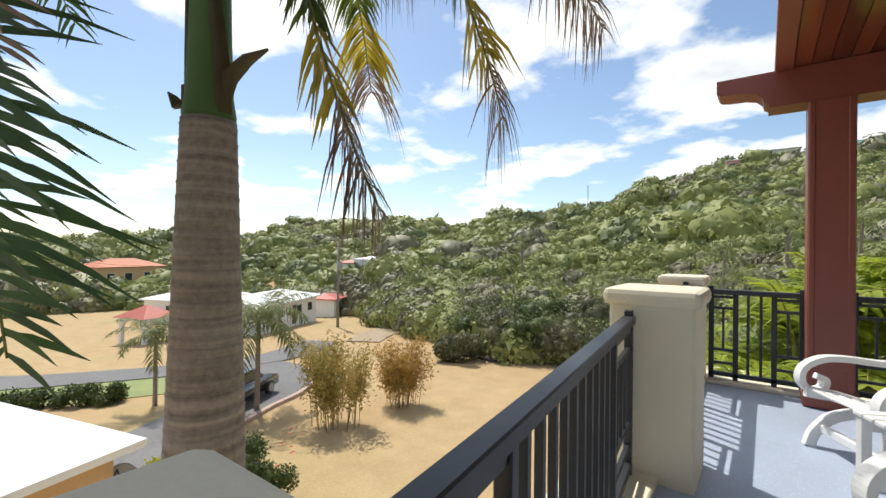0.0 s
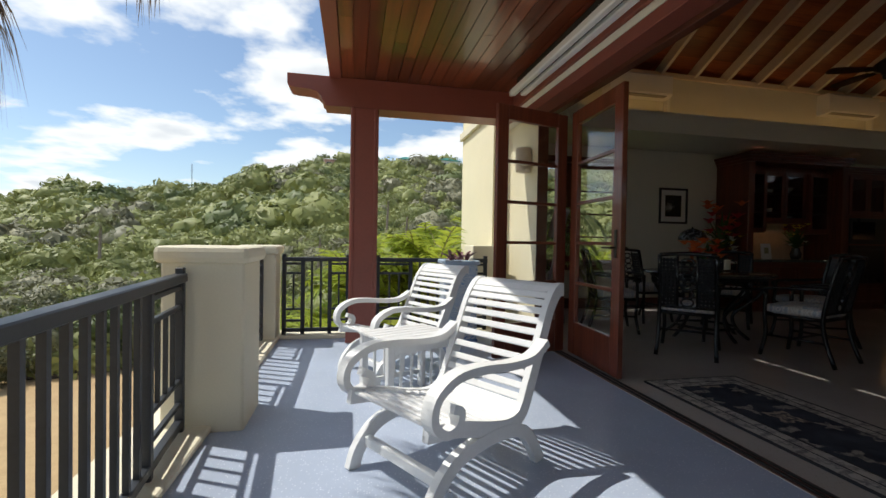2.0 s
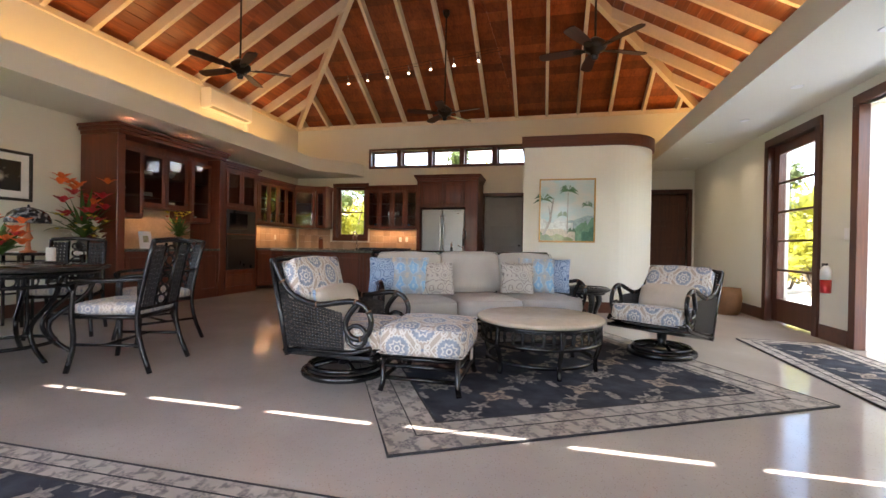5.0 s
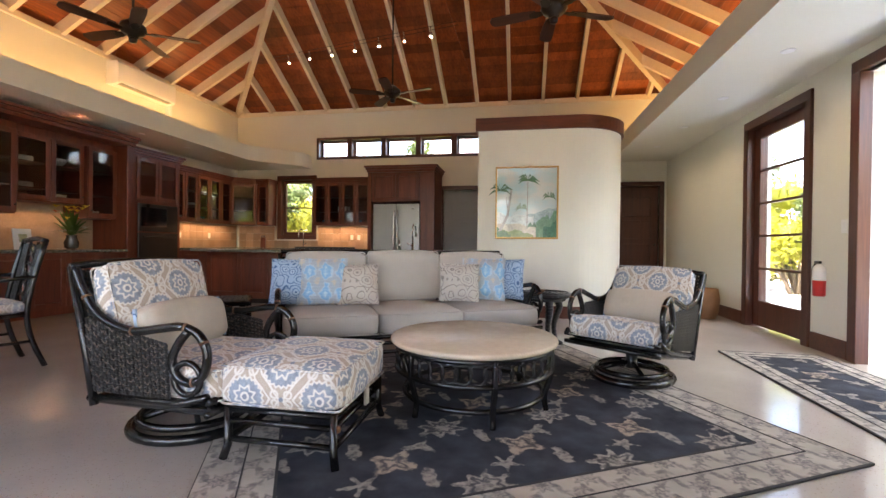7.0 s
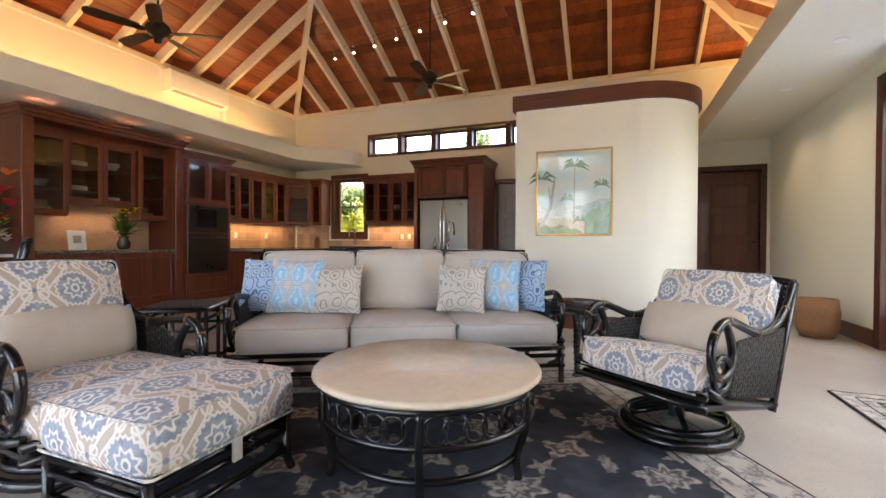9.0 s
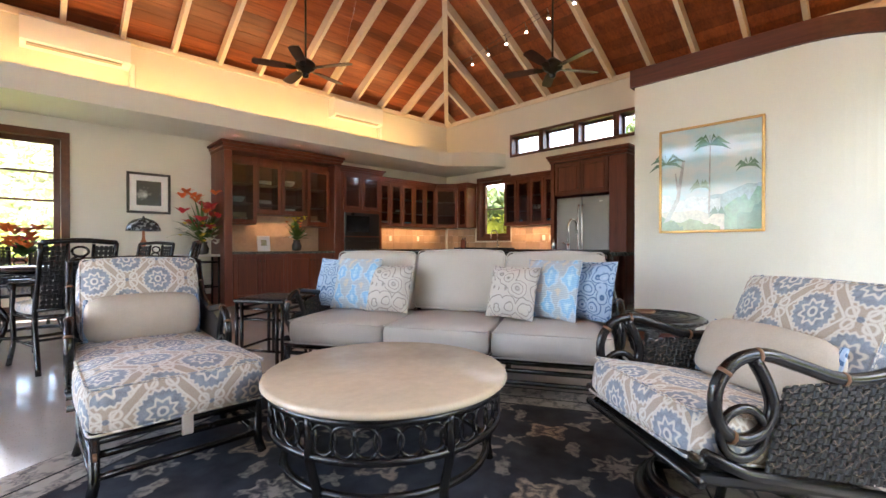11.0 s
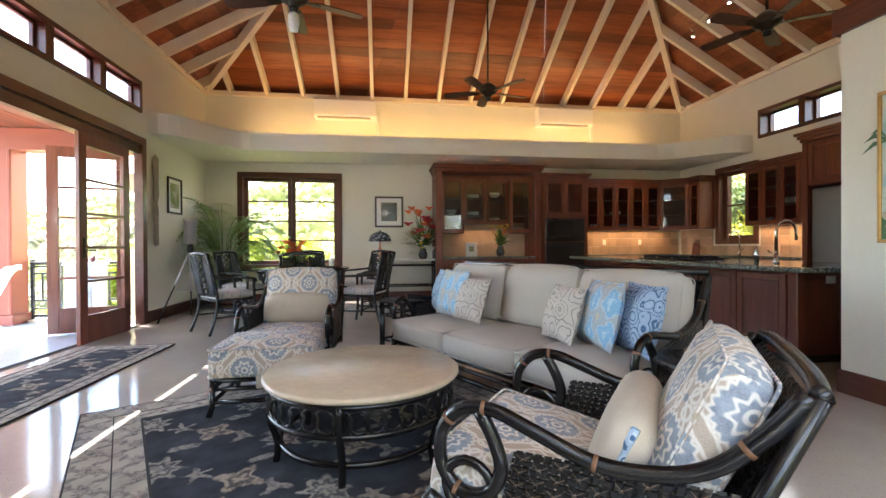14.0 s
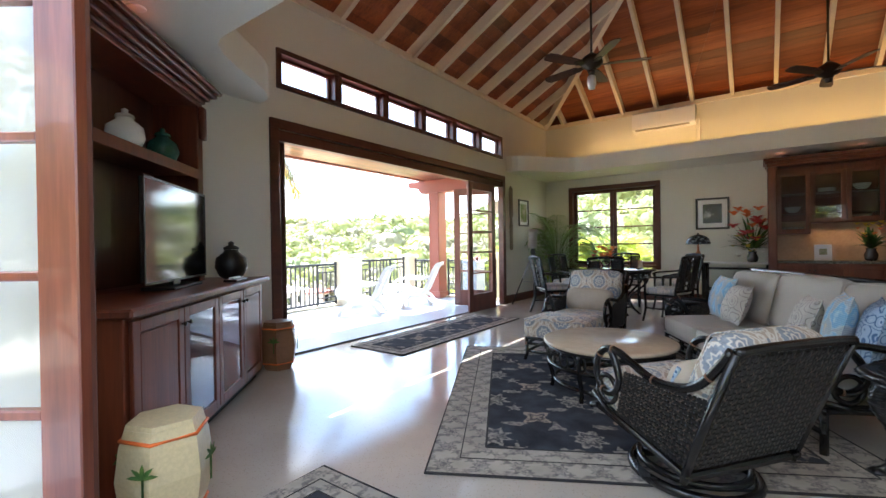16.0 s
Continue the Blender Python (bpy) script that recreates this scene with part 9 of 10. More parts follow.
# ---- bamboo, bushes ----
M_BAMBOOLEAF = foliage("bamboo_leaf", (0.17, 0.17, 0.03), (0.36, 0.24, 0.06), (0.55, 0.33, 0.10), 0.35, scale=0.5)
M_BAMBOOGREEN = foliage("bamboo_leaf_green", (0.16, 0.19, 0.04), (0.32, 0.28, 0.07), (0.5, 0.36, 0.12), 0.35, scale=0.5)
M_CANE = foliage("bamboo_cane", (0.16, 0.1, 0.05), (0.28, 0.18, 0.08), (0.4, 0.28, 0.12), 0.0, scale=3)
def bamboo(x, y, height, spread, canes, leaf_mat, label, seed):
    z = land_z(x, y)
    o = thing("bamboo_clump", label, "bamboo", "bamboo on the lawn", pose(x, y, z - 0.05))
    rr = random.Random(seed)
    g = np.random.default_rng(seed)
    vs, fs, off = [], [], 0
    for k in range(canes):
        a, q = rr.uniform(0, 6.28), rr.uniform(0.15, 0.75) * spread
        d = rr.uniform(0.1, 0.6) * spread
        h = height * rr.uniform(0.55, 1.0)
        pts = smooth_path([(q * math.cos(a), q * math.sin(a), 0), ((q + d * 0.3) * math.cos(a), (q + d * 0.3) * math.sin(a), h * 0.5), ((q + d) * math.cos(a), (q + d) * math.sin(a), h)], 4)
        tube("cane", pts, 0.014, M_CANE, o, 5, taper=0.3)
        for _ in range(int(150)):
            i = rr.uniform(0.35, 1.0) ** 0.8 * (len(pts) - 1)
            p = Vector(pts[int(i)])
            c = np.array(p) + g.normal(0, 0.2, 3)
            dv = g.normal(0, 1, 3)
            dv[2] -= 0.5
            dv *= 0.18 / np.linalg.norm(dv)
            w = np.cross(dv, g.normal(0, 1, 3))
            w *= 0.03 / (np.linalg.norm(w) + 1e-9)
            vs.append(np.array([c, c + dv * 0.5 + w, c + dv, c + dv * 0.5 - w]))
            fs.append(np.array([[0, 1, 2], [0, 2, 3]]) + off)
            off += 4
    ob = tri_mesh("crown", vs, fs, leaf_mat, o)
    tagged(ob, "thin yellowing leaves", kind="stuff")
bamboo(-12.6, 11.4, 3.7, 1.35, 40, M_BAMBOOGREEN, "dry bamboo clump with yellow-green leaves on the lawn", 5)
bamboo(-12.3, 14.8, 3.3, 1.1, 34, M_BAMBOOLEAF, "dry bamboo clump with orange leaves on the lawn", 6)

M_TWIG = plain("twig_bark", (0.13, 0.10, 0.075), 0.9, fine=40, vary=0.3)
def bush(x, y, r, height, leaf_mat, label, seed, leaf=0.07, count=2600, z=None, name="bush", core=0.7):
    """Many small leaves over uneven lobes, with limbs inside."""
    z = land_z(x, y) if z is None else z
    o = thing(name, label, "bush", "", pose(x, y, z - 0.03))
    g = np.random.default_rng(seed)
    vs, fs, off = [], [], 0
    lobes = max(5, int(9 * min(2.5, r)))
    for k in range(lobes):
        a, q = g.uniform(0, 6.28), r * math.sqrt(g.uniform(0, 1)) * 0.75
        s = r * g.uniform(0.28, 0.5)
        c = np.array([q * math.cos(a), q * math.sin(a), min(height - s * 0.8, s * 0.6 + (height - s) * g.uniform(0.15, 1) * (1 - 0.5 * q / r))])
        tube("limb", [(q * 0.15 * math.cos(a), q * 0.15 * math.sin(a), 0), tuple(c * 0.6 * np.array([0.8, 0.8, 1])), tuple(c)], 0.03 * min(1.5, r), M_TWIG, o, 5, taper=0.4)
        v = ICO_V * g.uniform(0.75, 1.1, (len(ICO_V), 1)) * s * core + c
        v[:, 2] = np.maximum(v[:, 2], 0.02)
        vs.append(v), fs.append(ICO_F + off)
        off += len(v)
        m_ = count // lobes
        d = g.normal(size=(m_, 3))
        d /= np.linalg.norm(d, axis=1)[:, None]
        p = c + d * s * g.uniform(0.7, 1.15, (m_, 1))
        p[:, 2] = np.maximum(p[:, 2], 0.05)
        t = g.normal(size=(m_, 3))
        t /= np.linalg.norm(t, axis=1)[:, None]
        w = np.cross(t, d + g.normal(0, 0.5, (m_, 3)))
        w /= np.linalg.norm(w, axis=1)[:, None] + 1e-9
        q4 = np.stack([p - t * leaf, p + w * leaf * 0.4, p + t * leaf, p - w * leaf * 0.4], 1).reshape(-1, 3)
        i4 = np.arange(m_)[:, None] * 4
        vs.append(q4)
        fs.append(np.concatenate([i4 + [0, 1, 2], i4 + [0, 2, 3]]) + off)
        off += len(q4)
    tagged(tri_mesh("crown", vs, fs, leaf_mat, o), kind="stuff")
    return o

M_HEDGE = foliage("hedge_leaf", (0.025, 0.045, 0.012), (0.06, 0.09, 0.025), (0.12, 0.16, 0.045), 0.2, scale=1.0)
M_THORN = foliage("thorn_leaf", (0.05, 0.055, 0.03), (0.12, 0.125, 0.06), (0.22, 0.22, 0.11), 0.15, scale=0.4)
M_YELLOWLEAF = foliage("yellow_green_leaf", (0.14, 0.18, 0.02), (0.30, 0.34, 0.04), (0.5, 0.48, 0.07), 0.4, scale=0.7)
b = bush(-9.6, 6.6, 0.95, 1.9, M_HEDGE, "dark green bush with small red flowers", 1, 0.06, 3200)
rr = random.Random(8)
for k in range(9):
    a = rr.uniform(0, 6.28)
    bm = bmesh.new()
    for j in range(5):
        add_blade(bm, (0.6 * math.cos(a), 0.6 * math.sin(a), 1.0 + 0.1 * k), (math.cos(j * 1.26), math.sin(j * 1.26), 0.5), 0.06, 0.04, 0.4, 3)
    part("flower", bm, plain("red_petal", (0.45, 0.03, 0.02), 0.6), b, "small red flower")
for k, (x, y) in enumerate(((-11.0, 5.6), (-12.0, 4.9), (-10.6, 4.7), (-9.3, 5.4))):
    bush(x, y, 0.75, 1.0, M_HEDGE if k != 1 else M_YELLOWLEAF, "low clipped garden shrub by the drive", 10 + k, 0.055, 1500)
bush(-8.6, 1.35, 0.85, 3.3, M_YELLOWLEAF, "tall shrub with yellow-green leaves by the neighbouring house", 15, 0.06, 2200)
for k in range(5):
    bush(-26.6 + 0.75 * k, 3.3 + 0.95 * k, 0.9, 0.95, M_HEDGE, "dark green clipped hedge beside the road", 40 + k, 0.09, 1300)
for k, (x, y, r, h, q) in enumerate(((-14.6, 27.8, 2.6, 3.4, 0), (-12.2, 28.6, 2.5, 3.6, 1), (-9.6, 29.0, 2.6, 3.3, 0), (-17.0, 29.5, 2.6, 3.2, 1), (-7.0, 29.6, 2.6, 3.0, 1), (-13.5, 31.5, 3.0, 4.4, 1), (-18.5, 32.5, 2.8, 3.8, 0), (-9.5, 32.0, 2.9, 4.2, 0), (-15.6, 24.0, 1.6, 2.0, 0), (-4.5, 30.5, 2.6, 3.4, 0))):
    bush(x, y, r, h, M_HEDGE if q else M_THORN, "wide thorny bush at the foot of the hill", 60 + k, 0.13, 5200)
for k, (b_, r) in enumerate(((-1.5, 36), (0.5, 38), (2.8, 35), (5, 41), (-8, 36))):
    bush(0.8 + r * math.sin(radians(b_)), 0.2 + r * math.cos(radians(b_)), 2.0, 2.8, (M_YELLOWLEAF, M_HEDGE, M_YELLOWLEAF, M_HEDGE, M_HEDGE)[k], "garden shrub on the slope behind the house", 90 + k, 0.13, 2600)
rr = random.Random(77)
bm = bmesh.new()
for k in range(26):
    s = rr.uniform(0.12, 0.3)
    x, y = -14.2 + rr.uniform(-2.2, 1.2), 26.0 + rr.uniform(-0.4, 0.5)
    bmesh.ops.create_icosphere(bm, subdivisions=1, radius=s, matrix=Matrix.Translation((x, y, land_z(x, y) + s * 0.4)) @ Matrix.Diagonal((rr.uniform(0.8, 1.4), rr.uniform(0.8, 1.3), rr.uniform(0.6, 0.9), 1)))
tagged(part("boulders", bm, plain("dark_rock", (0.07, 0.06, 0.055), 0.9, fine=20, vary=0.4, relief=0.6)), "heap of dark boulders under the bushes", "rocks", kind="stuff")

# ---- roads ----
def ribbon(name, line, width, lift, material, label, height=0.0, offset=0.0):
    pts = smooth_path([(x, y, 0) for x, y in line], 10)
    vs, fs = [], []
    for k, p in enumerate(pts):
        d = (Vector(pts[min(k + 1, len(pts) - 1)]) - Vector(pts[max(0, k - 1)])).normalized()
        sd = Vector((d.y, -d.x, 0))
        c = Vector(p) + sd * offset
        for s in (-1, -0.33, 0.33, 1):
            q = c + sd * width / 2 * s
            vs.append((q.x, q.y, land_z(q.x, q.y) + lift + height))
        for s in (-1, 1):
            q = c + sd * width / 2 * s
            vs.append((q.x, q.y, land_z(q.x, q.y) - 0.15))
    for k in range(len(pts) - 1):
        a, b = k * 6, k * 6 + 6
        for j in (0, 1, 2):
            fs.append((a + j, a + j + 1, b + j + 1, b + j))
        fs += [(a + 4, a, b, b + 4), (a + 3, a + 5, b + 5, b + 3)]
    return tagged(mesh_part(name, vs, fs, material), label, name, kind="structure")

M_ASPHALT = plain("worn_asphalt", (0.17, 0.165, 0.165), 0.9, fine=8, coarse=0.3, vary=0.25, relief=0.2)
M_DIRT = plain("dirt_track", (0.35, 0.27, 0.18), 0.95, fine=4, coarse=0.2, vary=0.3, relief=0.4)
M_KERB = plain("pink_concrete_kerb", (0.48, 0.36, 0.3), 0.9, fine=12, vary=0.2)
drive = [(-14.5, 4.6), (-16.5, 7.0), (-18.3, 10.0), (-19.6, 12.8), (-22.5, 15.0), (-27.0, 15.2)]
ribbon("road", drive, 3.6, 0.07, M_ASPHALT, "grey asphalt drive curving past the lawn")
ribbon("kerb", drive[:5], 0.22, 0.07, M_KERB, "pinkish concrete kerb along the drive", 0.08, 1.95)
ribbon("road", [(-48, -2), (-36.0, 3.2), (-30.2, 8.5), (-27.6, 13.0), (-27.0, 18.0), (-30.0, 24.0)], 3.4, 0.09, M_ASPHALT, "grey asphalt lane between the lawns")
ribbon("road", [(-27, 26), (-33, 36), (-40, 44), (-52, 52), (-66, 58)], 3.0, 0.08, M_DIRT, "pale dirt track past the houses")
M_GRASS = foliage("watered_grass", (0.12, 0.17, 0.04), (0.2, 0.25, 0.06), (0.28, 0.3, 0.09), 0.0, scale=0.8)
ribbon("lawn_strip", [(-38, -4), (-30, 3.5), (-26.0, 8.5), (-24.3, 12.2)], 4.6, 0.04, M_GRASS, "strip of greener watered lawn beside the lane")

# ---- houses ----
M_WHITEWASH = plain("white_house_paint", (0.78, 0.78, 0.76), 0.7, fine=20, coarse=0.6, vary=0.06)
M_ROOFWHITE = plain("white_roof_sheet", (0.82, 0.82, 0.82), 0.45, fine=10, coarse=0.4, vary=0.05)
M_ROOFRED = plain("red_roof_sheet", (0.45, 0.10, 0.06), 0.5, fine=12, coarse=0.5, vary=0.15)
M_ROOFGREEN = plain("green_roof_sheet", (0.05, 0.24, 0.20), 0.5, fine=12, coarse=0.5, vary=0.12)
M_ROOFORANGE = plain("orange_roof_tiles", (0.5, 0.17, 0.08), 0.7, fine=12, coarse=0.5, vary=0.2)
M_PANEDARK = plain("dark_window_glass", (0.03, 0.04, 0.05), 0.12, vary=0.1, relief=0)
M_PEACH = plain("peach_render", (0.62, 0.40, 0.22), 0.8, fine=20, coarse=0.6, vary=0.08)
def house(m, w, d, h, rise, wall_mat, roof_mat, label, front=(), side_=(), eave=0.4, door=None, slab=0.14, name="house"):
    """Walls from (0,0) to (w,d), windows on the y=0 face and the x=0 face, hip roof."""
    o = thing(name, label, "house", "neighbouring houses", m)
    box("wall", 0, w, 0, d, -0.8, h, wall_mat, o, 0.02)
    bm = bmesh.new()
    e, q = eave, min(w, d) / 2 + eave
    lo = [(-e, -e), (w + e, -e), (w + e, d + e), (-e, d + e)]
    if w >= d:
        ridge = [(-e + q, d / 2), (w + e - q, d / 2)]
    else:
        ridge = [(w / 2, -e + q), (w / 2, d + e - q)]
    a = [bm.verts.new((x, y, h + 0.002)) for x, y in lo]
    b = [bm.verts.new((x, y, h + slab)) for x, y in lo]
    r0, r1 = [bm.verts.new((x, y, h + slab + rise)) for x, y in ridge]
    bm.faces.new(a[::-1])
    for k in range(4):
        bm.faces.new((a[k], a[(k + 1) % 4], b[(k + 1) % 4], b[k]))
    if w >= d:
        for f in ((b[0], b[1], r1, r0), (b[2], b[3], r0, r1), (b[1], b[2], r1), (b[3], b[0], r0)):
            bm.faces.new(f)
    else:
        for f in ((b[1], b[2], r1, r0), (b[3], b[0], r0, r1), (b[0], b[1], r0), (b[2], b[3], r1)):
            bm.faces.new(f)
    part("roof", bm, roof_mat, o)
    for axis, run in (("y", front), ("x", side_)):
        for c, ww, z0, z1 in run:
            fr = rim("window", axis, -0.06, 0.0, c - ww / 2, c + ww / 2, z0, z1, 0.07, M_WHITEWASH, o)
            if axis == "y":
                box("pane", c - ww / 2 + 0.06, c + ww / 2 - 0.06, -0.03, -0.004, z0 + 0.06, z1 - 0.06, M_PANEDARK, fr, 0)
            else:
                box("pane", -0.03, -0.004, c - ww / 2 + 0.06, c + ww / 2 - 0.06, z0 + 0.06, z1 - 0.06, M_PANEDARK, fr, 0)
    if door:
        box("door", door - 0.45, door + 0.45, -0.05, -0.003, 0.0, 2.05, M_MAHOG, o, 0.01)
    return o

def at_land(x, y, rz, dz=0.0):
    return pose(x, y, land_z(x, y) + dz, 0, 0, rz)
house(at_land(-37.8, 22.7, 118.5), 12.9, 6.0, 2.5, 0.9, M_WHITEWASH, M_ROOFWHITE, "long white bungalow with a low white roof", [(2, 1.1, 1.0, 2.0), (4.2, 1.1, 1.0, 2.0), (6.0, 0.8, 1.0, 2.0), (8.3, 1.3, 0.9, 2.0), (11, 1.3, 0.9, 2.0)], [(2.0, 1.0, 1.0, 2.0), (4.4, 1.0, 1.0, 2.0)], 0.5, 7.2)
house(at_land(-46.0, 38.5, 118), 5.5, 4.6, 2.3, 0.5, M_WHITEWASH, M_ROOFRED, "open white carport with a red sheet roof", [(1.4, 1.9, 0.2, 2.1), (4.0, 1.9, 0.2, 2.1)], eave=0.4)
house(at_land(-60.0, 62.0, 122), 5.5, 6.0, 3.0, 0.6, M_WHITEWASH, M_ROOFWHITE, "small white house with a flat white roof", [(1.6, 1.0, 1.1, 2.2), (4.0, 1.0, 1.1, 2.2)], [(3, 1.2, 1.1, 2.2)], 0.25)
house(at_land(-65.0, 62.5, 122), 5.0, 6.0, 2.6, 0.8, M_WHITEWASH, M_ROOFRED, "white house wing with a red roof", [(2.5, 1.2, 1.0, 2.1)], [], 0.35)
house(at_land(-55.0, 24.0, 112), 10, 7, 2.6, 1.1, M_WHITEWASH, M_ROOFWHITE, "pale bungalow with a white roof among trees", [(2, 1.2, 1, 2.1), (5, 1.2, 1, 2.1), (8, 1.2, 1, 2.1)], [(3, 1.2, 1, 2.1)])
house(at_land(-112.0, 30.0, 100, 1.0), 14, 9, 4.4, 1.8, M_PEACH, M_ROOFORANGE, "villa with an orange tiled roof on the far slope", [(2.5, 1.6, 1.5, 3.2), (6, 1.6, 1.5, 3.2), (10, 1.6, 1.5, 3.2)], [(4, 1.6, 1.5, 3.2)])
# low white-roofed neighbour just below
o = house(pose(-8.55, 2.95, -5.25, 0, 0, 195.2), 9.0, 7.5, 2.82, 0.5, M_PEACH, M_ROOFWHITE, "peach-coloured house with a white roof below the terrace", [(2.0, 1.2, 1.0, 2.1), (5.2, 1.2, 1.0, 2.1)], [(3.4, 1.3, 1.0, 2.1)], 0.35)
dish = thing("satellite_dish", "grey satellite dish on the neighbouring house wall", "satellite dish", "", pose(-8.52, 3.05, -3.02, 60, 0, 55))
lathe("reflector", [(0.0, 0.0), (0.14, 0.012), (0.26, 0.05), (0.30, 0.075), (0.305, 0.08), (0.26, 0.065), (0.14, 0.025), (0.0, 0.012)], plain("grey_dish", (0.3, 0.31, 0.33), 0.5), dish, 24)
tube("feed_arm", [(0, 0.02, 0.03), (0, 0.18, 0.32), (0, 0.05, 0.42)], 0.012, M_CHARCOAL, dish)
tube("bracket", [(0, 0, 0.0), (0, -0.1, -0.12), (0, 0.0, -0.32)], 0.018, M_CHARCOAL, dish)
# houses along the ridge
def ridge_spot(b, r, dz, rz):
    x, y = 0.8 + r * math.sin(radians(b)), 0.2 + r * math.cos(radians(b))
    return pose(x, y, land_z(x, y) + dz, 0, 0, rz)
house(ridge_spot(-1.0, 176, 1.5, 0), 11, 8, 4.0, 2.2, M_WHITEWASH, M_ROOFWHITE, "white villa on top of the hill", [(2, 1.6, 0.8, 2.9), (5, 1.6, 0.8, 2.9), (8.5, 1.6, 0.8, 2.9)], [(4, 1.6, 0.8, 2.9)], 0.7)
house(ridge_spot(-3.6, 172, 0.6, 0), 8, 6, 3.4, 0.8, plain("pink_render", (0.55, 0.34, 0.3), 0.8), M_ROOFWHITE, "pink wing of the hilltop villa", [(1.8, 2.0, 0.4, 2.5), (5.4, 2.0, 0.4, 2.5)], [], 0.5)
for b, r in ((8.3, 178), (11.2, 178), (5.8, 180)):
    house(ridge_spot(b, r, 1.0, 8), 9, 7, 3.0, 1.6, M_WHITEWASH, M_ROOFGREEN, "hilltop house with a green roof behind trees", [(2, 1.4, 0.8, 2.2), (6, 1.4, 0.8, 2.2)], [], 0.5)
house(ridge_spot(12.5, 38, 0.4, 12), 7, 6, 3.0, 1.0, M_PEACH, M_ROOFRED, "house with a red roof behind the palms", [(2, 1.2, 1, 2.1), (5, 1.2, 1, 2.1)], [], 0.5)
o = thing("radio_mast", "thin grey radio mast on the ridge", "mast", "", ridge_spot(-18.3, 190, 0, 0))
tube("pole", [(0, 0, 0), (0, 0, 12.0)], 0.12, M_CHARCOAL, o, 6)
for z in (9.5, 10.8, 11.6):
    tube("antenna_arm", [(-0.5, 0, z), (0.5, 0, z)], 0.05, M_CHARCOAL, o, 5)
# open white gazebo
o = thing("gazebo", "white arched gazebo with a red roof on the lawn", "gazebo", "", at_land(-43.4, 15.5, 20))
for sx in (-1, 1):
    for sy in (-1, 1):
        box("column", sx * 1.3 - 0.16, sx * 1.3 + 0.16, sy * 1.3 - 0.16, sy * 1.3 + 0.16, -0.3, 2.1, M_WHITEWASH, o, 0.02)
for k in range(4):
    bm = bmesh.new()
    n_ = 10
    arch = [(-1.14, 2.3)] + [(-1.14 * math.cos(math.pi * j / n_), 1.35 + 0.75 * math.sin(math.pi * j / n_)) for j in range(n_ + 1)] + [(1.14, 2.3)]
    add_prism(bm, arch, "y", -1.42, -1.18)
    q = part("arch", bm, M_WHITEWASH, o)
    q.matrix_basis = pose(0, 0, 0, 0, 0, 90 * k)
bm = bmesh.new()
vv = [bm.verts.new(p) for p in ((-1.8, -1.8, 2.302), (1.8, -1.8, 2.302), (1.8, 1.8, 2.302), (-1.8, 1.8, 2.302), (0, 0, 3.3))]
for f in ((0, 1, 4), (1, 2, 4), (2, 3, 4), (3, 0, 4), (3, 2, 1, 0)):
    bm.faces.new([vv[k] for k in f])
part("roof", bm, M_ROOFRED, o)
# utility pole and wires
UP = Vector((-36.5, 31.2, land_z(-36.5, 31.2)))
o = thing("utility_pole", "grey wooden utility pole with a transformer and wires", "utility pole", "", pose(*UP))
tube("pole", [(0, 0, -0.3), (0, 0, 9.3)], 0.15, plain("weathered_pole", (0.22, 0.2, 0.18), 0.9, vary=0.2), o, 10, taper=0.75)
box("crossarm", -0.9, 0.9, -0.06, 0.06, 8.7, 8.82, M_TWIG, o, 0.01)
tf = lathe("transformer", [(0, 6.2), (0.26, 6.2), (0.28, 6.25), (0.28, 7.0), (0.2, 7.08), (0.0, 7.1)], plain("grey_tank", (0.35, 0.37, 0.38), 0.5), o, 16)
tf.location = (0.4, -0.2, 0)
for k, (end, z) in enumerate((((-75, 6, 2.5), 8.85), ((-75, 6, 2.5), 8.3), ((-75, 7, 1.2), 7.4), ((-38, 70, 1.0), 8.85), ((-38, 70, 0.6), 8.2))):
    a, b = Vector((0, 0, z)), Vector(end) - UP
    pts = [a.lerp(b, s / 12) - Vector((0, 0, 1.6 * 4 * (s / 12) * (1 - s / 12))) for s in range(13)]
    tube("wire", pts, 0.012, M_BLACK, o, 4)
o = thing("utility_pole", "far utility pole beside the houses", "utility pole", "", at_land(-52, 44, 0))
tube("pole", [(0, 0, -0.3), (0, 0, 6.5)], 0.12, M_TWIG, o, 8)

# parked car on the drive
o = thing("car", "dark grey car parked on the drive", "car", "", at_land(-18.5, 10.5, 118, 0.08))
bm = bmesh.new()
add_prism(bm, [(-2.1, 0.3), (2.1, 0.3), (2.15, 0.75), (1.2, 0.95), (-1.7, 1.0), (-2.1, 0.9)], "y", -0.85, 0.85)
bmesh.ops.bevel(bm, geom=bm.edges[:], offset=0.06, segments=2, affect="EDGES")
car_paint = plain("dark_car_paint", (0.03, 0.032, 0.036), 0.25, 0.3, vary=0.05, relief=0, coat=0.8)
part("body", bm, car_paint, o, smooth=True)
bm = bmesh.new()
add_prism(bm, [(-1.65, 0.99), (1.05, 0.94), (0.4, 1.42), (-1.2, 1.45)], "y", -0.72, 0.72)
bmesh.ops.bevel(bm, geom=bm.edges[:], offset=0.05, segments=2, affect="EDGES")
part("cabin", bm, M_PANEDARK, o, "dark glazed cabin")
box("roof", -1.15, 0.35, -0.66, 0.66, 1.445, 1.475, car_paint, o, 0.012)
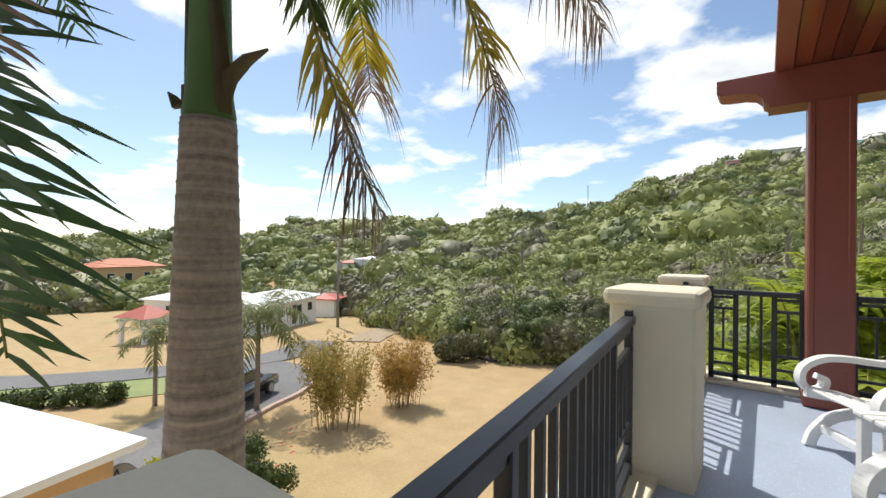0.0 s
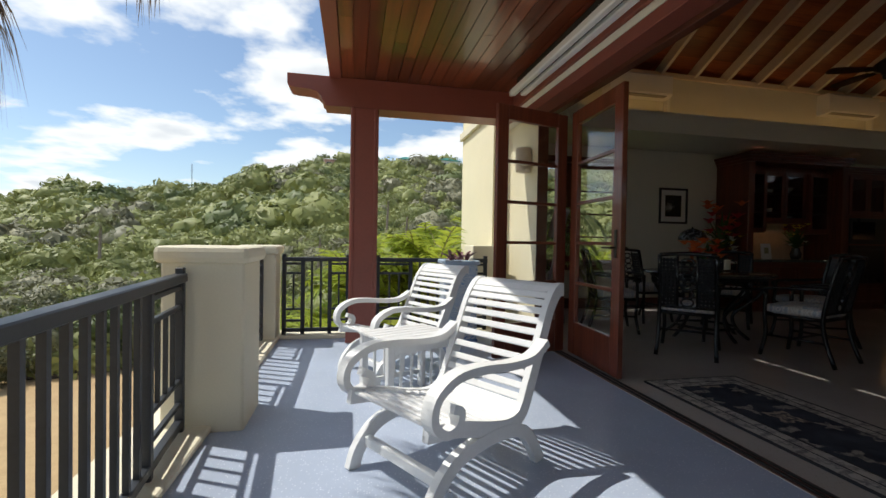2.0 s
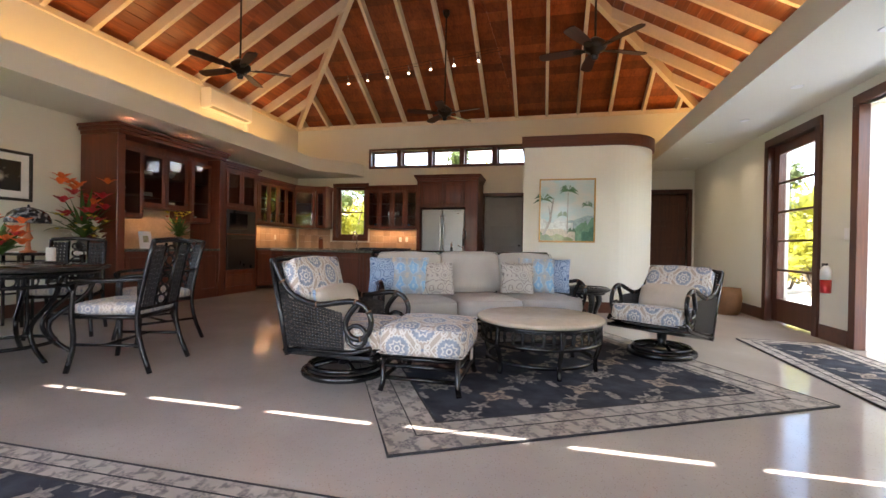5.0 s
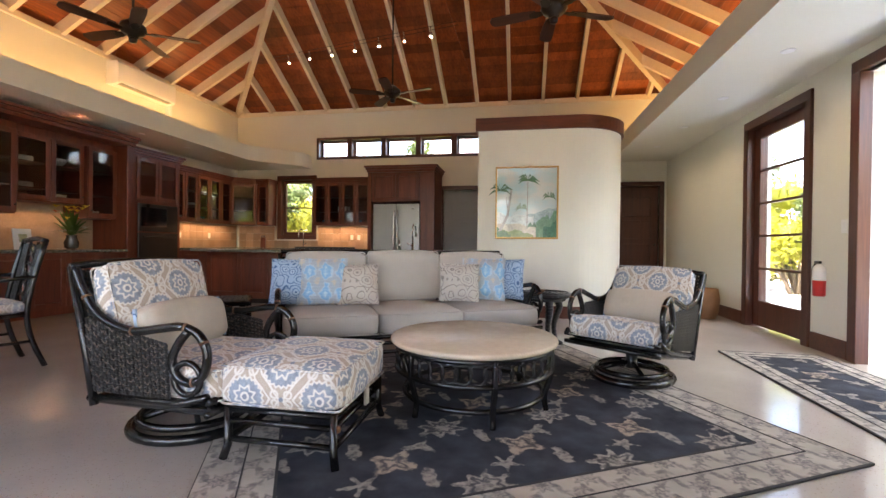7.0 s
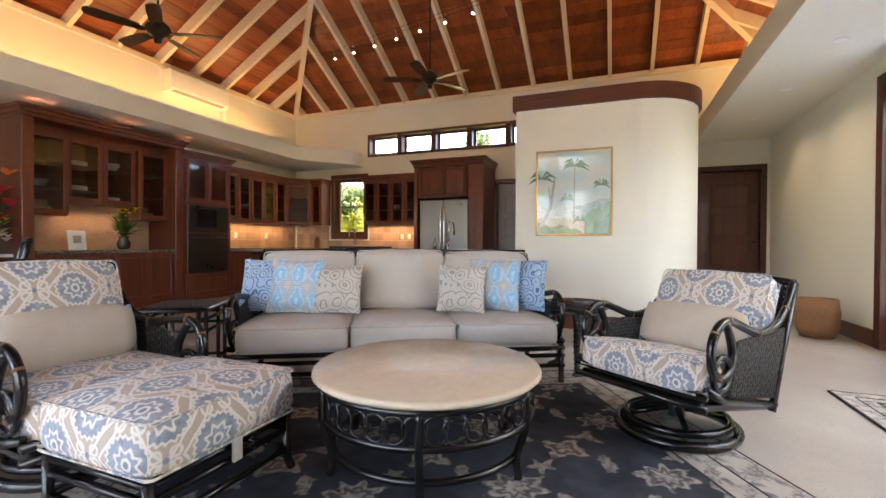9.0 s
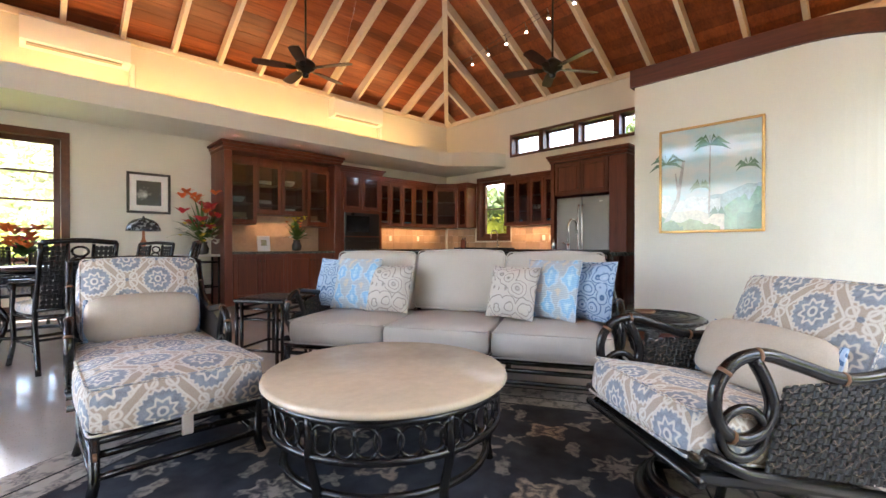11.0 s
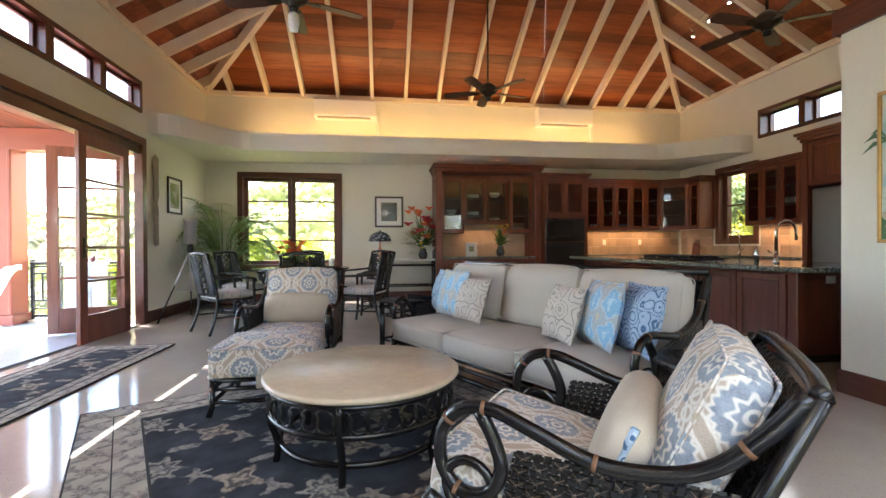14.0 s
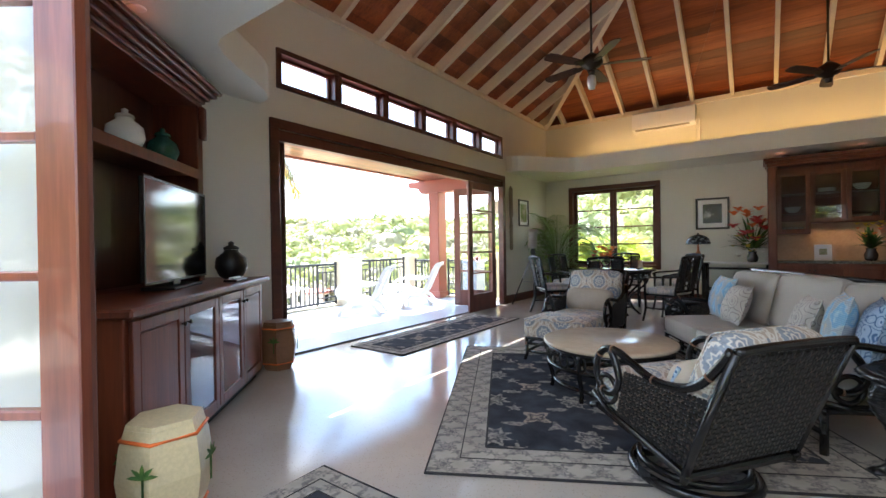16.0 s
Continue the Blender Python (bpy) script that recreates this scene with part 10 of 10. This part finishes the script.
for sx in (-1.3, 1.3):
    for sy in (-0.8, 0.8):
        bm = bmesh.new()
        add_lathe(bm, [(0.0, -0.1), (0.28, -0.1), (0.33, -0.07), (0.33, 0.07), (0.28, 0.1), (0.0, 0.1)], 20)
        wh = part("wheel", bm, M_BLACK, o)
        wh.matrix_basis = pose(sx, sy, 0.33, 90, 0, 0)
        rm = lathe("rim", [(0.0, 0.104), (0.18, 0.104), (0.2, 0.115), (0.2, 0.101)], plain("wheel_rim", (0.5, 0.5, 0.5), 0.3, 0.8), wh, 16)
for sy in (-0.6, 0.6):
    box("tail_light", -2.125, -2.09, sy - 0.16, sy + 0.16, 0.68, 0.84, plain("tail_light", (0.4, 0.02, 0.02), 0.2), o, 0.005)

# ---- garden court on the south and east sides ----
M_PAVE = plain("pale_paving", (0.6, 0.56, 0.48), 0.85, fine=20, coarse=0.8, vary=0.12)
tagged(box("court_paving", 2.95, 18.0, -9.6, -2.92, -0.24, -0.03, M_PAVE, None, 0.0), "pale paved garden court", "paving", kind="structure")
tagged(box("court_retaining", 3.0, 17.9, -9.5, -3.1, -6.0, -0.245, M_CREAM, None, 0.0), "pale retaining wall under the court", "wall", kind="structure")
tagged(box("court_wall", 2.95, 18.0, -9.9, -9.62, -0.24, 1.9, M_CREAM, None, 0.02), "pale garden wall around the court", "wall", kind="structure")
for k in range(13):
    bush(3.4 + 1.05 * k, -6.0 + 0.35 * math.sin(k * 2.1), 1.1, 3.0 + 0.6 * math.sin(k * 1.7), M_YELLOWLEAF if k % 3 else M_HEDGE, "tall leafy garden shrub with yellow-green leaves in the court", 120 + k, 0.09, 1900, z=-0.02, name="garden_shrub")
for k in range(9):
    bush(14.6, -2.0 + 1.15 * k, 1.15, 4.2 + 0.7 * math.sin(k * 2.3), M_YELLOWLEAF if k % 2 else M_HEDGE, "tall leafy shrub with yellow-green leaves beside the house", 150 + k, 0.09, 1900, z=-0.02, name="garden_shrub")
tagged(box("side_paving", 12.85, 18.0, -2.9, 9.5, -0.24, -0.03, M_PAVE, None, 0.0), "pale paved strip beside the house", "paving", kind="structure")
tagged(box("side_retaining", 12.9, 17.9, -3.0, 9.4, -6.0, -0.245, M_CREAM, None, 0.0), "pale retaining wall under the paving", "wall", kind="structure")
